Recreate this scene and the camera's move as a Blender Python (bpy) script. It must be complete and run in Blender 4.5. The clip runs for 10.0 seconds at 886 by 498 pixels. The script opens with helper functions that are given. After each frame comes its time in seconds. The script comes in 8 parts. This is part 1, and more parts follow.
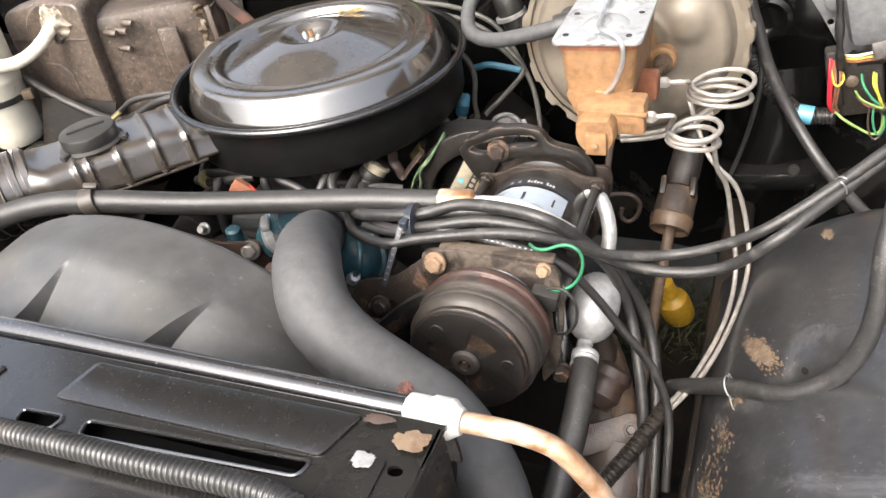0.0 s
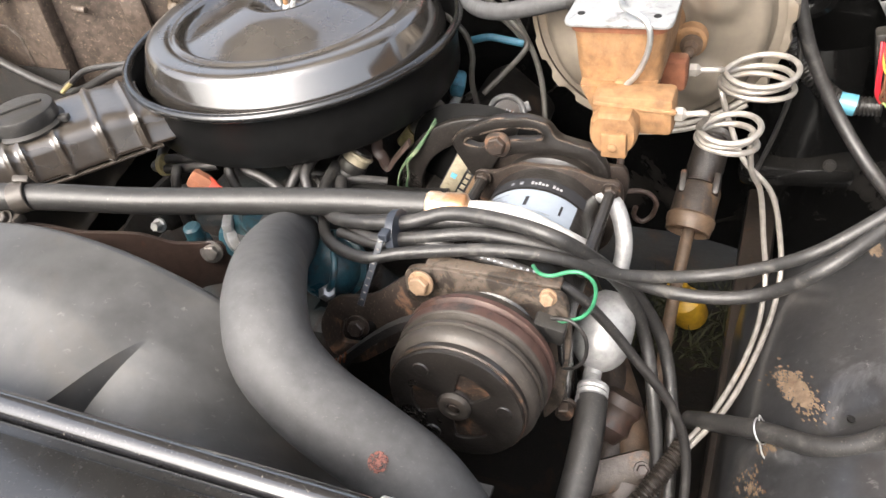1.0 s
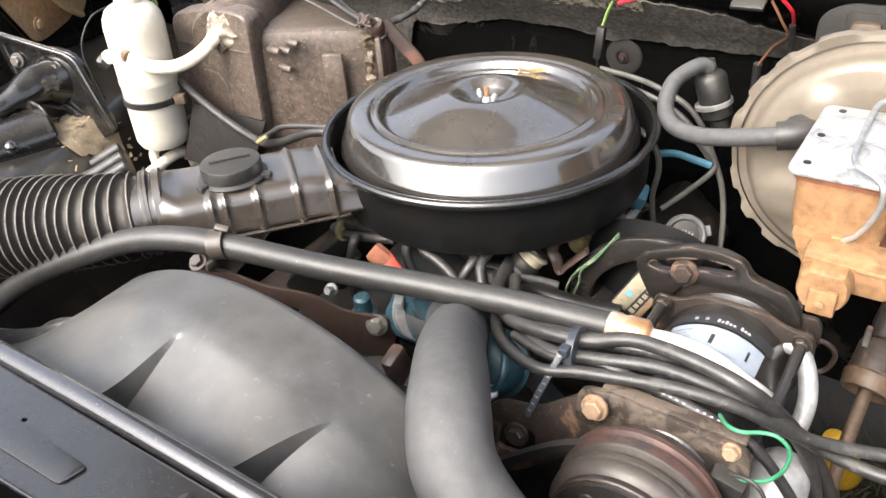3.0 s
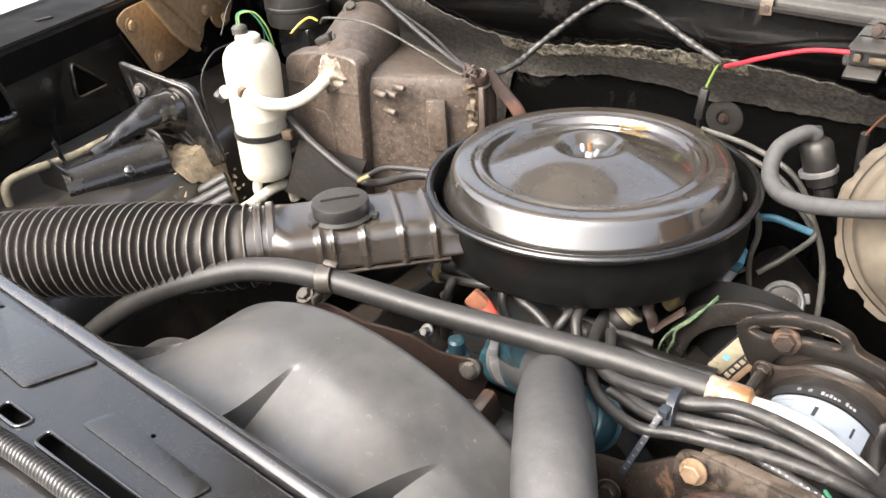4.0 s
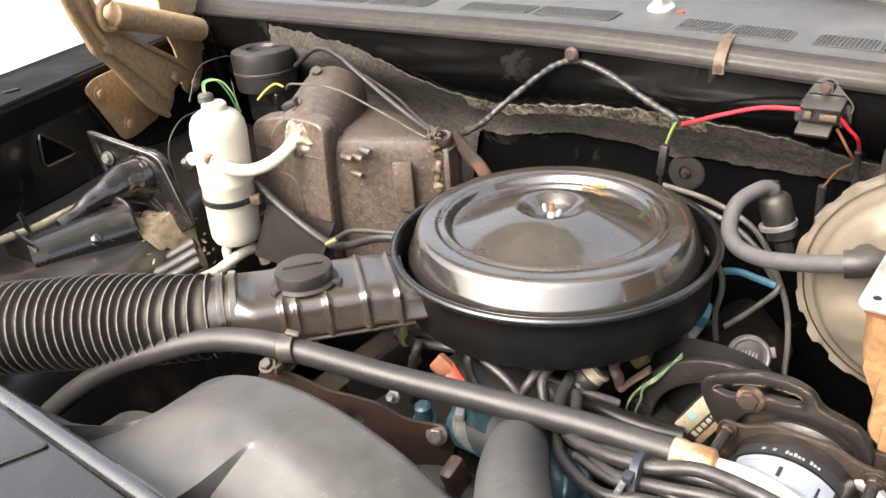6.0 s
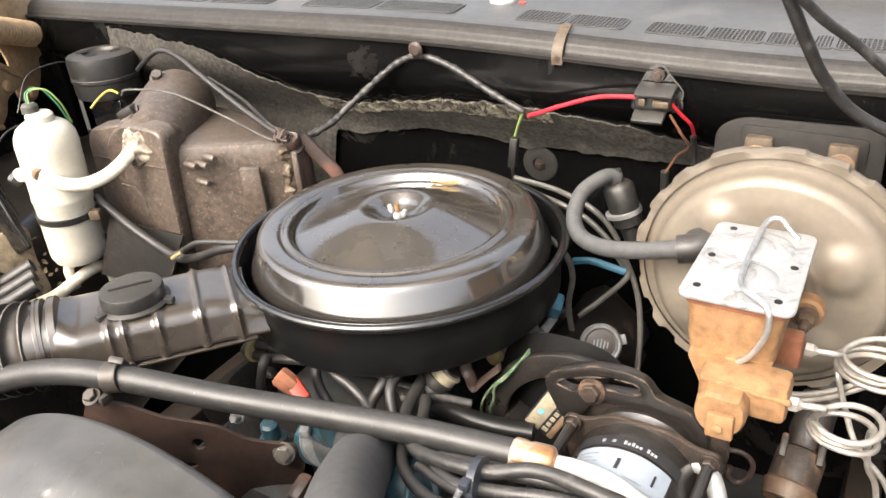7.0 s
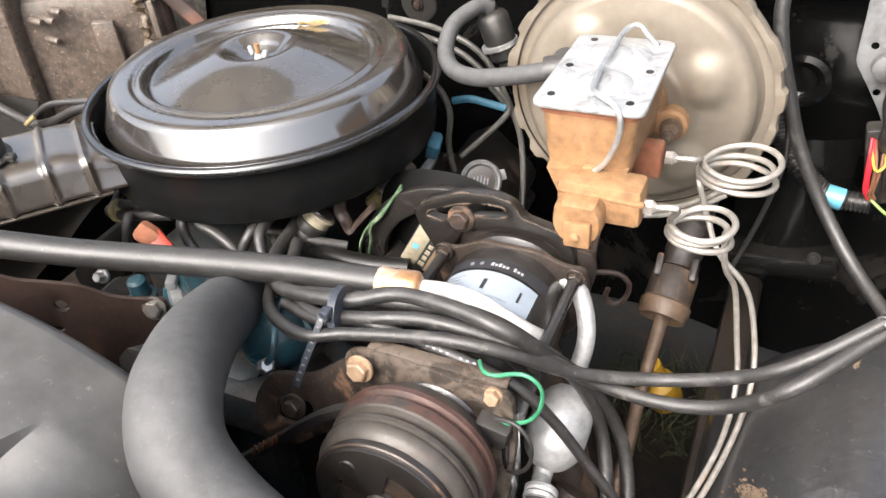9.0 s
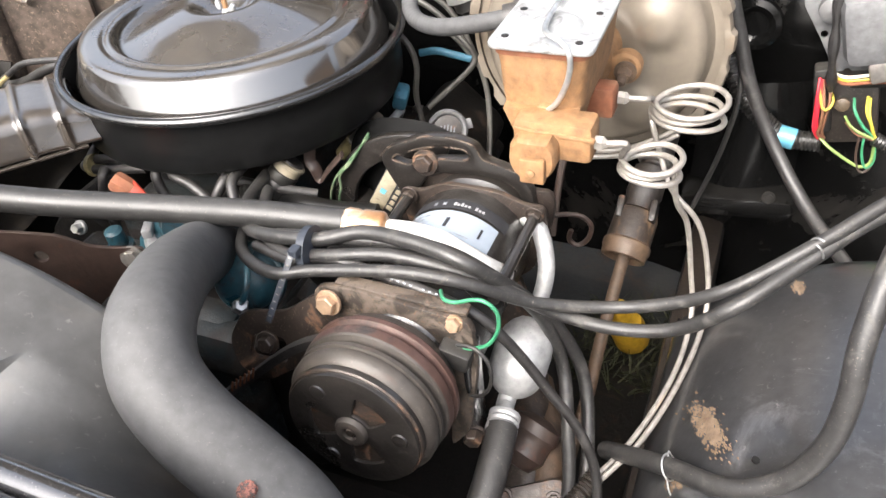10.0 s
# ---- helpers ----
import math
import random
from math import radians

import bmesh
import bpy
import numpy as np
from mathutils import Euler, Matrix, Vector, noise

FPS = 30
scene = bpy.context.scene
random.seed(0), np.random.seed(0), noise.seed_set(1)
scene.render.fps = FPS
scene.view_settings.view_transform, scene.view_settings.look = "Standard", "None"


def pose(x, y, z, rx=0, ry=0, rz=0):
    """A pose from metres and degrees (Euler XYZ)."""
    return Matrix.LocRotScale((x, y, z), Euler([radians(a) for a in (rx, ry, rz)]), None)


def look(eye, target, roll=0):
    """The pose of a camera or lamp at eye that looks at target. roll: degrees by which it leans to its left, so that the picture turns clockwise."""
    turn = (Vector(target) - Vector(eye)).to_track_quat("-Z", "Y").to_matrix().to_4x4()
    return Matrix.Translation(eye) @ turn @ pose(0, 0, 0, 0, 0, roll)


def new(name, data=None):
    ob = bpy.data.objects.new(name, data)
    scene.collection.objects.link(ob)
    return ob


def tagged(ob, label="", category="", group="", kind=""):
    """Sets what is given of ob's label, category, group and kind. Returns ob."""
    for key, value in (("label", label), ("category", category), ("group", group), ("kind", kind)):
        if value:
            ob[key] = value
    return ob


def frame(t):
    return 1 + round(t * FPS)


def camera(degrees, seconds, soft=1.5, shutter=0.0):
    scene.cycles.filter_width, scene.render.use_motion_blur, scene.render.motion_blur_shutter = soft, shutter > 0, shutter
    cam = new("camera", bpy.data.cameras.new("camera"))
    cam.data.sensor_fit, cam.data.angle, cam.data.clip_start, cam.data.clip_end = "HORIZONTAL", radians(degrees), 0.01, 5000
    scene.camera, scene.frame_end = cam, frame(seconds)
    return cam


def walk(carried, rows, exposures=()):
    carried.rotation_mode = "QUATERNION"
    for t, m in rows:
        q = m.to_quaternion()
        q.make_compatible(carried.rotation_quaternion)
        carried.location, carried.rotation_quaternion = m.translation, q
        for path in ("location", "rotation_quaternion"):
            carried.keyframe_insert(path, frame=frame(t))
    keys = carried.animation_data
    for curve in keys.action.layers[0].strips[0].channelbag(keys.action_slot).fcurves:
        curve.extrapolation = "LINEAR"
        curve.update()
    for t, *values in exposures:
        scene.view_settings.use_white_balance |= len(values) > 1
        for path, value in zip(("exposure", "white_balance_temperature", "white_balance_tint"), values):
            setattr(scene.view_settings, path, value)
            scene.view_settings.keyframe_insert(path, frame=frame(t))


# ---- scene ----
cam = camera(59.1, 10.0)
METRES, EYE, TILT, LEAN, TURN = 0.62, 1.35, -37.0, 9.0, 21.0
ROWS = [
    (0.0, 0.0, 0.0, 0.0, 0.0, 0.0, -0.0),
    (0.5, 0.0112, 0.1028, 0.0396, -1.26, -1.34, 0.12),
    (1.0, 0.0105, 0.2124, 0.0931, -0.34, -3.23, -1.0),
    (1.5, -0.0115, 0.2612, 0.1215, 0.9, -4.24, -2.15),
    (2.0, -0.0342, 0.2596, 0.1567, 1.93, -2.42, -4.39),
    (2.5, -0.077, 0.2402, 0.1591, 4.16, -0.15, -7.83),
    (3.0, -0.1206, 0.2137, 0.1456, 7.5, 0.73, -10.96),
    (4.5, -0.1996, 0.1498, 0.1525, 13.42, 3.82, -15.7),
    (5.0, -0.2004, 0.1405, 0.1577, 14.14, 5.0, -15.72),
    (6.5, -0.0977, 0.2039, 0.2116, 8.1, 6.86, -11.23),
    (7.0, -0.0387, 0.2362, 0.2361, 4.64, 7.14, -9.1),
    (7.5, -0.0086, 0.2507, 0.2391, 2.12, 6.79, -7.67),
    (8.0, 0.0239, 0.2652, 0.2161, 1.05, 4.89, -6.74),
    (8.5, 0.0502, 0.2902, 0.1947, 0.25, 1.86, -5.88),
    (9.0, 0.0811, 0.2924, 0.1639, -0.24, -0.67, -5.01),
    (9.5, 0.1044, 0.2642, 0.1389, -0.57, -2.35, -4.43),
    (10.0, 0.119, 0.2348, 0.1226, -1.3, -2.92, -3.71),
]
walk(cam, [(t, pose(0, 0, EYE, TILT, LEAN, TURN) @ pose(METRES * x, METRES * y, METRES * z, 90 + pitch, roll, yaw)) for t, x, y, z, yaw, pitch, roll in ROWS],
     exposures=((0.0, 1.92, 6420, 10), (2.0, 2.06, 6520, 10), (3.0, 2.06, 6370, 10), (4.5, 2.07, 6680, 10), (5.0, 2.08, 6780, 10), (6.5, 2.04, 6740, 10), (7.5, 2.0, 6640, 10), (8.5, 2.0, 6380, 10), (10.0, 2.15, 6300, 10)))


# ---- world, light and exposure ----
world = bpy.data.worlds.new("sky")
scene.world = world
world.use_nodes = True
wn = world.node_tree.nodes
sky = wn.new("ShaderNodeTexSky")
sky.sky_type, sky.sun_disc = "NISHITA", False
sky.sun_elevation, sky.sun_rotation = radians(45), radians(190)
sky.air_density, sky.dust_density = 1.0, 9.0
wn["Background"].inputs["Strength"].default_value = 0.15
haze = wn.new("ShaderNodeHueSaturation")
haze.inputs["Saturation"].default_value = 0.55
world.node_tree.links.new(sky.outputs["Color"], haze.inputs["Color"])
world.node_tree.links.new(haze.outputs["Color"], wn["Background"].inputs["Color"])

sun = new("sun", bpy.data.lights.new("sun", "SUN"))
sun.data.energy, sun.data.angle, sun.data.color = 0.5, radians(50), (1.0, 0.95, 0.88)
sun.matrix_world = look((-1.0, -1.7, 3.9), (-0.5, 0.8, 0.9))

# ---- materials ----


def surf(name, base, rough=0.5, metal=0.0, stain=None, stain_cut=0.55, stain_scale=8.0, stain_soft=0.15, grain=0.25, grain_scale=90.0,
         bump=0.15, bump_scale=160.0, coat=0.0, stain_rough=0.85, dust=0.0, dust_color=(0.25, 0.22, 0.18), spec=0.5, coat_ior=1.5, coat_rough=0.12, ragged=0.0, speck=0.0, speck_color=(0.3, 0.26, 0.21), speck_scale=210.0, speck_mix=0.5):
    """A surface with grain, shaped stains and dust, all sized in metres."""
    m = bpy.data.materials.new(name)
    m.use_nodes = True
    n, l = m.node_tree.nodes, m.node_tree.links
    b = n["Principled BSDF"]
    tc = n.new("ShaderNodeTexCoord")

    def noise_tex(scale, detail=4.0, rough_=0.55, dist=0.0):
        t = n.new("ShaderNodeTexNoise")
        t.inputs["Scale"].default_value, t.inputs["Detail"].default_value = scale, detail
        t.inputs["Roughness"].default_value, t.inputs["Distortion"].default_value = rough_, dist
        l.new(tc.outputs["Object"], t.inputs["Vector"])
        return t.outputs["Fac"]

    def span(src, a, c, lo=0.0, hi=1.0):
        r = n.new("ShaderNodeMapRange")
        r.inputs["From Min"].default_value, r.inputs["From Max"].default_value = a, c
        r.inputs["To Min"].default_value, r.inputs["To Max"].default_value = lo, hi
        l.new(src, r.inputs["Value"])
        return r.outputs["Result"]

    def mix(fac, a, c):
        x = n.new("ShaderNodeMix")
        x.data_type = "RGBA"
        for slot, v in ((0, fac), (6, a), (7, c)):
            if isinstance(v, (tuple, list)):
                x.inputs[slot].default_value = (*v[:3], 1.0)
            elif isinstance(v, (int, float)):
                x.inputs[slot].default_value = v
            else:
                l.new(v, x.inputs[slot])
        return x.outputs[2]

    def mixf(fac, a, c):
        x = n.new("ShaderNodeMix")
        for slot, v in ((0, fac), (2, a), (3, c)):
            if isinstance(v, (int, float)):
                x.inputs[slot].default_value = v
            else:
                l.new(v, x.inputs[slot])
        return x.outputs[0]

    fine, broad = noise_tex(grain_scale, 6.0), noise_tex(grain_scale / 9.0, 3.0)
    lo, hi = [tuple(max(0.0, c * k) for c in base) for k in (1.0 - grain, 1.0 + grain)]
    col = mix(span(fine, 0.3, 0.7), lo, hi)
    col = mix(span(broad, 0.35, 0.7, 0.0, 0.5 * grain), col, tuple(c * 0.55 for c in base))
    rr = span(broad, 0.3, 0.7, max(0.02, rough * 0.82), min(1.0, rough * 1.18))
    if stain is not None:
        s = span(noise_tex(stain_scale, 9.0, 0.68, 0.6), stain_cut, stain_cut + stain_soft)
        col, rr = mix(s, col, stain), mixf(s, rr, stain_rough)
        b.inputs["Metallic"].default_value = metal
        if metal > 0:
            l.new(mixf(s, metal, metal * 0.15), b.inputs["Metallic"])
    else:
        b.inputs["Metallic"].default_value = metal
    if speck > 0:
        sp_ = span(noise_tex(speck_scale * 2.2, 4.0, 0.6, 0.6), 0.66 - 0.08 * speck, 0.8 - 0.08 * speck, 0.0, speck_mix)
        col, rr = mix(sp_, col, speck_color), mixf(sp_, rr, 0.9)
    # dust colour mixed in the more a face looks up, broken by noise
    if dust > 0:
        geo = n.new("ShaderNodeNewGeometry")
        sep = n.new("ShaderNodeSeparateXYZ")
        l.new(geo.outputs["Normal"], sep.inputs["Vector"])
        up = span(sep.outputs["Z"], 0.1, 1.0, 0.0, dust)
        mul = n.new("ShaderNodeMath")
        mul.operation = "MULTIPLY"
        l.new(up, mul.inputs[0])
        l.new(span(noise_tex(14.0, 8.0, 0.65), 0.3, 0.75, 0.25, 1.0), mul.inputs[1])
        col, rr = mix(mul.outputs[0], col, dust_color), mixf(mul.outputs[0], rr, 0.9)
    l.new(col, b.inputs["Base Color"])
    l.new(rr, b.inputs["Roughness"])
    b.inputs["Specular IOR Level"].default_value = spec
    b.inputs["Coat Weight"].default_value = coat
    b.inputs["Coat Roughness"].default_value, b.inputs["Coat IOR"].default_value = coat_rough, coat_ior
    if ragged > 0:
        l.new(span(noise_tex(ragged, 9.0, 0.75, 0.8), 0.45, 0.53), b.inputs["Alpha"])
    if bump > 0:
        bp = n.new("ShaderNodeBump")
        bp.inputs["Strength"].default_value, bp.inputs["Distance"].default_value = bump, 0.002
        l.new(noise_tex(bump_scale, 5.0, 0.6), bp.inputs["Height"])
        l.new(bp.outputs["Normal"], b.inputs["Normal"])
    return m


RUST = (0.16, 0.065, 0.03)
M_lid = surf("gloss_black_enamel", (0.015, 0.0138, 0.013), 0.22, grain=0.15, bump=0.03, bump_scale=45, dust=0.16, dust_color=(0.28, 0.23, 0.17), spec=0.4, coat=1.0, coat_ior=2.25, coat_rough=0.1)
M_soot = surf("sooty_dimple_paint", (0.02, 0.0185, 0.017), 0.6, speck=0.7, speck_mix=0.35, speck_color=(0.1, 0.085, 0.07), bump=0.3, spec=0.25)
# near-black colour that holds the shade of recesses and openings
M_gap = surf("shade_black", (0.005, 0.005, 0.005), 0.7, bump=0.1, spec=0.08)
M_rim = surf("gloss_black_rim", (0.008, 0.008, 0.008), 0.22, bump=0.03, spec=0.6, coat=0.6, coat_ior=1.6, coat_rough=0.1, speck=0.3)
M_chip = surf("chipped_pale_bracket_paint", (0.075, 0.06, 0.048), 0.5, stain=(0.018, 0.014, 0.011), stain_cut=0.47, stain_scale=42, stain_soft=0.08, speck=1.2, speck_color=(0.16, 0.085, 0.045), speck_scale=120, bump=0.4, stain_rough=0.5, dust=0.1, dust_color=(0.26, 0.19, 0.135))
M_rail = surf("dull_black_rail_paint", (0.006, 0.006, 0.006), 0.5, bump=0.15, speck=0.3, speck_color=(0.1, 0.09, 0.075), spec=0.05, dust=0.04)
M_pan = surf("satin_black_enamel", (0.006, 0.006, 0.006), 0.34, bump=0.05, dust=0.03, spec=0.3)
M_firewall = surf("black_firewall_paint", (0.003, 0.003, 0.003), 0.16, speck=0.35, speck_mix=0.12, speck_color=(0.2, 0.18, 0.15), stain=(0.02, 0.018, 0.016), stain_cut=0.57, stain_scale=7, bump=0.2, bump_scale=45, dust=0.0, spec=0.18)
M_black = surf("black_painted_steel", (0.007, 0.007, 0.008), 0.2, speck=0.4, speck_color=(0.2, 0.17, 0.13), stain=(0.05, 0.042, 0.035), stain_cut=0.62, stain_scale=14, bump=0.12, dust=0.06, coat=1.0, coat_ior=1.9, coat_rough=0.11)
M_fender = surf("deep_black_fender_paint", (0.004, 0.004, 0.004), 0.2, speck=0.3, speck_mix=0.3, speck_color=(0.2, 0.17, 0.13), coat=0.8, coat_ior=1.45, coat_rough=0.07, stain=(0.012, 0.011, 0.01), stain_cut=0.6, stain_scale=12, bump=0.06, dust=0.03)
M_stamp = surf("glossy_stamped_steel_paint", (0.008, 0.0075, 0.007), 0.24, speck=0.5, speck_mix=0.35, speck_color=(0.22, 0.18, 0.14), coat=0.9, coat_ior=1.55, coat_rough=0.1, stain=(0.04, 0.032, 0.025), stain_cut=0.58, stain_scale=16, bump=0.15, dust=0.05)
M_panel = surf("worn_black_panel", (0.007, 0.0068, 0.0065), 0.26, speck=0.35, speck_mix=0.3, speck_color=(0.13, 0.115, 0.1), coat=1.0, coat_ior=1.5, coat_rough=0.15, stain=(0.022, 0.018, 0.0145), stain_cut=0.56, stain_scale=9, stain_soft=0.2, bump=0.3, bump_scale=28, dust=0.02, stain_rough=0.6)
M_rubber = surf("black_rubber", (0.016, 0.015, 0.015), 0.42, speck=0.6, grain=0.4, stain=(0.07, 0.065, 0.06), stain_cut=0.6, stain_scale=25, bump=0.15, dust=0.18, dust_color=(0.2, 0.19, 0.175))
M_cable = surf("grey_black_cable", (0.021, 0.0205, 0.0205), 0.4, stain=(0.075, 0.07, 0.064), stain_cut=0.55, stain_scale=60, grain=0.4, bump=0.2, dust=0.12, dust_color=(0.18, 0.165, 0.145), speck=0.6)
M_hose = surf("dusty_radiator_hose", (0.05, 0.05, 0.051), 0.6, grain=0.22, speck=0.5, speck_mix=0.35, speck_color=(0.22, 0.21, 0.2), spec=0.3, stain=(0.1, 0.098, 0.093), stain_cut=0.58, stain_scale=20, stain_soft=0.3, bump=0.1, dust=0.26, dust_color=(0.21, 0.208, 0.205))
M_achose = surf("smooth_grey_hose", (0.022, 0.0215, 0.021), 0.46, speck=0.45, stain=(0.09, 0.085, 0.08), stain_cut=0.62, stain_scale=30, bump=0.06, dust=0.11, dust_color=(0.2, 0.19, 0.18))
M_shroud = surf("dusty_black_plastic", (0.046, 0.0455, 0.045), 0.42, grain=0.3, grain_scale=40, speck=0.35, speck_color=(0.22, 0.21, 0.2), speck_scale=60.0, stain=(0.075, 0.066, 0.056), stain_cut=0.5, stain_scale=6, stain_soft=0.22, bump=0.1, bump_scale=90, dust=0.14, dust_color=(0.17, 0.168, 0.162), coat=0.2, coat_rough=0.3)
M_corr = surf("black_corrugated_plastic", (0.012, 0.0115, 0.011), 0.34, speck=0.5, speck_mix=0.35, coat=0.35, coat_ior=1.6, coat_rough=0.14, stain=(0.05, 0.042, 0.034), stain_cut=0.58, stain_scale=18, bump=0.06, dust=0.06)
M_duct = surf("matt_black_duct_rubber", (0.026, 0.0225, 0.0195), 0.5, spec=0.35, speck=0.5, speck_mix=0.35, stain=(0.05, 0.042, 0.034), stain_cut=0.56, stain_scale=18, bump=0.1, dust=0.1)
# pale colour for the thin highlights along the duct's crests
M_crest = surf("pale_crest_highlight", (0.2, 0.185, 0.165), 0.45, stain=(0.06, 0.052, 0.045), stain_cut=0.53, stain_scale=45, stain_soft=0.15, bump=0.1)
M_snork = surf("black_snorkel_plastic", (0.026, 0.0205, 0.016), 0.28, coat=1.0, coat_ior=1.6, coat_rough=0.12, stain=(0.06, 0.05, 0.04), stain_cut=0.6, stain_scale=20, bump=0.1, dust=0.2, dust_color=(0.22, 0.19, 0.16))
M_rust = surf("surface_rust_iron", (0.205, 0.108, 0.046), 0.7, speck=0.6, speck_color=(0.34, 0.22, 0.12), stain=(0.225, 0.132, 0.066), stain_cut=0.48, stain_scale=38, stain_soft=0.25, grain=0.35, bump=0.5, bump_scale=260)
M_rustred = surf("red_rust", (0.17, 0.06, 0.028), 0.85, stain=(0.22, 0.11, 0.06), stain_cut=0.5, stain_scale=40, bump=0.4, bump_scale=260)
M_boost = surf("gold_zinc_booster", (0.165, 0.14, 0.11), 0.5, metal=0.3, stain=(0.2, 0.125, 0.07), stain_cut=0.58, stain_scale=9, stain_soft=0.35, grain=0.08, bump=0.05, bump_scale=30, stain_rough=0.6)
M_zinc = surf("weathered_zinc", (0.34, 0.345, 0.345), 0.42, metal=0.4, stain=(0.12, 0.115, 0.11), stain_cut=0.53, stain_scale=34, stain_soft=0.16, speck=0.6, speck_color=(0.1, 0.09, 0.08), grain=0.1, bump=0.12, stain_rough=0.6)
M_wire = surf("galvanised_wire", (0.5, 0.5, 0.49), 0.35, metal=0.8, stain=(0.35, 0.33, 0.3), stain_cut=0.58, stain_scale=50, bump=0.1)
M_line = surf("dull_steel_line", (0.32, 0.295, 0.265), 0.42, metal=0.5, stain=(0.36, 0.27, 0.2), stain_cut=0.58, stain_scale=28, bump=0.1, stain_rough=0.6)
M_alu = surf("cast_aluminium", (0.38, 0.38, 0.375), 0.5, speck=0.5, speck_color=(0.12, 0.11, 0.1), metal=0.45, stain=(0.45, 0.44, 0.42), stain_cut=0.6, stain_scale=30, bump=0.15, stain_rough=0.6)
M_white = surf("white_oxidised_fitting", (0.54, 0.53, 0.5), 0.5, metal=0.1, stain=(0.5, 0.48, 0.44), stain_cut=0.62, stain_scale=40, bump=0.2)
M_copper = surf("tarnished_copper", (0.48, 0.26, 0.13), 0.36, metal=0.7, stain=(0.6, 0.54, 0.46), stain_cut=0.43, stain_scale=30, stain_soft=0.3, bump=0.06, stain_rough=0.45)
M_evap = surf("dirty_brown_plastic", (0.072, 0.055, 0.044), 0.42, speck=1.1, speck_mix=0.75, speck_color=(0.26, 0.2, 0.145), speck_scale=95.0, stain=(0.035, 0.026, 0.02), stain_cut=0.55, stain_scale=16, stain_soft=0.25, grain=0.45, bump=0.5, bump_scale=90, dust=0.12, dust_color=(0.17, 0.14, 0.115), coat=0.25, coat_ior=1.5, coat_rough=0.22)
M_castgrey = surf("dull_grey_casting", (0.13, 0.131, 0.134), 0.5, metal=0.2, speck=0.5, speck_color=(0.08, 0.075, 0.07), stain=(0.11, 0.108, 0.105), stain_cut=0.55, stain_scale=30, bump=0.2)
M_putty = surf("grey_sealing_putty", (0.34, 0.29, 0.23), 0.9, stain=(0.09, 0.07, 0.055), stain_cut=0.46, stain_scale=60, bump=0.9, bump_scale=150)
M_cream = surf("cream_painted_metal", (0.52, 0.49, 0.41), 0.3, stain=(0.36, 0.29, 0.2), stain_cut=0.6, stain_scale=22, bump=0.08, grain=0.05)
M_creamtube = surf("cream_tube", (0.62, 0.57, 0.47), 0.45, stain=(0.4, 0.3, 0.2), stain_cut=0.58, stain_scale=28, bump=0.1)
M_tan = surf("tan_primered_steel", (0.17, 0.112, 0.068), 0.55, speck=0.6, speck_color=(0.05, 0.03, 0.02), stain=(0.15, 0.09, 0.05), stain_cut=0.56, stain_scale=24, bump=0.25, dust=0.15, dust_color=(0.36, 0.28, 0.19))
M_felt = surf("torn_sound_deadener", (0.055, 0.051, 0.045), 0.95, speck=0.8, speck_color=(0.13, 0.12, 0.1), stain=(0.02, 0.018, 0.016), stain_cut=0.52, stain_scale=14, stain_soft=0.3, grain=0.6, grain_scale=140, bump=1.0, bump_scale=120, spec=0.2)
M_fray = surf("frayed_pale_fibre", (0.2, 0.18, 0.14), 0.95, stain=(0.1, 0.09, 0.075), stain_cut=0.48, stain_scale=45, grain=0.5, bump=1.0, bump_scale=160, spec=0.2, ragged=70.0)
M_hinge = surf("beige_primered_hinge", (0.29, 0.195, 0.108), 0.5, stain=(0.16, 0.1, 0.055), stain_cut=0.6, stain_scale=20, bump=0.2, speck=0.15, speck_color=(0.1, 0.06, 0.03))
M_grease = surf("greasy_dark_iron", (0.018, 0.015, 0.013), 0.4, speck=0.7, stain=RUST, stain_cut=0.62, stain_scale=26, bump=0.4, bump_scale=120, dust=0.12, dust_color=(0.17, 0.12, 0.085))
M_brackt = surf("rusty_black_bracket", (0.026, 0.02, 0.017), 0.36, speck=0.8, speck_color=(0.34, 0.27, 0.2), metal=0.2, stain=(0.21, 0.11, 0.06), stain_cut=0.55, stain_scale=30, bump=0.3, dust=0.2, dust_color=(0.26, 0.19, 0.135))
M_brown = surf("brown_rusted_plate", (0.04, 0.026, 0.021), 0.42, speck=0.3, speck_color=(0.16, 0.1, 0.07), stain=(0.13, 0.055, 0.035), stain_cut=0.55, stain_scale=16, bump=0.25, dust=0.1)
M_blue = surf("blue_engine_paint", (0.022, 0.075, 0.1), 0.3, speck=0.5, stain=(0.05, 0.032, 0.024), stain_cut=0.52, stain_scale=24, bump=0.3, dust=0.1)
M_bluedirty = surf("oily_blue_engine_paint", (0.006, 0.013, 0.017), 0.4, speck=0.6, stain=(0.02, 0.015, 0.012), stain_cut=0.42, stain_scale=14, bump=0.4, dust=0.1)
M_oil = surf("oily_black_iron", (0.01, 0.009, 0.008), 0.5, spec=0.3, speck=0.5, speck_color=(0.16, 0.12, 0.09), stain=(0.05, 0.032, 0.022), stain_cut=0.55, stain_scale=20, bump=0.5, bump_scale=80)
M_pulley = surf("worn_pulley_steel", (0.042, 0.036, 0.031), 0.42, metal=0.15, stain=(0.06, 0.038, 0.03), stain_cut=0.57, stain_scale=20, bump=0.2, speck=0.5, speck_mix=0.35, dust=0.12)
M_pulleyrust = surf("rust_polished_groove", (0.062, 0.034, 0.027), 0.45, metal=0.15, stain=(0.022, 0.02, 0.019), stain_cut=0.55, stain_scale=25, bump=0.15)
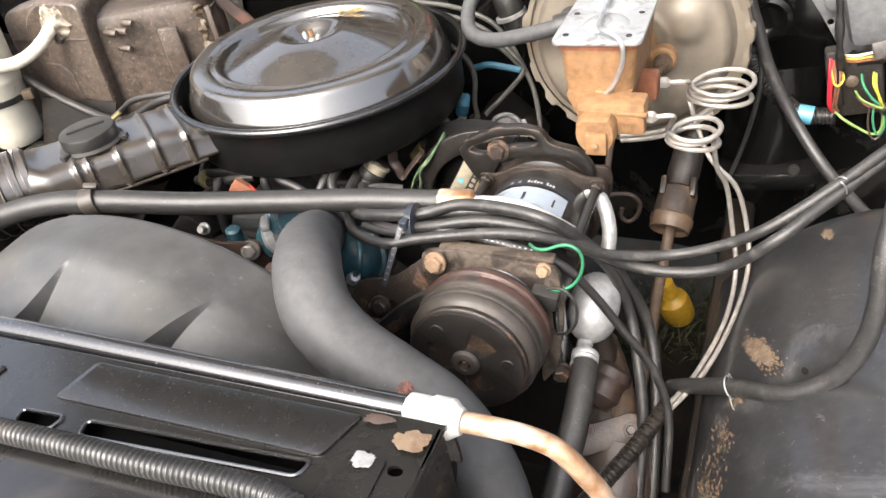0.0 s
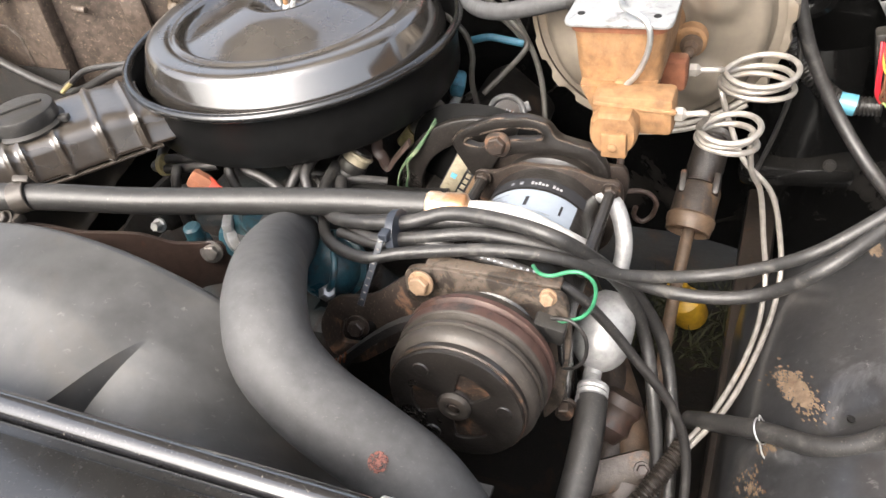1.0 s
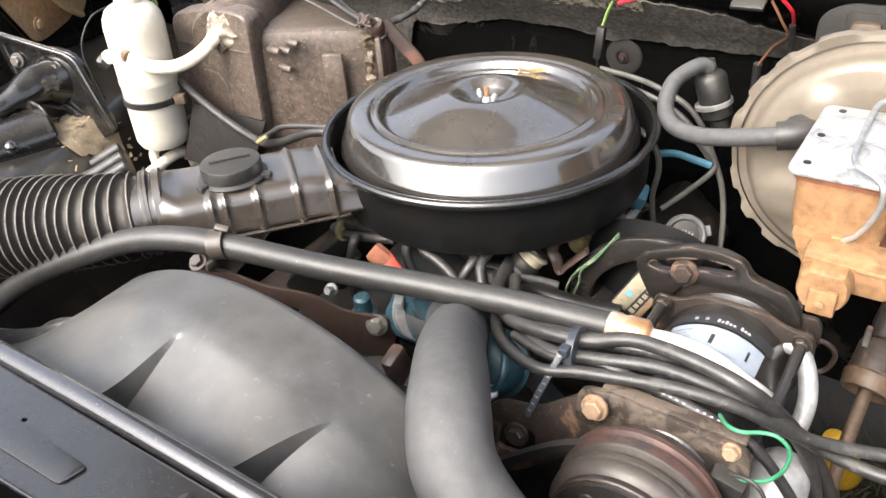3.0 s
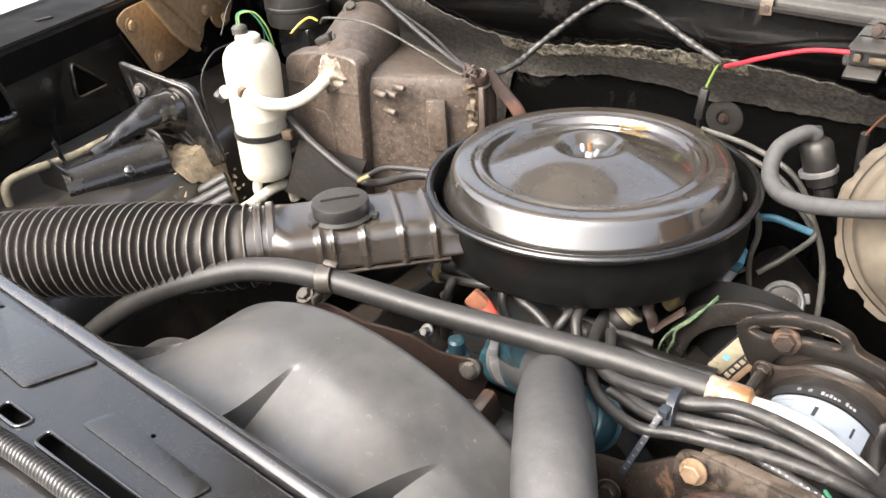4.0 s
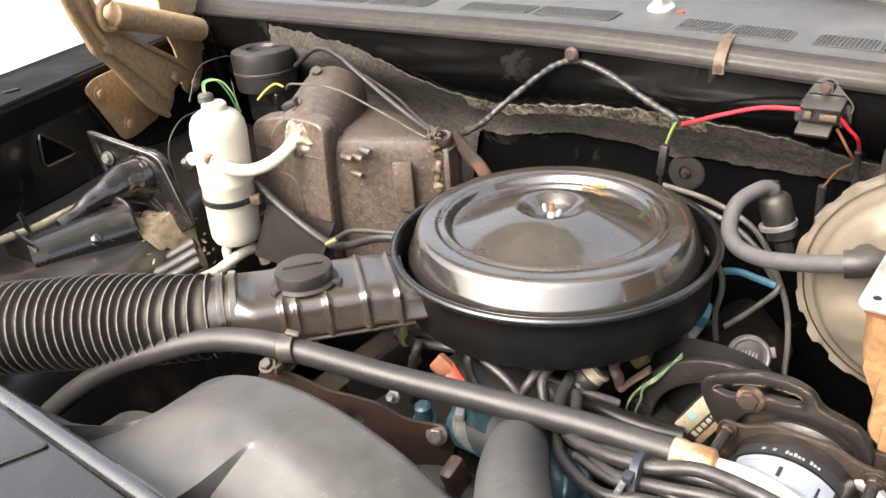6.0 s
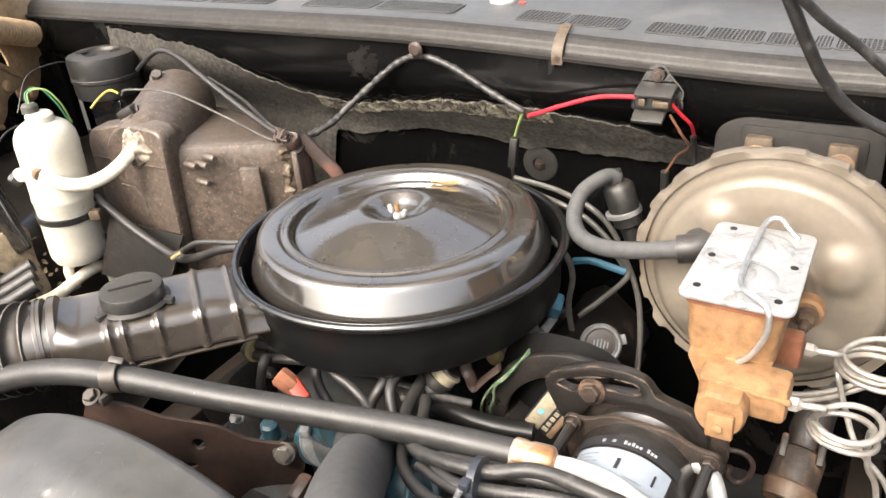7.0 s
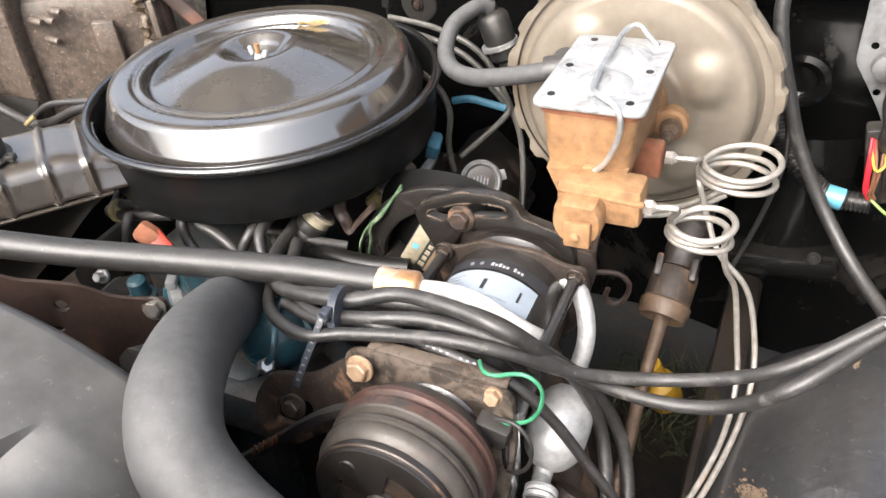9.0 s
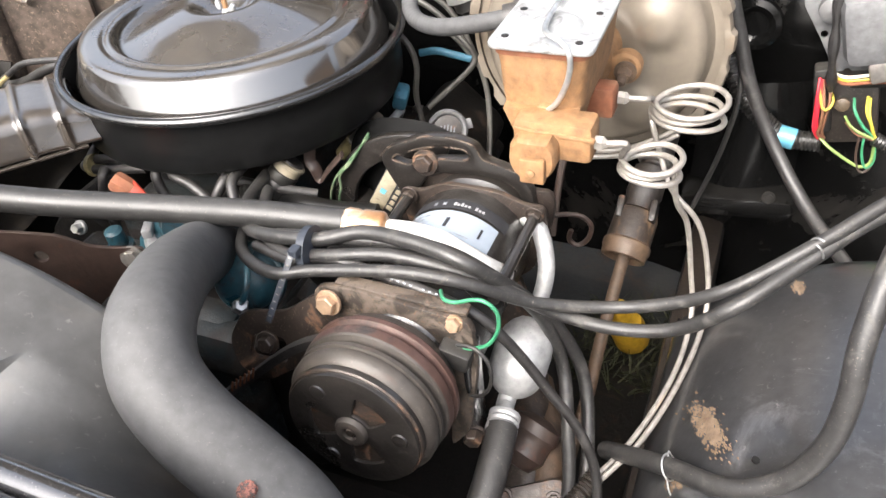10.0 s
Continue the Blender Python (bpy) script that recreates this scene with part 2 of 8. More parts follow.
M_clutch = surf("black_clutch_plate", (0.012, 0.0105, 0.0095), 0.3, stain=(0.03, 0.025, 0.021), stain_cut=0.6, stain_scale=35, bump=0.3, dust=0.04, speck=1.0, speck_mix=0.4, speck_color=(0.14, 0.12, 0.1), coat=0.4, coat_rough=0.2)
M_carton = surf("stained_cream_carton", (0.23, 0.2, 0.14), 0.6, stain=(0.12, 0.09, 0.06), stain_cut=0.55, stain_scale=60, bump=0.05)
M_coup = surf("dark_rusty_cup", (0.095, 0.06, 0.036), 0.55, stain=(0.04, 0.026, 0.018), stain_cut=0.44, stain_scale=16, stain_soft=0.2, bump=0.3, speck=0.7, speck_color=(0.24, 0.16, 0.1))
M_cup = surf("black_cup_with_rust_smears", (0.03, 0.022, 0.017), 0.5, speck=0.5, stain=(0.14, 0.085, 0.045), stain_cut=0.5, stain_scale=26, stain_soft=0.15, bump=0.3)
M_strap = surf("dull_olive_strap", (0.075, 0.053, 0.033), 0.55, stain=(0.05, 0.035, 0.02), stain_cut=0.5, stain_scale=60, bump=0.2, speck=0.5)
M_worn = surf("worn_bare_edge", (0.1, 0.078, 0.062), 0.4, metal=0.6, ragged=45.0, stain=(0.1, 0.06, 0.04), stain_cut=0.5, stain_scale=60, bump=0.1)
M_bolt = surf("brass_tinted_bolt", (0.36, 0.25, 0.165), 0.45, metal=0.5, stain=(0.22, 0.12, 0.07), stain_cut=0.56, stain_scale=80, bump=0.25, speck=0.5)
M_boltgrey = surf("dull_steel_bolt", (0.24, 0.225, 0.21), 0.4, metal=0.7, stain=(0.16, 0.12, 0.09), stain_cut=0.55, stain_scale=80, bump=0.15)
M_label = surf("pale_blue_label", (0.24, 0.275, 0.315), 0.5, stain=(0.45, 0.42, 0.36), stain_cut=0.66, stain_scale=40, bump=0.0, grain=0.06)
M_ink = surf("black_ink", (0.02, 0.02, 0.022), 0.5, bump=0.0)
M_inkgrey = surf("grey_print", (0.2, 0.21, 0.23), 0.5, bump=0.0)
M_inkwhite = surf("white_ink", (0.32, 0.32, 0.32), 0.5, bump=0.0)
M_yellow = surf("yellow_plastic", (0.42, 0.25, 0.02), 0.45, stain=(0.35, 0.2, 0.03), stain_cut=0.62, stain_scale=30, bump=0.1)
M_red = surf("red_plastic", (0.3, 0.032, 0.014), 0.5, stain=(0.2, 0.05, 0.03), stain_cut=0.6, stain_scale=40, bump=0.05)
M_redmark = surf("scuffed_red_paint", (0.16, 0.06, 0.045), 0.7, ragged=300.0, bump=0.1)
M_redwire = surf("red_wire_sheath", (0.42, 0.018, 0.03), 0.4, bump=0.05)
M_greenold = surf("faded_green_wire", (0.05, 0.095, 0.048), 0.5, stain=(0.2, 0.22, 0.14), stain_cut=0.5, stain_scale=60, bump=0.05)
M_collar = surf("stained_yellow_plastic", (0.3, 0.25, 0.12), 0.45, stain=(0.12, 0.1, 0.06), stain_cut=0.5, stain_scale=45, bump=0.1)
M_green = surf("green_wire_sheath", (0.035, 0.18, 0.09), 0.4, bump=0.05)
M_yelgreen = surf("yellow_green_wire_sheath", (0.17, 0.24, 0.07), 0.45, bump=0.05)
M_yelwire = surf("yellow_wire_sheath", (0.36, 0.3, 0.04), 0.45, bump=0.05)
M_orange = surf("orange_wire_sheath", (0.15, 0.07, 0.04), 0.45, bump=0.05)
M_bluetape = surf("light_blue_tape", (0.1, 0.3, 0.4), 0.4, bump=0.05)
M_bluehose = surf("faded_blue_hose", (0.045, 0.15, 0.22), 0.5, stain=(0.03, 0.05, 0.06), stain_cut=0.55, stain_scale=40, bump=0.1)
M_greyhose = surf("grey_vacuum_line", (0.065, 0.062, 0.055), 0.5, stain=(0.05, 0.047, 0.04), stain_cut=0.52, stain_scale=30, bump=0.1)
M_leaf = surf("dry_tan_leaf", (0.55, 0.4, 0.2), 0.8, stain=(0.3, 0.19, 0.08), stain_cut=0.5, stain_scale=70, bump=0.4)
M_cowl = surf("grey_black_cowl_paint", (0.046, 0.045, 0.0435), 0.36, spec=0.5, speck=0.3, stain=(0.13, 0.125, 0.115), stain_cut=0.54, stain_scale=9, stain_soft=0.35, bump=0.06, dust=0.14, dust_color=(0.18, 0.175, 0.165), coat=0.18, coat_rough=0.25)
# the cowl's paint darkened to hold the dark reflection on its roll
M_cowlroll = surf("shaded_cowl_roll_paint", (0.03, 0.028, 0.026), 0.42, spec=0.22, speck=0.4, speck_mix=0.3, stain=(0.06, 0.056, 0.05), stain_cut=0.54, stain_scale=9, stain_soft=0.35, bump=0.06)
# cowl paint lightened for the sky's sheen, with rust stains
M_cowltop = surf("sky_pale_cowl_paint", (0.09, 0.092, 0.097), 0.42, stain=(0.2, 0.15, 0.1), stain_cut=0.58, stain_scale=12, stain_soft=0.2, bump=0.08, speck=0.5)
# bluish stain mixes scuffs with sky mottling put into the colour
M_apron = surf("worn_black_wheelhouse_paint", (0.021, 0.021, 0.022), 0.34, speck=0.25, speck_color=(0.22, 0.21, 0.2), speck_scale=60, coat=0.9, coat_ior=1.6, coat_rough=0.22, stain=(0.1, 0.1, 0.104), stain_cut=0.56, stain_scale=12, stain_soft=0.2, stain_rough=0.5, bump=0.2, bump_scale=40, dust=0.06, dust_color=(0.22, 0.22, 0.22))
M_grimy = surf("grimy_black_wheelhouse_paint", (0.01, 0.0092, 0.0085), 0.3, speck=0.6, speck_mix=0.3, speck_color=(0.2, 0.16, 0.11), coat=0.6, coat_ior=1.5, coat_rough=0.18, stain=(0.05, 0.038, 0.026), stain_cut=0.52, stain_scale=11, stain_soft=0.2, stain_rough=0.7, bump=0.25, bump_scale=40, dust=0.05)
M_patch = surf("bare_rust_patch", (0.15, 0.105, 0.068), 0.85, stain=(0.09, 0.052, 0.03), stain_cut=0.52, stain_scale=50, bump=0.5)
M_ground = surf("pale_sunlit_concrete", (0.42, 0.41, 0.385), 0.9, stain=(0.34, 0.325, 0.29), stain_cut=0.5, stain_scale=2, grain=0.1, grain_scale=30, bump=0.2)
M_grass = surf("sparse_green_weeds", (0.03, 0.032, 0.012), 0.9, bump=0.2)
M_hood = surf("hood_underside_paint", (0.02, 0.018, 0.016), 0.5, stain=(0.06, 0.055, 0.05), stain_cut=0.55, stain_scale=5, bump=0.1)
M_cap = surf("black_plastic_cap", (0.014, 0.0135, 0.013), 0.4, speck=0.5, speck_mix=0.3, stain=(0.05, 0.043, 0.037), stain_cut=0.58, stain_scale=30, bump=0.15, dust=0.14)
M_tie = surf("dark_nylon_tie", (0.03, 0.035, 0.045), 0.4, bump=0.05)
M_mud = surf("dried_dirt_and_leaf_litter", (0.24, 0.19, 0.125), 0.95, stain=(0.1, 0.08, 0.05), stain_cut=0.5, stain_scale=35, bump=0.8)
# kept pale so that the air cleaner lid reflects something bright
M_dash = surf("pale_bounce_cloth", (0.6, 0.55, 0.47), 0.8, stain=(0.42, 0.36, 0.28), stain_cut=0.5, stain_scale=6, stain_soft=0.3, bump=0.1)


def glass_material(name):
    m = bpy.data.materials.new(name)
    m.use_nodes = True
    b = m.node_tree.nodes["Principled BSDF"]
    b.inputs["Base Color"].default_value = (0.9, 0.95, 0.93, 1)
    b.inputs["Roughness"].default_value, b.inputs["IOR"].default_value = 0.02, 1.5
    b.inputs["Transmission Weight"].default_value = 1.0
    return m


M_glass = glass_material("windscreen_glass")

# ---- mesh tools ----
BASE = {}


def thing(name, base, label, category, group="", kind=""):
    """An Empty at a thing's base, to which its parts are joined."""
    ob = new(name)
    ob.empty_display_size = 0.02
    ob.location = base
    BASE[ob] = Vector(base)
    return tagged(ob, label, category, group, kind)


def part(name, bm, material, parent=None, label="", flat=False, angle=35):
    """Links a bmesh, drawn in the world's metres, as one mesh under its parent, or as a thing of its own."""
    if parent is None:
        co = [v.co for v in bm.verts]
        base = Vector(((min(c.x for c in co) + max(c.x for c in co)) / 2, (min(c.y for c in co) + max(c.y for c in co)) / 2, min(c.z for c in co)))
    else:
        base = BASE[parent]
    bmesh.ops.translate(bm, verts=bm.verts, vec=-base)
    bmesh.ops.recalc_face_normals(bm, faces=bm.faces)
    for f in bm.faces:
        f.smooth = not flat
    if not flat:
        lim = radians(angle)
        for e in bm.edges:
            if len(e.link_faces) == 2 and e.calc_face_angle(0.0) > lim:
                e.smooth = False
    me = bpy.data.meshes.new(name)
    bm.to_mesh(me)
    bm.free()
    me.materials.append(material)
    ob = new(name, me)
    BASE[ob] = base
    if parent is None:
        ob.location = base
    else:
        ob.parent = parent
    if label:
        ob["label"] = label
    return ob


def spline(pts, step=0.006):
    """Points at even steps along a smooth curve through pts."""
    p = [Vector(q) for q in pts]
    p = [p[0] * 2 - p[1], *p, p[-1] * 2 - p[-2]]
    raw = []
    for i in range(1, len(p) - 2):
        a, b, c, d = p[i - 1:i + 3]
        for k in range(14):
            t = k / 14
            raw.append(0.5 * (2 * b + (c - a) * t + (2 * a - 5 * b + 4 * c - d) * t * t + (3 * b - a - 3 * c + d) * t ** 3))
    raw.append(p[-2])
    run = [0.0]
    for a, b in zip(raw, raw[1:]):
        run.append(run[-1] + (b - a).length)
    n = max(2, int(run[-1] / step))
    out, j = [], 0
    for i in range(n + 1):
        s = run[-1] * i / n
        while j < len(run) - 2 and run[j + 1] < s:
            j += 1
        f = (s - run[j]) / max(1e-9, run[j + 1] - run[j])
        out.append(raw[j].lerp(raw[j + 1], min(1, max(0, f))))
    return out


def tube(pts, r, sides=14, step=0.006, wave=None, bm=None, straight=False, squash=1.0, caps=True):
    """A round hose, wire or pipe along a curve; wave(s): its radius at s metres."""
    bm = bm or bmesh.new()
    path = [Vector(p) for p in pts] if straight else spline(pts, step)
    tang = [(path[min(i + 1, len(path) - 1)] - path[max(i - 1, 0)]).normalized() for i in range(len(path))]
    side = tang[0].orthogonal().normalized()
    rings, run = [], 0.0
    for i, (c, t) in enumerate(zip(path, tang)):
        if i:
            run += (c - path[i - 1]).length
        side = (side - t * side.dot(t)).normalized()
        up = t.cross(side)
        rad = wave(run) if wave else r
        rings.append([bm.verts.new(c + (side * math.cos(a) * rad + up * math.sin(a) * rad * squash)) for a in (2 * math.pi * k / sides for k in range(sides))])
    for a, b in zip(rings, rings[1:]):
        for k in range(sides):
            bm.faces.new((a[k], a[(k + 1) % sides], b[(k + 1) % sides], b[k]))
    if caps:
        bm.faces.new(rings[0][::-1])
        bm.faces.new(rings[-1])
    return bm


def lathe(profile, at, axis=(0, 0, 1), sides=48, bm=None, cap=True):
    """Turns (radius, height) pairs round an axis."""
    bm = bm or bmesh.new()
    turn = Vector((0, 0, 1)).rotation_difference(Vector(axis)).to_matrix()
    rings = []
    for r, h in profile:
        if r < 1e-6:
            rings.append([bm.verts.new(Vector(at) + turn @ Vector((0, 0, h)))])
        else:
            rings.append([bm.verts.new(Vector(at) + turn @ Vector((r * math.cos(a), r * math.sin(a), h))) for a in (2 * math.pi * k / sides for k in range(sides))])
    for a, b in zip(rings, rings[1:]):
        for k in range(sides):
            j = (k + 1) % sides
            if len(a) == 1 and len(b) == 1:
                continue
            if len(a) == 1:
                bm.faces.new((a[0], b[j], b[k]))
            elif len(b) == 1:
                bm.faces.new((a[k], a[j], b[0]))
            else:
                bm.faces.new((a[k], a[j], b[j], b[k]))
    for ring, way in ((rings[0], -1), (rings[-1], 1)):
        if cap and len(ring) > 1:
            bm.faces.new(ring[::way])
    return bm


def rbox(at, size, bevel=0.003, turn=None, bm=None, seg=2):
    """A box with rounded edges."""
    own = bmesh.new()
    bmesh.ops.create_cube(own, size=1.0, matrix=Matrix.Diagonal((*size, 1)))
    if bevel > 0:
        bmesh.ops.bevel(own, geom=list(own.edges), offset=min(bevel, min(size) * 0.45), segments=seg, profile=0.5, affect="EDGES")
    m = Matrix.Translation(at) @ (turn.to_4x4() if turn is not None else Matrix.Identity(4))
    own.transform(m)
    return merge(bm, own)


def merge(bm, own):
    """Adds the bmesh own to bm."""
    if bm is None:
        return own
    table = [bm.verts.new(v.co) for v in own.verts]
    own.verts.index_update()
    for f in own.faces:
        bm.faces.new([table[v.index] for v in f.verts])
    own.free()
    return bm


def plate(outer, holes, thick, m, bm=None, bevel=0.0):
    """A flat plate with holes; outer and holes are outlines in the plane of m, thick along its z."""
    own = bmesh.new()
    edges = []
    for loop in (outer, *holes):
        vs = [own.verts.new((x, y, 0)) for x, y in loop]
        edges += [own.edges.new((vs[i], vs[(i + 1) % len(vs)])) for i in range(len(vs))]
    bmesh.ops.triangle_fill(own, use_beauty=True, use_dissolve=False, edges=edges)
    ext = bmesh.ops.extrude_face_region(own, geom=list(own.faces))
    bmesh.ops.translate(own, verts=[g for g in ext["geom"] if isinstance(g, bmesh.types.BMVert)], vec=(0, 0, thick))
    if bevel > 0:
        rim = [e for e in own.edges if len(e.link_faces) == 2 and e.calc_face_angle(0) > 0.9 and abs(e.verts[0].co.z - e.verts[1].co.z) < 1e-6]
        bmesh.ops.bevel(own, geom=rim, offset=bevel, segments=2, profile=0.5, affect="EDGES")
    own.transform(m)
    return merge(bm, own)


def sheet(f, nu, nv, thick=0.002, bm=None):
    """A bent sheet with thickness through f(u, v), u and v from 0 to 1."""
    own = bmesh.new()
    grid = [[own.verts.new(f(i / nu, j / nv)) for j in range(nv + 1)] for i in range(nu + 1)]
    for i in range(nu):
        for j in range(nv):
            own.faces.new((grid[i][j], grid[i + 1][j], grid[i + 1][j + 1], grid[i][j + 1]))
    own.normal_update()
    bmesh.ops.solidify(own, geom=list(own.faces), thickness=thick)
    return merge(bm, own)


def frame_to(at, z, x=(1, 0, 0)):
    """A pose at a place whose z axis is z and whose x axis leans to x."""
    z = Vector(z).normalized()
    x = Vector(x)
    x = (x - z * x.dot(z)).normalized()
    y = z.cross(x)
    return Matrix.Translation(at) @ Matrix((x, y, z)).transposed().to_4x4()


def ellipse(cx, cy, rx, ry, n=20, a0=0.0):
    return [(cx + rx * math.cos(a0 + 2 * math.pi * k / n), cy + ry * math.sin(a0 + 2 * math.pi * k / n)) for k in range(n)]


def round_poly(pts, r, n=5):
    """A polygon with its corners rounded."""
    out, k = [], len(pts)
    for i in range(k):
        p, a, b = Vector(pts[i]), Vector(pts[i - 1]), Vector(pts[(i + 1) % k])
        da, db = min(r, (a - p).length * 0.45), min(r, (b - p).length * 0.45)
        s, e = p + (a - p).normalized() * da, p + (b - p).normalized() * db
        for j in range(n + 1):
            t = j / n
            q = s * (1 - t) ** 2 + p * 2 * t * (1 - t) + e * t * t
            out.append((q.x, q.y))
    return out


def slot(x0, x1, cy, r, n=8):
    """The outline of a slot with round ends."""
    a = [(x1 + r * math.cos(t), cy + r * math.sin(t)) for t in (-math.pi / 2 + math.pi * k / n for k in range(n + 1))]
    return a + [(x0 - r * math.cos(t), cy - r * math.sin(t)) for t in (-math.pi / 2 + math.pi * k / n for k in range(n + 1))]


def hexbolt(at, axis, r=0.008, h=0.007, washer=1.45, bm=None, spin=0.3):
    """A hexagon bolt head on a washer."""
    own = bmesh.new()
    turn = Matrix.Translation(at) @ Vector((0, 0, 1)).rotation_difference(Vector(axis)).to_matrix().to_4x4() @ Matrix.Rotation(spin, 4, "Z")
    lathe([(r * washer, 0), (r * washer, h * 0.22), (r * washer * 0.96, h * 0.28)], (0, 0, 0), sides=20, bm=own)
    lathe([(r, h * 0.25), (r, h * 0.9), (r * 0.86, h)], (0, 0, 0), sides=6, bm=own)
    own.transform(turn)
    return merge(bm, own)


def bolt_thing(at, axis, r, h, material, parent, label="", washer=1.45):
    return part("bolt", hexbolt(at, axis, r, h, washer), material, parent, label)


def smooth(a, b, x):
    t = min(1.0, max(0.0, (x - a) / (b - a)))
    return t * t * (3 - 2 * t)


def wob(p, s, amp):
    return amp * noise.noise(Vector(p) * s)


def prism(outline, stations, bm=None):
    """A solid through the closed outline (x, z), placed at stations (y, dx, dz, scale about the outline's middle)."""
    own = bmesh.new()
    cx, cz = sum(p[0] for p in outline) / len(outline), sum(p[1] for p in outline) / len(outline)
    rings = [[own.verts.new((cx + (x - cx) * k + dx, y, cz + (z - cz) * k + dz)) for x, z in outline] for y, dx, dz, k in stations]
    n = len(outline)
    for a, b in zip(rings, rings[1:]):
        for j in range(n):
            own.faces.new((a[j], a[(j + 1) % n], b[(j + 1) % n], b[j]))
    own.faces.new(rings[0][::-1])
    own.faces.new(rings[-1])
    bmesh.ops.recalc_face_normals(own, faces=own.faces)
    if bm is None:
        return own
    merge(bm, own)
    return bm
# ---- the large structure ----
gb = bmesh.new()
gv = [gb.verts.new(p) for p in ((-400, -400, 0), (400, -400, 0), (400, 400, 0), (-400, 400, 0))]
gb.faces.new(gv)
tagged(part("ground", gb, M_ground), "pale sunlit concrete ground around the vehicle", "ground", kind="structure")


def fire_y(z):
    """How far back the firewall stands at a height."""
    return 1.2 + 0.105 * smooth(1.05, 0.9, z) if z > 0 else 1.3


def cowl_drop(x):
    """How far the cowl bows down towards the driver side."""
    return 0.026 * smooth(-0.85, -0.1, x)


def firewall_at(u, v):
    x = -1.78 + 2.5 * u
    z = 0.35 + (0.747 - cowl_drop(x)) * v
    y = fire_y(z) - 0.05 * smooth(-0.2, 0.05, x) * smooth(1.0, 0.8, z)
    return (x, y + wob((x, z, 3), 5, 0.006), z)


tagged(part("wall_firewall", sheet(firewall_at, 110, 50, -0.01), M_firewall), "glossy black painted steel firewall with dirt streaks", "firewall", kind="structure")


MAT_EDGE = ((-1.46, 1.09), (-1.31, 1.072), (-1.23, 1.066), (-1.15, 1.038), (-1.087, 1.008), (-1.03, 0.982), (-0.965, 0.972), (-0.92, 0.962), (-0.85, 0.98), (-0.73, 0.998), (-0.64, 1.005), (-0.566, 1.002), (-0.5, 0.993), (-0.43, 0.984), (-0.377, 0.967), (-0.1, 0.91))


def felt_top(x):
    t = MAT_EDGE[0][1]
    for (x0, z0), (x1, z1) in zip(MAT_EDGE, MAT_EDGE[1:]):
        if x0 <= x <= x1:
            t = z0 + (z1 - z0) * (x - x0) / (x1 - x0)
    return t + wob((x, 1, 0), 16, 0.006) + wob((x, 5, 0), 55, 0.006) + wob((x, 3, 0), 160, 0.003)


def felt_low(x):
    t = 0.918 - 0.008 * smooth(-0.72, -0.6, x) - 0.022 * smooth(-0.8, -0.95, x) - 0.2 * smooth(-1.0, -1.06, x)
    return t + wob((x, 9, 0), 12, 0.01) + wob((x, 2, 4), 60, 0.004)


def felt_at(u, v):
    x = -1.46 + 1.28 * u
    z = felt_low(x) * (1 - v) + felt_top(x) * v
    y = fire_y(z) - 0.018 - 0.005 * math.sin(math.pi * min(1, v * 1.02)) - abs(wob((x, z, 7), 30, 0.005))
    return (x, y, z)


mat_ob = tagged(part("insulation_mat", sheet(felt_at, 260, 18, 0.003), M_felt), "torn grey fibrous insulation mat stuck along the firewall", "insulation mat")
part("frayed_edge", sheet(lambda u, v: Vector(felt_at(0.36 + 0.36 * u, 0.72 + 0.3 * v)) + Vector((0, -0.004 - 0.003 * abs(noise.noise(Vector((u * 90, v * 3, 1)))), 0)), 160, 8, 0.0015), M_fray, mat_ob, "pale frayed fibres along the torn edge")


COWL_FRONT = ((1.245, 1.0965), (1.2, 1.0965), (1.187, 1.097), (1.186, 1.099), (1.193, 1.1005), (1.194, 1.106), (1.1955, 1.1085), (1.198, 1.1155), (1.205, 1.1222), (1.213, 1.1255))
COWL_TOP = ((1.213, 1.1255), (1.22, 1.1272), (1.236, 1.129), (1.31, 1.133), (1.45, 1.146), (1.47, 1.147))


def cowl_at(u, v, v_top=True):
    x = -1.72 + 2.3 * u
    prof = COWL_TOP if v_top else COWL_FRONT
    k = v * (len(prof) - 1)
    i = min(int(k), len(prof) - 2)
    f = k - i
    y, z = prof[i][0] * (1 - f) + prof[i + 1][0] * f, prof[i][1] * (1 - f) + prof[i + 1][1] * f
    return (x, y, z - cowl_drop(x))


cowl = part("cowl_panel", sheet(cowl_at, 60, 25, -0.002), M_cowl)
part("front_roll", sheet(lambda u, v: cowl_at(u, v, False), 60, 36, -0.002), M_cowlroll, cowl, "rolled front edge of the cowl, coloured darker for shade")
tagged(cowl, "faded dark grey cowl panel below the windscreen", "cowl panel", kind="structure")


def cowl_top_z(x, y):
    return 1.129 + (y - 1.24) * 0.06 - cowl_drop(x)


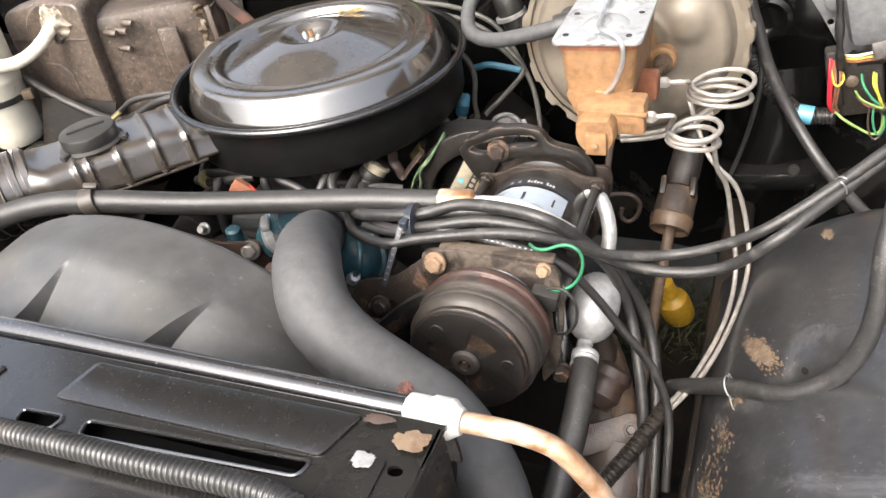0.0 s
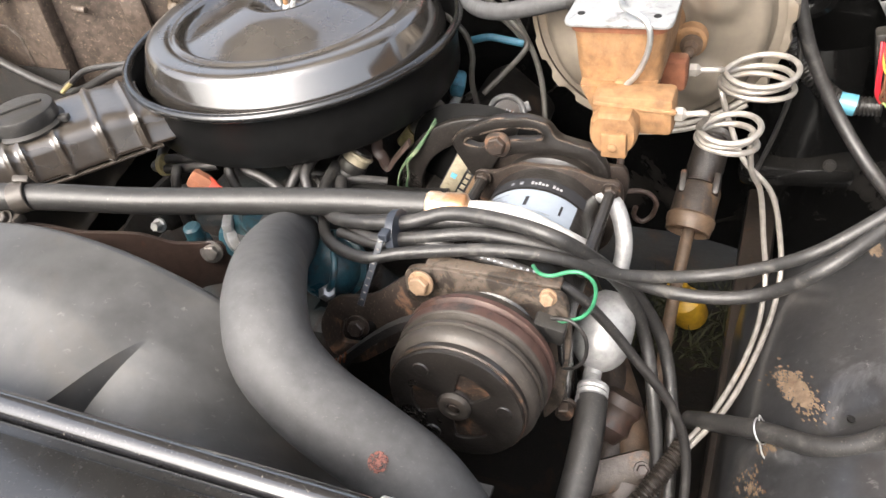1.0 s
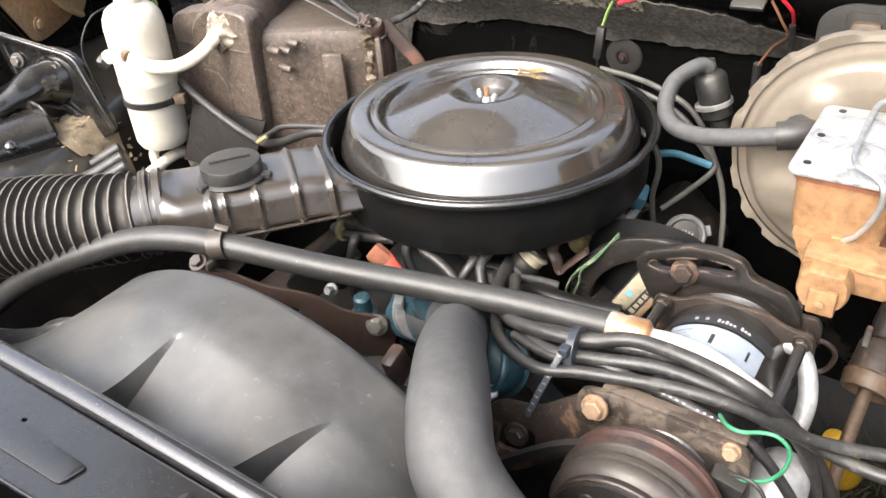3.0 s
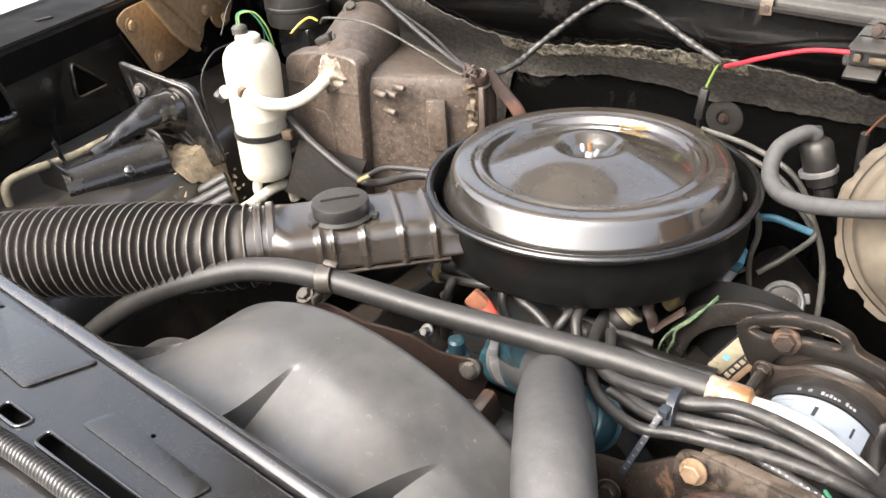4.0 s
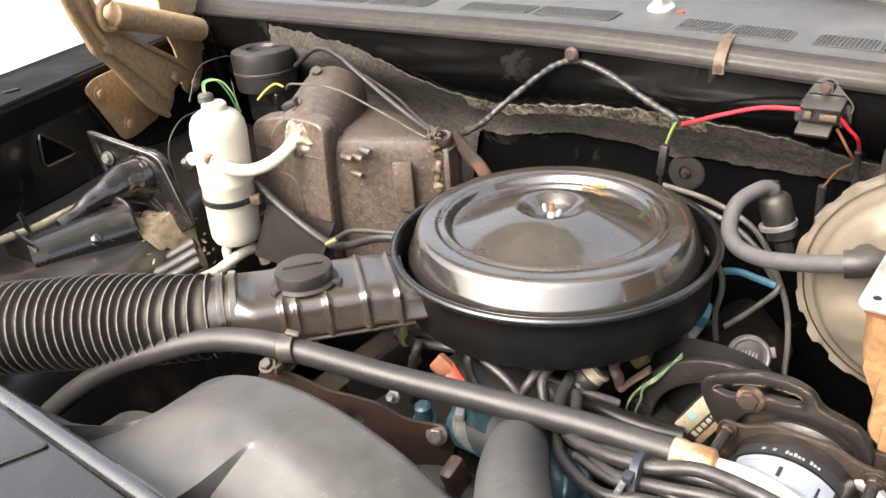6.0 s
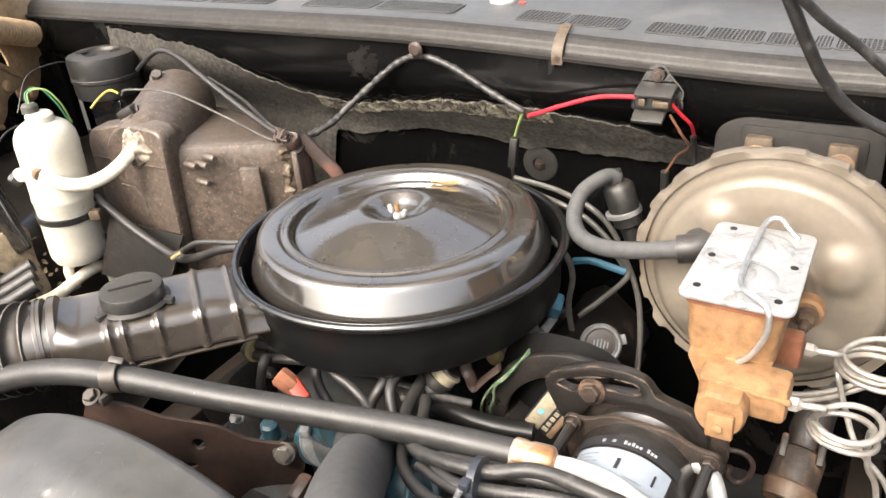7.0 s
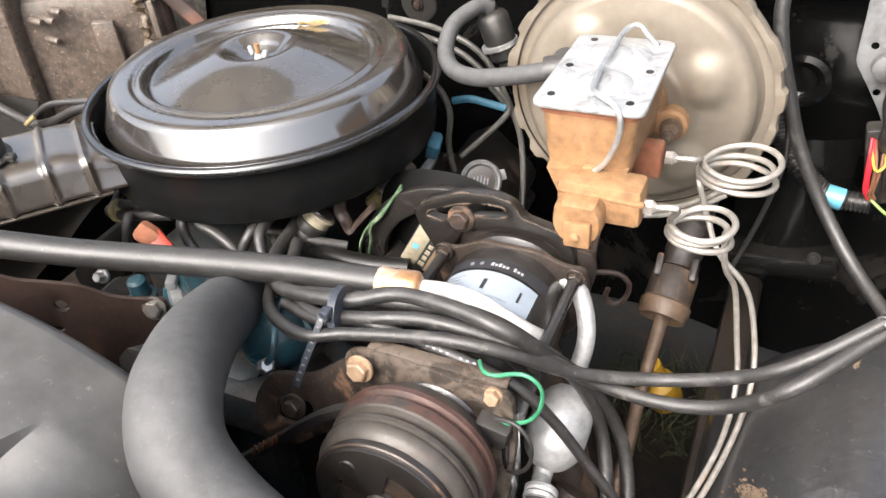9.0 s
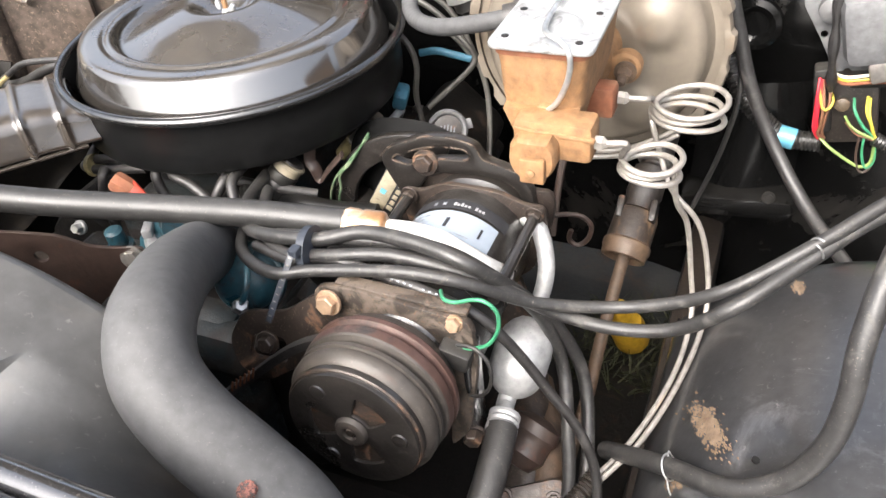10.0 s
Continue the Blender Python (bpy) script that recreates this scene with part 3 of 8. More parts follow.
def vent(x0, x1, y0, y1):
    """An air grille of crossed bars over a dark opening, in the cowl's top."""
    t = thing("air_vent", ((x0 + x1) / 2, (y0 + y1) / 2, cowl_top_z((x0 + x1) / 2, y0)), "black mesh air intake grille in the cowl", "vent", "cowl vents")
    z = cowl_top_z((x0 + x1) / 2, (y0 + y1) / 2)
    slope = cowl_drop(x1) - cowl_drop(x0)
    tilt = frame_to(((x0 + x1) / 2, (y0 + y1) / 2, z + 0.0022), (slope / (x1 - x0), -0.06, 1))
    w, d = (x1 - x0) / 2, (y1 - y0) / 2
    part("opening", plate(round_poly([(-w, -d), (w, -d), (w, d), (-w, d)], 0.008), [], 0.0008, tilt), M_gap, t)
    bars = bmesh.new()
    n = int((x1 - x0) / 0.006)
    for k in range(n + 1):
        x = -w + 0.003 + (2 * w - 0.006) * k / n
        rbox((x, 0, 0.0014), (0.0014, 2 * d - 0.002, 0.0012), 0, bm=bars)
    for k in range(7):
        y = -d + 0.003 + (2 * d - 0.006) * k / 6
        rbox((0, y, 0.0015), (2 * w - 0.002, 0.0014, 0.0011), 0, bm=bars)
    bars.transform(tilt)
    part("grille", bars, M_cowl, t)
    ring = plate(round_poly([(-w - 0.003, -d - 0.003), (w + 0.003, -d - 0.003), (w + 0.003, d + 0.003), (-w - 0.003, d + 0.003)], 0.01), [round_poly([(-w, -d), (w, -d), (w, d), (-w, d)], 0.008)], 0.0016, tilt)
    part("frame", ring, M_cowl, t)


for xa, xb in ((-1.385, -1.245), (-1.228, -1.09), (-1.01, -0.87), (-0.855, -0.715), (-0.606, -0.535), (-0.527, -0.447), (-0.412, -0.337), (-0.331, -0.262), (-0.256, -0.206), (-0.2, -0.181), (-0.175, -0.111), (-0.105, -0.04), (-0.034, 0.03)):
    vent(xa, xb, 1.242, 1.289)

part("rear_top", sheet(lambda u, v: (-1.7 + 2.27 * u, 1.298 + 0.15 * v, 1.1335 + 0.013 * v - cowl_drop(-1.7 + 2.27 * u)), 40, 4, 0.0015), M_cowltop, cowl, "rear of the cowl, paler to hold the sky's reflection")

ws = plate([(-1.2, 0), (1.2, 0), (1.05, 0.62), (-1.05, 0.62)], [], 0.005, frame_to((-0.6, 1.47, 1.143), (0, -0.62, 0.78), (1, 0, 0)))
glass = tagged(part("window_1", ws, M_glass), "raked windscreen glass reflecting a bright sky", "windscreen", kind="structure")
glass.visible_shadow = False
part("window_frame", rbox((-0.6, 1.468, 1.143), (2.5, 0.022, 0.016), 0.005), M_rubber, glass)
# dashboard added as a bright reflector for the lid
tagged(part("dashboard", rbox((-0.6, 1.78, 1.07), (2.2, 0.56, 0.16), 0.03), M_dash), "pale dashboard top added as a reflector behind the windscreen", "dashboard", kind="structure")
tagged(part("wall_cabin", rbox((-0.6, 2.3, 1.0), (2.4, 0.05, 0.7), 0.01), M_dash), "pale cabin wall behind the windscreen", "cabin", kind="structure")

nz = thing("wiper_pivot", (-0.665, 1.325, 1.131), "chrome wiper pivot with a hex nut on the cowl", "wiper")
part("base", lathe([(0.022, 0), (0.022, 0.006), (0.016, 0.012)], (-0.665, 1.325, 1.131), (0, -0.2, 1), 24), M_alu, nz)
part("nut", lathe([(0.013, 0.012), (0.013, 0.024), (0.009, 0.027)], (-0.665, 1.325, 1.131), (0, -0.2, 1), 6), M_zinc, nz)
part("screw", hexbolt((-0.63, 1.32, 1.127), (0, 0, 1), 0.006, 0.006), M_red, nz)


# passenger side inner fender
def fend_x(y):
    return -1.5 - 0.385 * (y - 0.5)


FM = frame_to((fend_x(0.0), 0.0, 0.0), (1, 0.385, 0), (-0.385, 1, 0))


def fend_pt(y, z):
    """A point of the inner fender's plane in the plate's own two axes."""
    q = FM.inverted() @ Vector((fend_x(y), y, z))
    return (q.x, q.y)


tri = round_poly([fend_pt(0.71, 0.986), fend_pt(0.70, 0.92), fend_pt(0.782, 0.918)], 0.014)
big = round_poly([fend_pt(0.38, 1.005), fend_pt(0.556, 1.014), fend_pt(0.573, 0.94), fend_pt(0.38, 0.968)], 0.018)
outer = [fend_pt(0.0, 0.45), fend_pt(1.36, 0.45), fend_pt(1.36, 1.065), fend_pt(0.0, 1.035)]
fen = part("wall_fender", plate(outer, [tri, big], -0.004, FM, bevel=0.0), M_fender)
tagged(fen, "black inner fender panel with pressed openings", "fender", kind="structure")
rim = tube([FM @ Vector((x, y, 0.002)) for x, y in tri + tri[:1]], 0.0032, 8, straight=True)
part("rim", rim, M_black, fen)
part("rim", tube([FM @ Vector((x, y, 0.002)) for x, y in big + big[:1]], 0.0055, 8, straight=True), M_black, fen)


def flange_at(u, v):
    y = 0.0 + 1.35 * u
    prof = [(0.0, -0.06), (0.004, -0.012), (-0.004, 0.0), (-0.08, 0.005), (-0.135, 0.008), (-0.15, 0.012), (-0.165, 0.0), (-0.175, -0.2), (-0.18, -0.6)]
    k = v * (len(prof) - 1)
    i = min(int(k), len(prof) - 2)
    f = k - i
    dx, dz = prof[i][0] * (1 - f) + prof[i + 1][0] * f, prof[i][1] * (1 - f) + prof[i + 1][1] * f
    return (fend_x(y) + dx, y, 1.04 + 0.025 * y / 1.3 + dz)


tagged(part("fender_top", sheet(flange_at, 40, 40, 0.003), M_rail), "black painted fender top rail with a rolled edge", "fender", kind="structure")
part("recess", rbox((fend_x(0.71) - 0.05, 0.71, 1.0575), (0.014, 0.03, 0.003), 0.001), M_oil, fen)


def pass_apron(u, v):
    y, s = 0.2 + 1.05 * v, u
    x = fend_x(y) + 0.004 + 0.42 * s
    z = 0.83 - 0.07 * s - 0.32 * smooth(0.55, 1.0, s) + 0.03 * math.sin(v * 3)
    return (x, y, z + wob((x, y, 2), 6, 0.012))


tagged(part("wheelhouse", sheet(pass_apron, 40, 50, 0.003), M_grimy), "dusty black wheelhouse panel on the passenger side", "wheelhouse", kind="structure")


# wall added to block the bright ground behind the gap
tagged(part("gap_panel", rbox((-1.37, 0.75, 0.5), (0.02, 1.2, 0.5), 0.006), M_oil), "added black wall hiding bright ground below the passenger wheelhouse", "apron", kind="structure")


# panel added to cover the fender's bright reflection beside the canister
tagged(part("corner_shield", rbox((-1.74, 1.215, 0.78), (0.1, 0.03, 0.52), 0.008), M_firewall), "added black panel hiding the bright fender end", "cowl side", kind="structure")


# driver side wheelhouse
def apron_at(u, v):
    y = 0.1 + 0.92 * v
    s = u * 1.35
    if s < 0.25:
        x, z = -0.065 + 0.02 * (s / 0.25), 0.36 + 0.235 * (s / 0.25)
    else:
        x = -0.045 + (s - 0.25) * 0.55
        z = 0.595 + 0.175 * (1 - math.exp(-(x + 0.045) / 0.1))
    z -= 0.22 * smooth(0.86, 1.02, y) ** 2 * (1 if s >= 0.25 else 0.4)
    dent = 0.012 * math.exp(-((x - 0.055) ** 2 + (y - 0.645) ** 2) / 0.0006)
    return (x, y, z + wob((x, y, z), 6, 0.008) - dent)


drv = part("wheelhouse", sheet(apron_at, 90, 70, 0.003), M_apron)
tagged(drv, "worn black driver side wheelhouse with rust patches", "wheelhouse", kind="structure")


def apron_z(x, y):
    return 0.595 + 0.175 * (1 - math.exp(-(x + 0.045) / 0.1)) - 0.22 * smooth(0.86, 1.02, y) ** 2 + wob((x, y, 0.65), 6, 0.008)


def patch(cx, cy, lx, ly, turn, seed, material, host, name="rust_patch", lift=0.0015, zf=apron_z):
    """A flake of ragged outline that follows the panel below it."""
    own = bmesh.new()
    c, s = math.cos(turn), math.sin(turn)
    ring = []
    for k in range(40):
        a = 2 * math.pi * k / 40
        r = 1 + 0.45 * noise.noise(Vector((math.cos(a) * 1.7, math.sin(a) * 1.7, seed))) + 0.25 * noise.noise(Vector((math.cos(a) * 6, math.sin(a) * 6, seed)))
        px, py = lx * r * math.cos(a), ly * r * math.sin(a)
        ring.append((cx + c * px - s * py, cy + s * px + c * py))
    mid = own.verts.new((cx, cy, zf(cx, cy) + lift))
    r1 = [own.verts.new((cx + (x - cx) * 0.5, cy + (y - cy) * 0.5, zf(cx + (x - cx) * 0.5, cy + (y - cy) * 0.5) + lift)) for x, y in ring]
    r2 = [own.verts.new((x, y, zf(x, y) + lift * 0.6)) for x, y in ring]
    for k in range(40):
        j = (k + 1) % 40
        own.faces.new((mid, r1[k], r1[j]))
        own.faces.new((r1[k], r2[k], r2[j], r1[j]))
    return part(name, own, material, host)


def flakes(cx, cy, lx, ly, turn, count, seed, material, host, zf=apron_z, name="rust_patch"):
    """A streak of many small chipped flakes, thinning out towards its edges."""
    own, rg = bmesh.new(), random.Random(seed)
    c, s = math.cos(turn), math.sin(turn)
    for _ in range(count):
        px, py = rg.gauss(0, 0.42) * lx, rg.gauss(0, 0.42) * ly
        x0, y0, r0 = cx + c * px - s * py, cy + s * px + c * py, rg.uniform(0.0004, 0.0016)
        spin, n = rg.uniform(0, 6), rg.randint(5, 7)
        ring = []
        for k in range(n):
            a, r = spin + 2 * math.pi * k / n, r0 * rg.uniform(0.55, 1.2)
            fx, fy = r * math.cos(a) * 0.7, r * math.sin(a) * 2.6
            x, y = x0 + c * fx - s * fy, y0 + s * fx + c * fy
            ring.append(own.verts.new((x, y, zf(x, y) + 0.0016)))
        own.faces.new(ring)
    return part(name, own, material, host, flat=True)


for cx, cy, lx, ly, turn, count, seed in ((0.014, 0.685, 0.009, 0.04, 0.42, 700, 1), (0.003, 0.712, 0.012, 0.03, 0.5, 60, 2), (-0.018, 0.585, 0.012, 0.04, 0.2, 120, 5), (-0.024, 0.5, 0.016, 0.08, 0.1, 420, 9), (0.075, 0.86, 0.005, 0.012, 0.2, 160, 4), (-0.004, 0.628, 0.011, 0.01, 0.2, 90, 6)):
    flakes(cx, cy, lx, ly, turn, count, seed, M_patch, drv)
part("hole", lathe([(0.004, 0), (0.004, 0.0015)], (0.056, 0.642, apron_z(0.056, 0.642) - 0.0105), (0.3, 0, 1), 12), M_oil, drv)

# side walls that close the bay below and behind
tagged(part("wall_driver", rbox((0.62, 0.6, 0.75), (0.03, 1.4, 0.85), 0.004), M_black), "black inner fender wall on the driver side", "fender", kind="structure")
tagged(part("fender_top", rbox((0.72, 0.6, 1.12), (0.24, 1.5, 0.03), 0.01), M_black), "black painted driver side fender top", "fender", kind="structure")
tagged(part("crossmember", rbox((-0.6, 0.55, 0.36), (1.3, 0.25, 0.1), 0.02), M_oil), "oily black frame crossmember under the engine", "crossmember", kind="structure")
tagged(part("frame_rail", rbox((-0.04, 0.6, 0.42), (0.05, 1.5, 0.14), 0.012), M_grease), "dirty steel frame rail under the steering shaft", "frame rail", kind="structure")
tagged(part("frame_rail", rbox((-1.12, 0.6, 0.42), (0.07, 1.5, 0.14), 0.012), M_grease), "dirty steel frame rail on the passenger side", "frame rail", kind="structure")

# radiator support panel
PZ = 0.95
slots = [(-0.443, -0.256), (-0.505, -0.463), (-0.716, -0.535), (-0.781, -0.737), (-0.97, -0.807)]


def slot_outline(a, b):
    """A stamped slot with rounded ends that follows the panel's slight bow."""
    ya, yb = 0.222 + 0.05 * (a + 0.8), 0.222 + 0.05 * (b + 0.8)
    return round_poly([(a + 0.004, ya - 0.014), (b - 0.004, yb - 0.014), (b, yb), (a, ya)], 0.006)


pan_holes = [slot_outline(a, b) for a, b in slots]
pan_holes += [ellipse(-0.199, 0.256, 0.0055, 0.0042), ellipse(-0.358, 0.277, 0.0028, 0.002, 10), ellipse(-0.64, 0.274, 0.0028, 0.002, 10)]
sup = part("radiator_support", plate([(-1.035, 0.05), (-0.185, 0.05), (-0.185, 0.24), (-0.18, 0.298), (-1.03, 0.298)], pan_holes, -0.003, Matrix.Translation((0, 0, PZ))), M_panel)
tagged(sup, "worn black steel radiator support panel with stamped slots", "radiator support", kind="structure")
for a, b in slots:
    rim_path = [Vector((x, y, PZ + 0.0005)) for x, y in slot_outline(a, b)]
    part("lip", tube(rim_path + rim_path[:2], 0.0017, 8, straight=True, caps=False), M_black, sup, "polished rolled edge of a slot")
part("flange", sheet(lambda u, v: (-1.03 + 0.85 * u, 0.298 + 0.012 * math.sin(v * 1.57), PZ - 0.001 - 0.05 * (1 - math.cos(v * 1.57))), 30, 8, 0.003), M_panel, sup)
part("end_wall", rbox((-0.183, 0.17, PZ - 0.14), (0.004, 0.25, 0.28), 0.001), M_panel, sup)
part("emboss", plate(round_poly([(-0.488, 0.252), (-0.252, 0.254), (-0.238, 0.292), (-0.478, 0.292)], 0.006), [], 0.0016, Matrix.Translation((0, 0, PZ + 0.0005)), bevel=0.0012), M_panel, sup)
part("emboss", plate(round_poly([(-0.7, 0.246), (-0.56, 0.25), (-0.555, 0.27), (-0.69, 0.27)], 0.006), [], 0.0015, Matrix.Translation((0, 0, PZ + 0.0005)), bevel=0.0006), M_panel, sup)
part("emboss", plate(round_poly([(-0.245, 0.215), (-0.207, 0.215), (-0.207, 0.262), (-0.235, 0.262)], 0.004), [], 0.0014, Matrix.Translation((0, 0, PZ + 0.0005)), bevel=0.0006), M_panel, sup)
part("raised_end", plate(round_poly([(-1.028, 0.238), (-0.785, 0.238), (-0.762, 0.297), (-1.026, 0.297)], 0.008), [ellipse(-0.93, 0.285, 0.003, 0.002, 10)], 0.0022, Matrix.Translation((0, 0, PZ + 0.0005)), bevel=0.0016), M_panel, sup)
flat_z = lambda x, y: PZ + 0.0022
patch(-0.197, 0.279, 0.013, 0.008, 0.2, 3.0, M_patch, sup, zf=flat_z)
patch(-0.226, 0.29, 0.012, 0.004, 0.1, 5.0, M_brown, sup, zf=flat_z)
patch(-0.222, 0.257, 0.009, 0.006, 0.1, 8.0, M_zinc, sup, "bare_spot", zf=flat_z)
rad = part("radiator", rbox((-0.62, 0.335, 0.61), (0.82, 0.06, 0.46), 0.01), M_oil)
tagged(rad, "dark finned radiator core behind the support panel", "radiator")
tagged(part("grille_wall", rbox((-0.6, 0.03, 0.7), (1.8, 0.03, 0.48), 0.01), M_black), "black front wall closing the bay", "front wall", kind="structure")
# black colour puts the shade inside the slots onto this shelf
tagged(part("support_shelf", rbox((-0.62, 0.14, 0.932), (0.9, 0.22, 0.004), 0.001), M_gap), "lower shelf of the radiator support, blackened to show shade", "radiator support", kind="structure")
part("lamp", rbox((-0.165, 0.235, 0.86), (0.015, 0.03, 0.05), 0.004), M_red, sup, "red reflector edge")

# panel added in place of the shaded ground seen through gaps
tagged(part("bay_floor_panel", rbox((-0.7, 0.72, 0.3), (1.9, 1.7, 0.02), 0.004), M_oil), "added black panel closing the bay below so gaps stay dark", "splash shield", kind="structure")

# the open hood over the bay
hood = part("hood", sheet(lambda u, v: (-1.7 + 2.2 * u, 1.17 - 0.56 * v, 1.41 + 1.15 * v + 0.03 * math.sin(u * math.pi)), 20, 16, 0.02), M_hood)
tagged(hood, "raised black hood above the engine bay", "hood", kind="structure")
# ---- the air cleaner ----
AX, AY = -0.638, 0.938
ac = thing("air_cleaner", (AX, AY, 0.83), "round black enamelled air cleaner with a snorkel on the engine", "air cleaner")
pan = lathe([(0.10, 0.826), (0.195, 0.828), (0.208, 0.833), (0.212, 0.84), (0.2125, 0.875), (0.2135, 0.893), (0.2155, 0.8975), (0.2165, 0.9005)], (AX, AY, 0), sides=128, cap=False)
part("pan", pan, M_pan, ac)
# shade between lid and rim is put into the liner's black
part("inner_wall", lathe([(0.2135, 0.9035), (0.2115, 0.9), (0.2105, 0.872), (0.205, 0.858), (0.19, 0.852), (0.12, 0.85)], (AX, AY, 0), sides=128, cap=False), M_gap, ac, "inside of the pan, shade put into its black colour")
rim_prof = [(0.2178 + 0.0056 * math.cos(math.radians(a)), 0.9058 + 0.0058 * math.sin(math.radians(a))) for a in range(-105, 215, 16)]
part("rolled_rim", lathe(rim_prof, (AX, AY, 0), sides=144, cap=False), M_rim, ac, "glossy rolled rim of the pan", angle=70)
lid_prof = [(0.197, 0.86), (0.199, 0.889), (0.2, 0.893), (0.199, 0.897), (0.1975, 0.900), (0.1965, 0.9035), (0.195, 0.9065), (0.186, 0.930), (0.1835, 0.9345), (0.1795, 0.9372), (0.174, 0.938), (0.160, 0.938),
            (0.1565, 0.9372), (0.1545, 0.9352), (0.1525, 0.9352), (0.1505, 0.937), (0.1475, 0.938), (0.1435, 0.9372), (0.1405, 0.9335), (0.1385, 0.9275), (0.1355, 0.9258), (0.131, 0.9265),
            (0.10, 0.9375), (0.07, 0.947), (0.052, 0.9525), (0.0455, 0.9535), (0.041, 0.951), (0.03, 0.943), (0.022, 0.9355), (0.012, 0.934), (0, 0.934)]
lid = part("lid", lathe(lid_prof, (AX, AY, 0), sides=144), M_lid, ac, "polished black lid with a dished centre", angle=60)
part("stud", tube([(AX, AY, 0.93), (AX, AY, 0.955)], 0.0034, 10, straight=True), M_rust, lid)
wing = lathe([(0.0065, 0.9345), (0.0065, 0.9385), (0.005, 0.942), (0.003, 0.943)], (AX, AY, 0), sides=16)
for sgn in (-1, 1):
    lathe([(0, -0.007), (0.003, -0.005), (0.0042, 0), (0.003, 0.005), (0, 0.007)], (AX + sgn * 0.0125, AY - sgn * 0.003, 0.944), (sgn * 0.35, 0.1, 1), 12, bm=wing)
part("wing_nut", wing, M_zinc, lid, "pale zinc wing nut")

part("pan_floor", lathe([(0.03, 0.8275), (0.195, 0.8285)], (AX, AY, 0), sides=64), M_gap, ac)
# snorkel
SN0, SU = Vector((-0.745, 0.775, 0.881)), Vector((-0.63, -0.777, 0.03)).normalized()
SV = Vector((0.777, -0.63, 0)).normalized()


def snorkel_at(u, v):
    d = 0.018 + 0.247 * u
    w = 0.062 - 0.012 * smooth(0.205, 0.24, d)
    h = 0.031 + 0.014 * smooth(0.205, 0.24, d)
    e = 0.32 + 0.5 * smooth(0.205, 0.24, d)
    a = 2 * math.pi * v + 0.001
    c, s = math.cos(a), math.sin(a)
    pu = math.copysign(abs(c) ** e, c) * w
    pz = math.copysign(abs(s) ** e, s) * h
    flare = 1 - smooth(0.205, 0.238, d)
    pu *= 1 - 0.12 * flare * (pz / h)
    pz *= 1 - 0.48 * flare if pz < 0 else 1
    for k in (0.034, 0.075, 0.122, 0.16, 0.176):
        bumpy = 0.0036 * math.exp(-((d - k) / 0.0035) ** 2)
        pu, pz = pu * (1 + bumpy / w), pz + math.copysign(bumpy, s)
    if u == 0:
        d = math.sqrt(max(0.0, 0.2122 ** 2 - (pu + 0.012) ** 2)) - 0.1955
    return SN0 + SU * d + SV * pu + Vector((0, 0, pz - 0.009 * (1 - smooth(0.0, 0.06, d)) * (1 if pz > 0 else 0.3)))


sb = bmesh.new()
rings = [[sb.verts.new(snorkel_at(i / 110, j / 56)) for j in range(56)] for i in range(111)]
for a, b in zip(rings, rings[1:]):
    for k in range(56):
        sb.faces.new((a[k], a[(k + 1) % 56], b[(k + 1) % 56], b[k]))
sb.faces.new(rings[-1])
snork = part("snorkel", sb, M_snork, ac, "ribbed black plastic snorkel", angle=50)
part("seam", rbox(SN0 + SU * 0.118 + SV * 0.067 + Vector((0, 0, -0.0165)), (0.2, 0.007, 0.003), 0.001, Matrix((SU, SV, SU.cross(SV))).transposed()), M_snork, snork)
part("rivet", lathe([(0.005, 0), (0.004, 0.003), (0, 0.004)], SN0 + SU * 0.16 + SV * 0.068 + Vector((0, 0, -0.014)), SV, 12), M_grease, snork)
CP = SN0 + SU * 0.144 + SV * 0.006 + Vector((0, 0, 0.031))
cap_prof = [(0.041, 0), (0.042, 0.003), (0.039, 0.005), (0.037, 0.006), (0.0365, 0.019), (0.0355, 0.0215), (0.033, 0.0225), (0, 0.0235)]
capb = lathe(cap_prof, CP, (0, 0, 1), 48)
rbox(CP + Vector((0, 0, 0.0245)), (0.05, 0.004, 0.004), 0.0015, Matrix.Rotation(0.9, 3, "Z"), bm=capb)
for k in range(3):
    a = 0.4 + k * 2.1
    rbox(CP + Vector((0.044 * math.cos(a), 0.044 * math.sin(a), 0.004)), (0.012, 0.01, 0.008), 0.002, Matrix.Rotation(a, 3, "Z"), bm=capb)
part("valve_cap", capb, M_cap, snork, "round black thermostatic valve cap")
for d in (0.234, 0.249):
    part("band", lathe([(0.047, -0.0065), (0.0525, -0.004), (0.0525, 0.004), (0.047, 0.0065)], SN0 + SU * d, SU, 40), M_snork, snork)

# corrugated intake duct
duct_path = [SN0 + SU * 0.25, SN0 + SU * 0.268, (-0.945, 0.545, 0.887), (-0.975, 0.53, 0.884), (-1.015, 0.51, 0.88), (-1.07, 0.478, 0.876), (-1.135, 0.435, 0.872), (-1.20, 0.392, 0.865), (-1.27, 0.345, 0.854), (-1.36, 0.288, 0.832)]
duct = part("intake_duct", tube(duct_path, 0.05, 44, 0.00132, wave=lambda s: 0.0535 + 0.008 * smooth(0.0, 0.16, s) - 0.0085 * (1 - abs(2 * ((s / 0.0132) % 1.0) - 1.0) ** 3.2)), M_duct, ac, "black corrugated intake duct", angle=80)
# pale rings draw each worn crest's highlight in colour
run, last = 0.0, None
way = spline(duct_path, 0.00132)
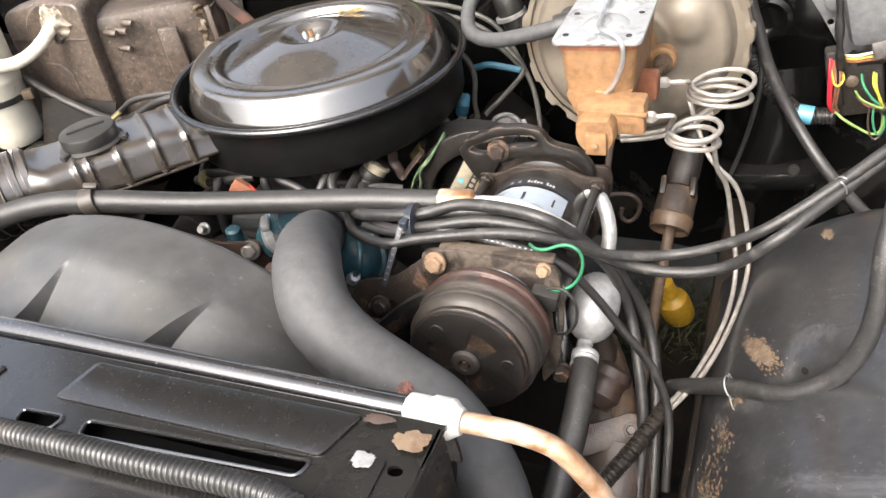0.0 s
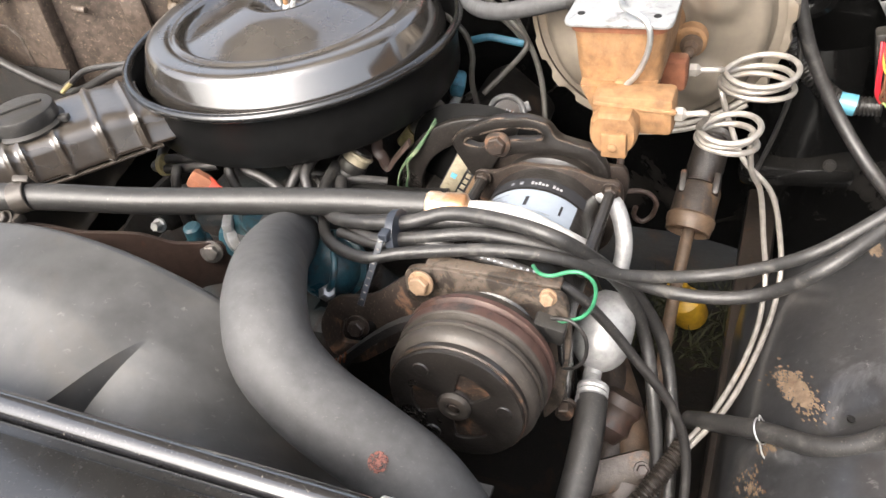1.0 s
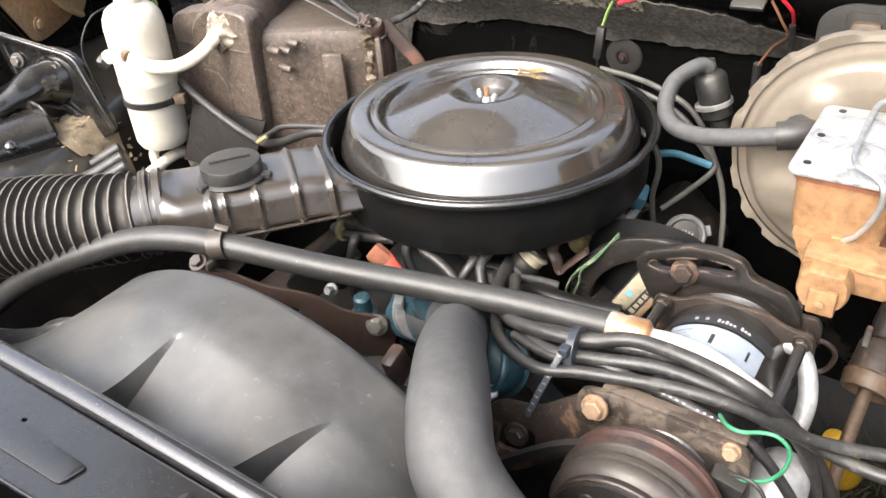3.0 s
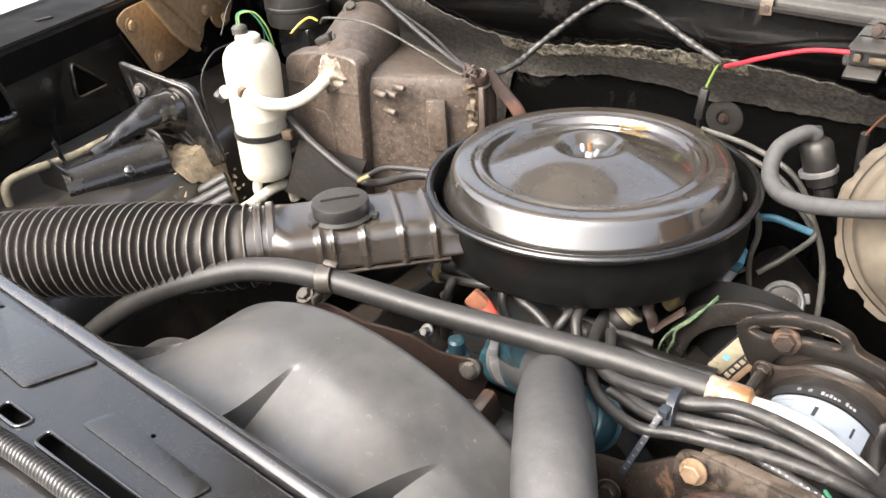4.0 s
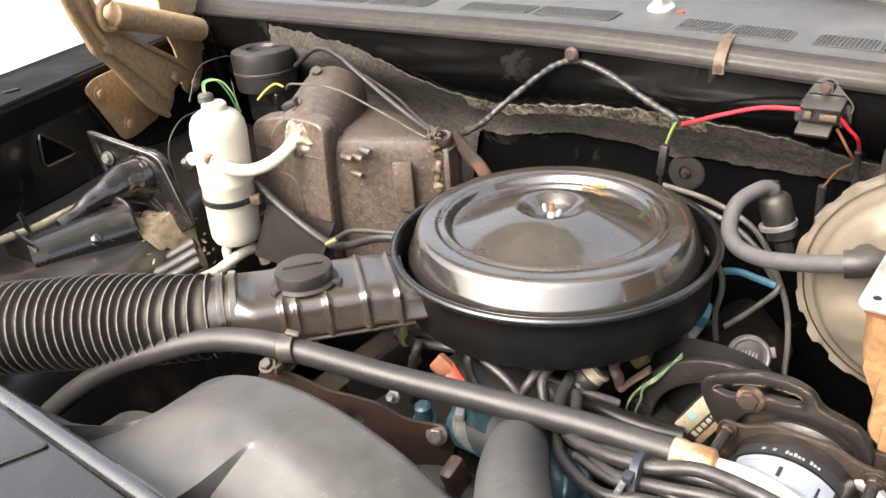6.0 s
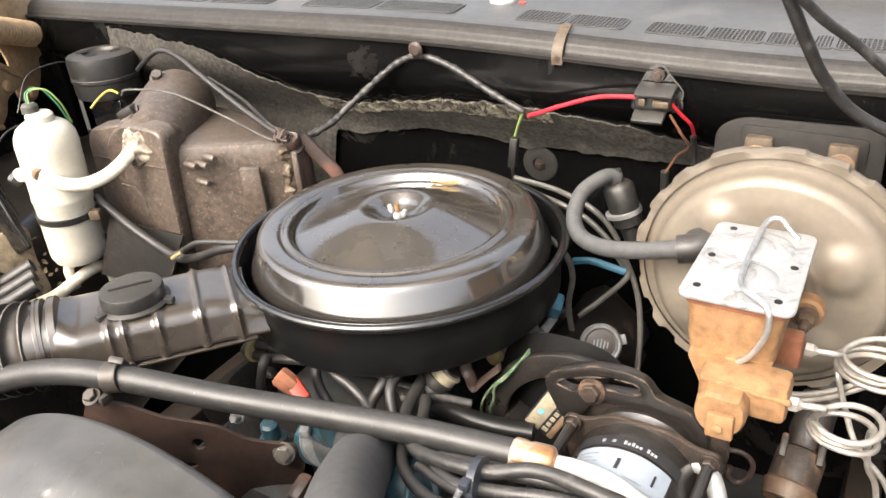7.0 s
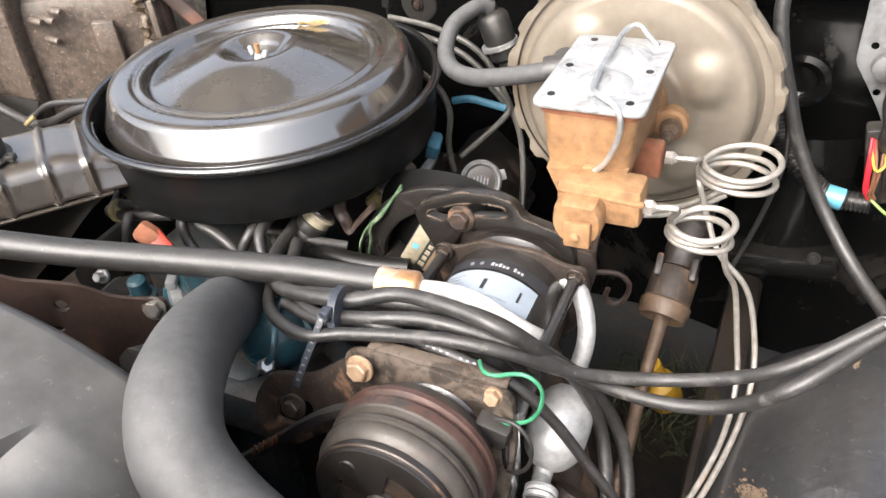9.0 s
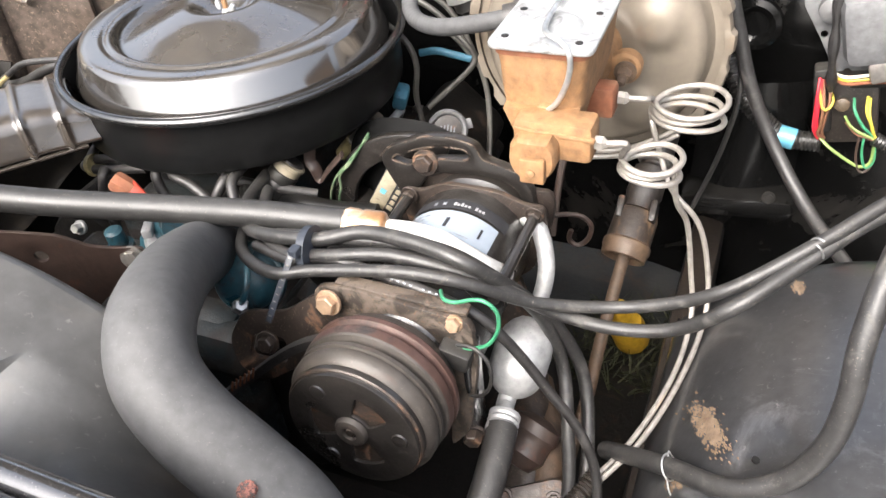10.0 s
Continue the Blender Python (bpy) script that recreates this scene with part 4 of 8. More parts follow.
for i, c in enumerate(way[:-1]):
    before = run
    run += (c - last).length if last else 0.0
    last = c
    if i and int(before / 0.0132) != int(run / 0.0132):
        part("crest_highlight", lathe([(0.0531 + 0.008 * smooth(0.0, 0.16, run) + 0.0009 * math.cos(math.radians(a)), 0.0009 * math.sin(math.radians(a))) for a in range(0, 361, 72)], c, way[i + 1] - way[i - 1], 40, cap=False), M_crest, duct)

LF = Vector((-0.635, 1.06, 0.9308))


def leaf_at(u, v):
    x, w = (u - 0.5) * 0.038, 0.008 * (math.sin(math.pi * (0.08 + 0.86 * u)) ** 0.5)
    y = (v - 0.5) * 2 * w * (1 + 0.15 * math.sin(u * 13))
    z = 0.0012 - 0.35 * y + 0.005 * (2 * v - 1) ** 2 + 0.003 * math.sin(u * 6.0) * (v - 0.3) + 0.0012 * math.sin(u * 9)
    return LF + Vector((x + 0.3 * y, y + 0.25 * x, z))


leaf = sheet(leaf_at, 28, 10, 0.0008)
tagged(part("dry_leaf", leaf, M_leaf), "curled dry tan leaf lying on the air cleaner lid", "leaf")

# ---- brake booster and master cylinder ----
BX, BZ = -0.19, 0.896
bo = thing("brake_booster", (BX, 1.2, BZ - 0.15), "round gold zinc brake booster on the firewall", "brake booster")
prof = [(0.0, 0.0), (0.055, 0.0), (0.062, 0.004), (0.07, 0.005), (0.10, 0.008), (0.122, 0.012), (0.1285, 0.018), (0.1325, 0.030), (0.1355, 0.034), (0.146, 0.035), (0.148, 0.040)]
dense = [prof[0]]
for (r0, h0), (r1, h1) in zip(prof, prof[1:]):
    n_ = max(1, int(math.hypot(r1 - r0, h1 - h0) / 0.003))
    dense += [(r0 + (r1 - r0) * k / n_, h0 + (h1 - h0) * k / n_) for k in range(1, n_ + 1)]
shell = lathe(dense, (BX, 1.0, BZ), (0, 1, 0), 140)
for v_ in shell.verts:
    dx_, dz_ = v_.co.x - BX, v_.co.z - BZ
    for bx_, bz_, sz_, hh in ((0.075, 0.035, 0.026, 0.009), (-0.06, 0.07, 0.022, 0.007), (0.06, -0.07, 0.026, 0.008), (-0.08, -0.05, 0.03, 0.006)):
        d2 = ((dx_ - bx_) ** 2 + (dz_ - bz_) ** 2) / sz_ ** 2
        v_.co.y -= hh * math.exp(-d2 ** 2)
    v_.co.y += wob(v_.co, 14, 0.0016)
part("front_shell", shell, M_boost, bo, angle=40)
crimp = bmesh.new()
rings = []
for j, (r, h) in enumerate(((0.1455, 0.030), (0.1515, 0.031), (0.1535, 0.036), (0.1535, 0.044), (0.150, 0.052), (0.143, 0.054))):
    ring = []
    for k in range(200):
        a = 2 * math.pi * k / 200
        teeth = smooth(-0.35, 0.1, math.sin(a * 17 + 1.1 * math.sin(a * 5))) * (0.0038 + 0.0012 * math.sin(a * 7) if j in (1, 2, 3) else 0.0)
        ring.append(crimp.verts.new((BX + (r + teeth) * math.cos(a), 1.0 + h - teeth * 0.8, BZ + (r + teeth) * math.sin(a))))
    rings.append(ring)
for a, b in zip(rings, rings[1:]):
    for k in range(200):
        crimp.faces.new((a[k], a[(k + 1) % 200], b[(k + 1) % 200], b[k]))
part("crimped_rim", crimp, M_boost, bo, "crimped rim with locking tabs")
part("rear_shell", lathe([(0.148, 0.048), (0.142, 0.07), (0.11, 0.12), (0.07, 0.14), (0.06, 0.14)], (BX, 1.0, BZ), (0, 1, 0), 96), M_boost, bo)
BF = frame_to((-0.196, 1.196, 0.96), (0, -1, 0))
part("bracket", plate(round_poly([(-0.1, -0.07), (0.1, -0.07), (0.098, 0.062), (0.085, 0.068), (-0.07, 0.068), (-0.1, 0.05)], 0.016), [], 0.006, BF, bevel=0.0015), M_soot, bo, "black mounting bracket")
part("bracket_step", plate(round_poly([(-0.068, -0.06), (0.08, -0.06), (0.08, 0.055), (-0.068, 0.06)], 0.008), [], 0.004, BF @ Matrix.Translation((0, 0, 0.0065)), bevel=0.0015), M_soot, bo)
for dx in (-0.047, 0.048):
    part("mount_tab", rbox((BX + dx, 1.165, 0.995), (0.034, 0.014, 0.04), 0.005), M_strap, bo)
    bolt_thing((BX + dx, 1.157, 0.99), (0, -1, 0), 0.011, 0.012, M_tan, bo)
part("grommet", lathe([(0.019, 0), (0.021, -0.006), (0.017, -0.014), (0.012, -0.016)], (-0.262, 1.008, 0.938), (0, 1, 0), 24), M_rubber, bo)

mc = thing("master_cylinder", (-0.186, 0.87, 0.87), "surface-rusted cast iron brake master cylinder on the booster", "master cylinder")
mb = bmesh.new()


def mc_ring(z, x0, x1, y0, y1, r):
    return [(x, y, z) for x, y in round_poly([(x0, y0), (x1, y0), (x1, y1), (x0, y1)], r, 6)]


lev = [mc_ring(0.992, -0.231, -0.143, 0.800, 0.945, 0.014), mc_ring(0.975, -0.229, -0.145, 0.801, 0.943, 0.016), mc_ring(0.945, -0.228, -0.147, 0.803, 0.940, 0.018),
       mc_ring(0.932, -0.226, -0.149, 0.803, 0.938, 0.018), mc_ring(0.918, -0.219, -0.153, 0.800, 0.934, 0.018), mc_ring(0.905, -0.209, -0.16, 0.795, 0.93, 0.016), mc_ring(0.885, -0.205, -0.166, 0.79, 0.92, 0.012)]
rows_ = [[mb.verts.new(p) for p in ring] for ring in lev]
for a, b in zip(rows_, rows_[1:]):
    for k in range(len(a)):
        mb.faces.new((a[k], a[(k + 1) % len(a)], b[(k + 1) % len(a)], b[k]))
mb.faces.new(rows_[0])
mb.faces.new(rows_[-1][::-1])
part("reservoir", mb, M_rust, mc)
nose = [(-0.182 + 0.0225 * math.cos(math.pi * (1 + k / 14)), 0.906 + 0.0235 * math.sin(math.pi * (1 + k / 14))) for k in range(15)] + [(-0.1605, 0.918), (-0.166, 0.927), (-0.196, 0.927), (-0.203, 0.920)]
part("bore", prism(nose, [(0.7535, 0, 0, 0.9), (0.757, 0, 0, 0.985), (0.7605, 0, 0, 1.0), (0.95, 0, 0, 1.0)]), M_rust, mc, angle=32)
part("bore_flange", lathe([(0.026, 0.93), (0.036, 0.968), (0.036, 1.0)], (-0.187, 0, 0.905), (0, 1, 0), 40), M_rust, mc)
end = rbox((-0.18, 0.752, 0.898), (0.024, 0.009, 0.026), 0.002)
lathe([(0.0045, 0), (0.0045, 0.002), (0.003, 0.003), (0, 0.003)], (-0.181, 0.7475, 0.897), (0, -1, 0), 14, bm=end)
part("end_block", end, M_rust, mc)
part("outlet_block", rbox((-0.168, 0.789, 0.917), (0.076, 0.034, 0.04), 0.006), M_rust, mc)
part("rib", rbox((-0.166, 0.7735, 0.926), (0.078, 0.006, 0.006), 0.0025, Matrix.Rotation(0.06, 3, "Y")), M_rust, mc)
part("outlet_block", rbox((-0.149, 0.884, 0.905), (0.034, 0.026, 0.034), 0.005), M_rustred, mc)
part("neck", prism([(-0.222, 0.936), (-0.15, 0.936), (-0.158, 0.9), (-0.206, 0.9)], [(0.792, 0, 0, 0.97), (0.80, 0, 0, 1.0), (0.93, 0, 0, 1.0)]), M_rust, mc)
part("lug", merge(lathe([(0.0, -0.009), (0.015, -0.009), (0.018, -0.006), (0.018, 0.008), (0.0, 0.009)], (-0.14, 0.967, 0.9), (0, 1, 0), 28), rbox((-0.16, 0.967, 0.9), (0.035, 0.016, 0.03), 0.004)), M_rust, mc)
bolt_thing((-0.138, 0.957, 0.899), (0, -1, 0), 0.0085, 0.016, M_coup, mc)
part("bolt_end", lathe([(0.0052, 0), (0.0052, 0.012), (0.003, 0.015), (0, 0.0155)], (-0.138, 0.943, 0.899), (0, -1, 0), 14), M_coup, mc)
part("gasket", plate(round_poly([(-0.232, 0.799), (-0.142, 0.799), (-0.142, 0.946), (-0.232, 0.946)], 0.014), [], 0.006, Matrix.Translation((0, 0, 0.987))), M_rustred, mc)
cov = plate(round_poly([(-0.237, 0.794), (-0.137, 0.794), (-0.139, 0.948), (-0.235, 0.948)], 0.012), [], 0.006, Matrix.Translation((0, 0, 0.9935)), bevel=0.002)
cover = part("cover", cov, M_zinc, mc, "weathered grey metal reservoir cover")
part("cover_dome", lathe([(0.031, 0), (0.028, 0.003), (0.02, 0.006), (0, 0.0075)], (-0.184, 0.905, 0.9985), (0, 0, 1), 32), M_zinc, cover)
part("cover_dome", lathe([(0.027, 0), (0.024, 0.003), (0.017, 0.005), (0, 0.0065)], (-0.184, 0.843, 0.9985), (0, 0, 1), 32), M_zinc, cover)
for hx, hy in ((-0.223, 0.812), (-0.153, 0.81), (-0.157, 0.936), (-0.217, 0.934), (-0.224, 0.872), (-0.15, 0.874)):
    part("rivet_hole", lathe([(0.0036, 0), (0.0036, 0.0008)], (hx, hy, 0.9993), (0, 0, 1), 16), M_oil, cover)
bail = [(-0.181, 0.80, 0.934), (-0.177, 0.797, 0.937), (-0.167, 0.794, 0.95), (-0.158, 0.791, 0.973), (-0.156, 0.7905, 0.992), (-0.161, 0.793, 1.003), (-0.172, 0.799, 1.0075), (-0.184, 0.809, 1.0085), (-0.188, 0.828, 1.009), (-0.189, 0.873, 1.0105), (-0.188, 0.925, 1.011), (-0.183, 0.94, 1.014), (-0.174, 0.942, 1.014), (-0.165, 0.938, 1.006), (-0.155, 0.934, 0.999)]
part("bail_wire", tube(bail, 0.0027, 10, 0.004), M_wire, mc, "bent galvanised bail wire")
part("bail_lug", rbox((-0.183, 0.802, 0.933), (0.014, 0.012, 0.014), 0.004), M_rust, mc)


def brake_line(start, turns, centre, radius, pitch, tail):
    """A pipe wound into a loose coil, then led away."""
    pts = [Vector(start), Vector(start) + Vector((0.02, 0.003, 0))]
    n = int(turns * 14)
    a0 = math.radians(200)
    for k in range(n + 1):
        a = a0 + 2 * math.pi * k / 14
        rk = radius * (1 + 0.05 * math.sin(k * 0.37))
        pts.append(Vector((centre[0] + rk * math.cos(a) + 0.003 * math.sin(k * 0.21), centre[1] + rk * math.sin(a), centre[2] - pitch * k / 14 + 0.003 * math.sin(a + 0.11 * k))))
    return tube(pts + [Vector(p) for p in tail], 0.0031, 10, 0.004)


tail1 = [(-0.085, 0.905, 0.83), (-0.068, 0.89, 0.80), (-0.036, 0.885, 0.765), (-0.02, 0.885, 0.71), (-0.012, 0.86, 0.662), (-0.02, 0.79, 0.64), (-0.046, 0.70, 0.62), (-0.085, 0.635, 0.60), (-0.14, 0.55, 0.57), (-0.2, 0.46, 0.53)]
tail2 = [(-0.058, 0.85, 0.815), (-0.046, 0.868, 0.775), (-0.036, 0.872, 0.71), (-0.027, 0.852, 0.658), (-0.031, 0.785, 0.634), (-0.056, 0.70, 0.615), (-0.094, 0.635, 0.595), (-0.15, 0.55, 0.565), (-0.21, 0.46, 0.525)]
for nut_y, nut_z, cx, cy, cz, rr, turns, tail, lab in ((0.884, 0.908, -0.066, 0.925, 0.895, 0.036, 3.0, tail1, "upper"), (0.786, 0.915, -0.085, 0.822, 0.886, 0.027, 2.6, tail2, "lower")):
    ln = thing("brake_line", (cx, cy, cz - 0.05), "coiled dull steel brake line from the master cylinder", "brake line", "brake lines")
    part("pipe", brake_line((-0.122, nut_y, nut_z), turns, (cx, cy, cz), rr, 0.0105 if lab == "upper" else 0.0088, tail), M_line, ln)
    part("fitting_nut", lathe([(0.0072, 0), (0.0072, 0.007), (0.005, 0.009), (0.004, 0.011)], (-0.13, nut_y, nut_z), (1, 0, 0), 6), M_line, ln, "bright hex flare nut")
for dz in (0.0, -0.008):
    part("return_pipe", tube([(-0.19, 0.94, 0.8 + dz), (-0.166, 0.935, 0.806 + dz), (-0.133, 0.932, 0.815 + dz), (-0.102, 0.932, 0.83 + dz), (-0.073, 0.94, 0.847 + dz)], 0.0031, 10, 0.005), M_line, ln)
part("spring_guard", tube([(-0.085, 0.648, 0.602), (-0.12, 0.58, 0.58), (-0.19, 0.475, 0.535)], 0.009, 12, 0.0012, wave=lambda s: 0.0095 + 0.0012 * math.sin(s * 2 * math.pi / 0.004)), M_grease, ln, "wire wound spring guard")

# vacuum hose and check valve
vh = thing("vacuum_hose", (-0.41, 1.0, 0.89), "thick ribbed black vacuum hose between booster and valve", "hose")
part("hose", tube([(-0.278, 0.987, 0.936), (-0.29, 0.985, 0.934), (-0.325, 0.986, 0.925), (-0.375, 0.998, 0.912), (-0.415, 1.02, 0.909), (-0.437, 1.052, 0.918), (-0.442, 1.095, 0.935), (-0.424, 1.135, 0.944), (-0.412, 1.148, 0.938)], 0.0108, 20, 0.0016, wave=lambda s: 0.0106 + 0.00012 * math.sin(s * 2 * math.pi / 0.006)), M_hose, vh, angle=80)
part("elbow", tube([(-0.252, 1.012, 0.938), (-0.256, 0.998, 0.94), (-0.268, 0.99, 0.938), (-0.284, 0.986, 0.935)], 0.0165, 20, 0.004), M_rubber, vh, "black rubber elbow")
cv = thing("check_valve", (-0.39, 1.17, 0.86), "black and metal vacuum check valve on the firewall", "valve")
AXV = Vector((-0.022, 0.0, 0.07)).normalized()
part("body", lathe([(0.008, -0.055), (0.012, -0.05), (0.013, -0.03), (0.02, -0.025), (0.0215, 0.0), (0.0215, 0.03), (0.018, 0.036), (0.011, 0.04), (0.010, 0.055)], (-0.402, 1.15, 0.895), AXV, 32), M_cap, cv)
part("band", lathe([(0.0215, -0.004), (0.0255, -0.003), (0.0255, 0.003), (0.0215, 0.004)], (-0.402, 1.15, 0.888), AXV, 32), M_wire, cv, "bright crimped band")
# ---- engine ----
en = thing("engine", (-0.62, 0.9, 0.42), "blue painted V8 engine, oily and dirty, under the air cleaner", "engine")
part("block", rbox((-0.63, 0.95, 0.53), (0.36, 0.56, 0.26), 0.02), M_oil, en)
part("intake_manifold", rbox((-0.63, 0.95, 0.71), (0.2, 0.44, 0.1), 0.02), M_bluedirty, en)
part("carburettor", rbox((-0.638, 0.938, 0.79), (0.13, 0.15, 0.09), 0.015), M_grease, en)
for sx in (-1, 1):
    hx = -0.63 + sx * 0.21
    tiltm = Matrix.Rotation(sx * 0.75, 3, "Y")
    part("cylinder_head", rbox((hx - sx * 0.03, 0.96, 0.62), (0.13, 0.5, 0.1), 0.01, tiltm), M_bluedirty, en)
    vc = part("valve_cover", rbox((hx, 0.97, 0.685), (0.12, 0.46, 0.07), 0.025, tiltm), M_oil, en, "black valve cover")
    for k in range(3):
        bolt_thing((hx - sx * 0.05, 0.8 + 0.15 * k, 0.727), (-sx * 0.5, 0, 1), 0.007, 0.007, M_boltgrey, en)
part("timing_cover", rbox((-0.62, 0.655, 0.58), (0.24, 0.05, 0.26), 0.02), M_bluedirty, en)
wp = lathe([(0.03, 0), (0.055, 0.01), (0.06, 0.04), (0.045, 0.06), (0.03, 0.08)], (-0.6, 0.575, 0.66), (0, 1, 0), 32)
rbox((-0.52, 0.64, 0.67), (0.13, 0.05, 0.07), 0.02, bm=wp)
part("water_pump", wp, M_bluedirty, en, "blue painted water pump")
part("crank_pulley", lathe([(0.02, 0), (0.085, 0.0), (0.088, 0.008), (0.075, 0.014), (0.088, 0.02), (0.088, 0.03), (0.03, 0.034)], (-0.62, 0.53, 0.5), (0, 1, 0), 48), M_pulley, en)
part("fan_hub", lathe([(0.0, -0.06), (0.05, -0.055), (0.06, -0.03), (0.06, 0.0), (0.07, 0.005), (0.07, 0.03)], (-0.62, 0.545, 0.66), (0, 1, 0), 36), M_oil, en)
th = rbox((-0.595, 0.70, 0.765), (0.075, 0.075, 0.05), 0.018)
tube([(-0.615, 0.695, 0.775), (-0.592, 0.69, 0.79), (-0.565, 0.68, 0.805)], 0.022, 18, bm=th)
part("thermostat_housing", th, M_blue, en, "blue thermostat housing")
snd = lathe([(0.012, 0), (0.012, 0.012), (0.016, 0.014), (0.016, 0.022), (0.011, 0.024), (0.0105, 0.045), (0.007, 0.048)], (-0.663, 0.672, 0.742), (0.05, -0.1, 1), 18)
part("temperature_sender", snd, M_blue, en, "blue temperature sender")
bolt_thing((-0.70, 0.66, 0.79), (0.1, -0.8, 0.4), 0.006, 0.012, M_wire, en)
part("rust_streak", rbox((-0.596, 0.645, 0.715), (0.02, 0.035, 0.075), 0.008, Matrix.Rotation(0.3, 3, "X")), M_brown, en)
FC, FCD = Vector((-0.38, 1.005, 0.762)), Vector((0.35, -0.85, 0.5)).normalized()
fc = lathe([(0.02, -0.012), (0.026, -0.01), (0.0275, -0.004), (0.0275, 0.004), (0.025, 0.007), (0.022, 0.006), (0.0205, 0.002), (0.019, 0.0)], FC, FCD, 40, cap=False)
oc = part("oil_filler_cap", fc, M_castgrey, en, "dull metal oil filler cap")
FCM = frame_to(FC, FCD)
part("centre", lathe([(0.0195, 0.0), (0.012, 0.001), (0.0, 0.0012)], FC, FCD, 32), M_grease, oc, "dark stamped centre")
for k in range(5):
    part("print_bar", rbox(FCM @ Vector((-0.009 + 0.0045 * k, 0.0, 0.0014)), (0.002, 0.014 - 0.003 * abs(k - 2), 0.001), 0.0003, FCM.to_3x3()), M_inkgrey, oc)
for k in range(2):
    a = k * math.pi + 0.4
    part("cap_ear", rbox(FCM @ Vector((0.029 * math.cos(a), 0.029 * math.sin(a), -0.003)), (0.01, 0.014, 0.004), 0.0015, FCM.to_3x3() @ Matrix.Rotation(a, 3, "Z")), M_castgrey, oc)
part("lifting_eye", rbox((-0.455, 1.0, 0.772), (0.012, 0.04, 0.018), 0.003, Matrix.Rotation(0.5, 3, "Y")), M_zinc, en)
part("choke_bracket", tube([(-0.491, 0.845, 0.822), (-0.492, 0.84, 0.80), (-0.486, 0.838, 0.792), (-0.48, 0.838, 0.777), (-0.469, 0.84, 0.79), (-0.448, 0.845, 0.813)], 0.0075, 8, 0.003, squash=0.35), M_brown, en)
FF, FD = Vector((-0.522, 0.80, 0.784)), Vector((0.5, 0.5, 0.7)).normalized()
part("fuel_fitting", lathe([(0.012, -0.012), (0.017, -0.01), (0.0185, -0.004), (0.0185, 0.008), (0.0175, 0.01), (0.0185, 0.012), (0.0185, 0.022), (0.016, 0.024), (0.0155, 0.04)], FF, FD, 28), M_cap, en, "black fuel fitting")
part("fuel_cap", lathe([(0.012, -0.004), (0.019, -0.002), (0.02, 0.004), (0.0195, 0.016), (0.016, 0.02), (0, 0.021)], (-0.54, 0.79, 0.775), (-0.55, -0.75, 0.1), 24), M_cap, en, "black screw cap")
part("filter_collar", lathe([(0.0165, 0.023), (0.0175, 0.024), (0.0175, 0.032), (0.0195, 0.033), (0.0195, 0.036), (0.014, 0.038), (0.0, 0.0385)], FF, FD, 28), M_carton, en, "stained cream collar")
part("blue_fitting", rbox((-0.452, 1.02, 0.795), (0.02, 0.03, 0.03), 0.006, Euler((0.4, 0.3, 0.3)).to_matrix()), M_bluehose, en)
part("spring_post", tube([(-0.508, 0.935, 0.746), (-0.49, 0.94, 0.766)], 0.011, 16, straight=True), M_collar, en, "stained spring post")
spr = tube([(-0.492, 0.94, 0.764), (-0.446, 0.942, 0.808)], 0.007, 12, 0.0009, wave=lambda s: 0.0078 + 0.0016 * math.sin(s * 2 * math.pi / 0.0045))
part("return_spring", spr, M_boltgrey, en, "steel throttle return spring")

pmp = lathe([(0.0, -0.02), (0.015, -0.019), (0.026, -0.014), (0.033, -0.005), (0.035, 0.004), (0.035, 0.014), (0.04, 0.016), (0.04, 0.022), (0.03, 0.024), (0.028, 0.05)], (-0.47, 0.648, 0.775), (-0.1, 0.8, -0.45), 36)
part("pump_body", pmp, M_blue, en, "rounded blue pump body")
part("pump_fitting", lathe([(0.006, 0), (0.0085, 0.002), (0.0085, 0.014), (0.006, 0.016)], (-0.452, 0.612, 0.775), (0.55, -0.3, 0.6), 6), M_wire, en)
part("pump_pipe", tube([(-0.446, 0.61, 0.783), (-0.434, 0.606, 0.80), (-0.432, 0.615, 0.815), (-0.445, 0.64, 0.822), (-0.46, 0.67, 0.81)], 0.0035, 10, 0.005), M_blue, en)
# brown accessory bracket at the front of the engine
bk = thing("accessory_bracket", (-0.7, 0.62, 0.75), "flat brown rusted steel bracket bolted on the engine front", "bracket")
BN = Vector((0.47, -0.87, -0.1)).normalized()
BM = frame_to((-0.715, 0.608, 0.784), BN, (0.88, 0.475, 0))
bs = 1 if (BM.to_3x3() @ Vector((0, 1, 0))).z > 0 else -1
outl = [(s_, bs * (z_ - 0.784)) for s_, z_ in ((-0.108, 0.858), (-0.07, 0.852), (-0.03, 0.828), (0.0, 0.82), (0.03, 0.81), (0.058, 0.787), (0.085, 0.78), (0.113, 0.776), (0.118, 0.745), (0.1, 0.70), (0.02, 0.64), (-0.1, 0.68), (-0.135, 0.80))]
part("plate", plate(round_poly(outl, 0.01), [ellipse(0.0, 0.0, 0.0075, 0.0085, 16), ellipse(-0.02, -0.036 * bs, 0.009, 0.005, 16)], -0.005, BM, bevel=0.001), M_brown, bk)
bolt_thing((-0.63, 0.654, 0.766), (0.3, -0.85, 0.3), 0.0095, 0.009, M_boltgrey, bk)
part("leg", rbox((-0.665, 0.69, 0.66), (0.05, 0.03, 0.17), 0.006), M_bluedirty, bk)

# ---- fan shroud ----
sh = thing("fan_shroud", (-0.61, 0.4, 0.7), "dusty black plastic fan shroud behind the radiator", "fan shroud")


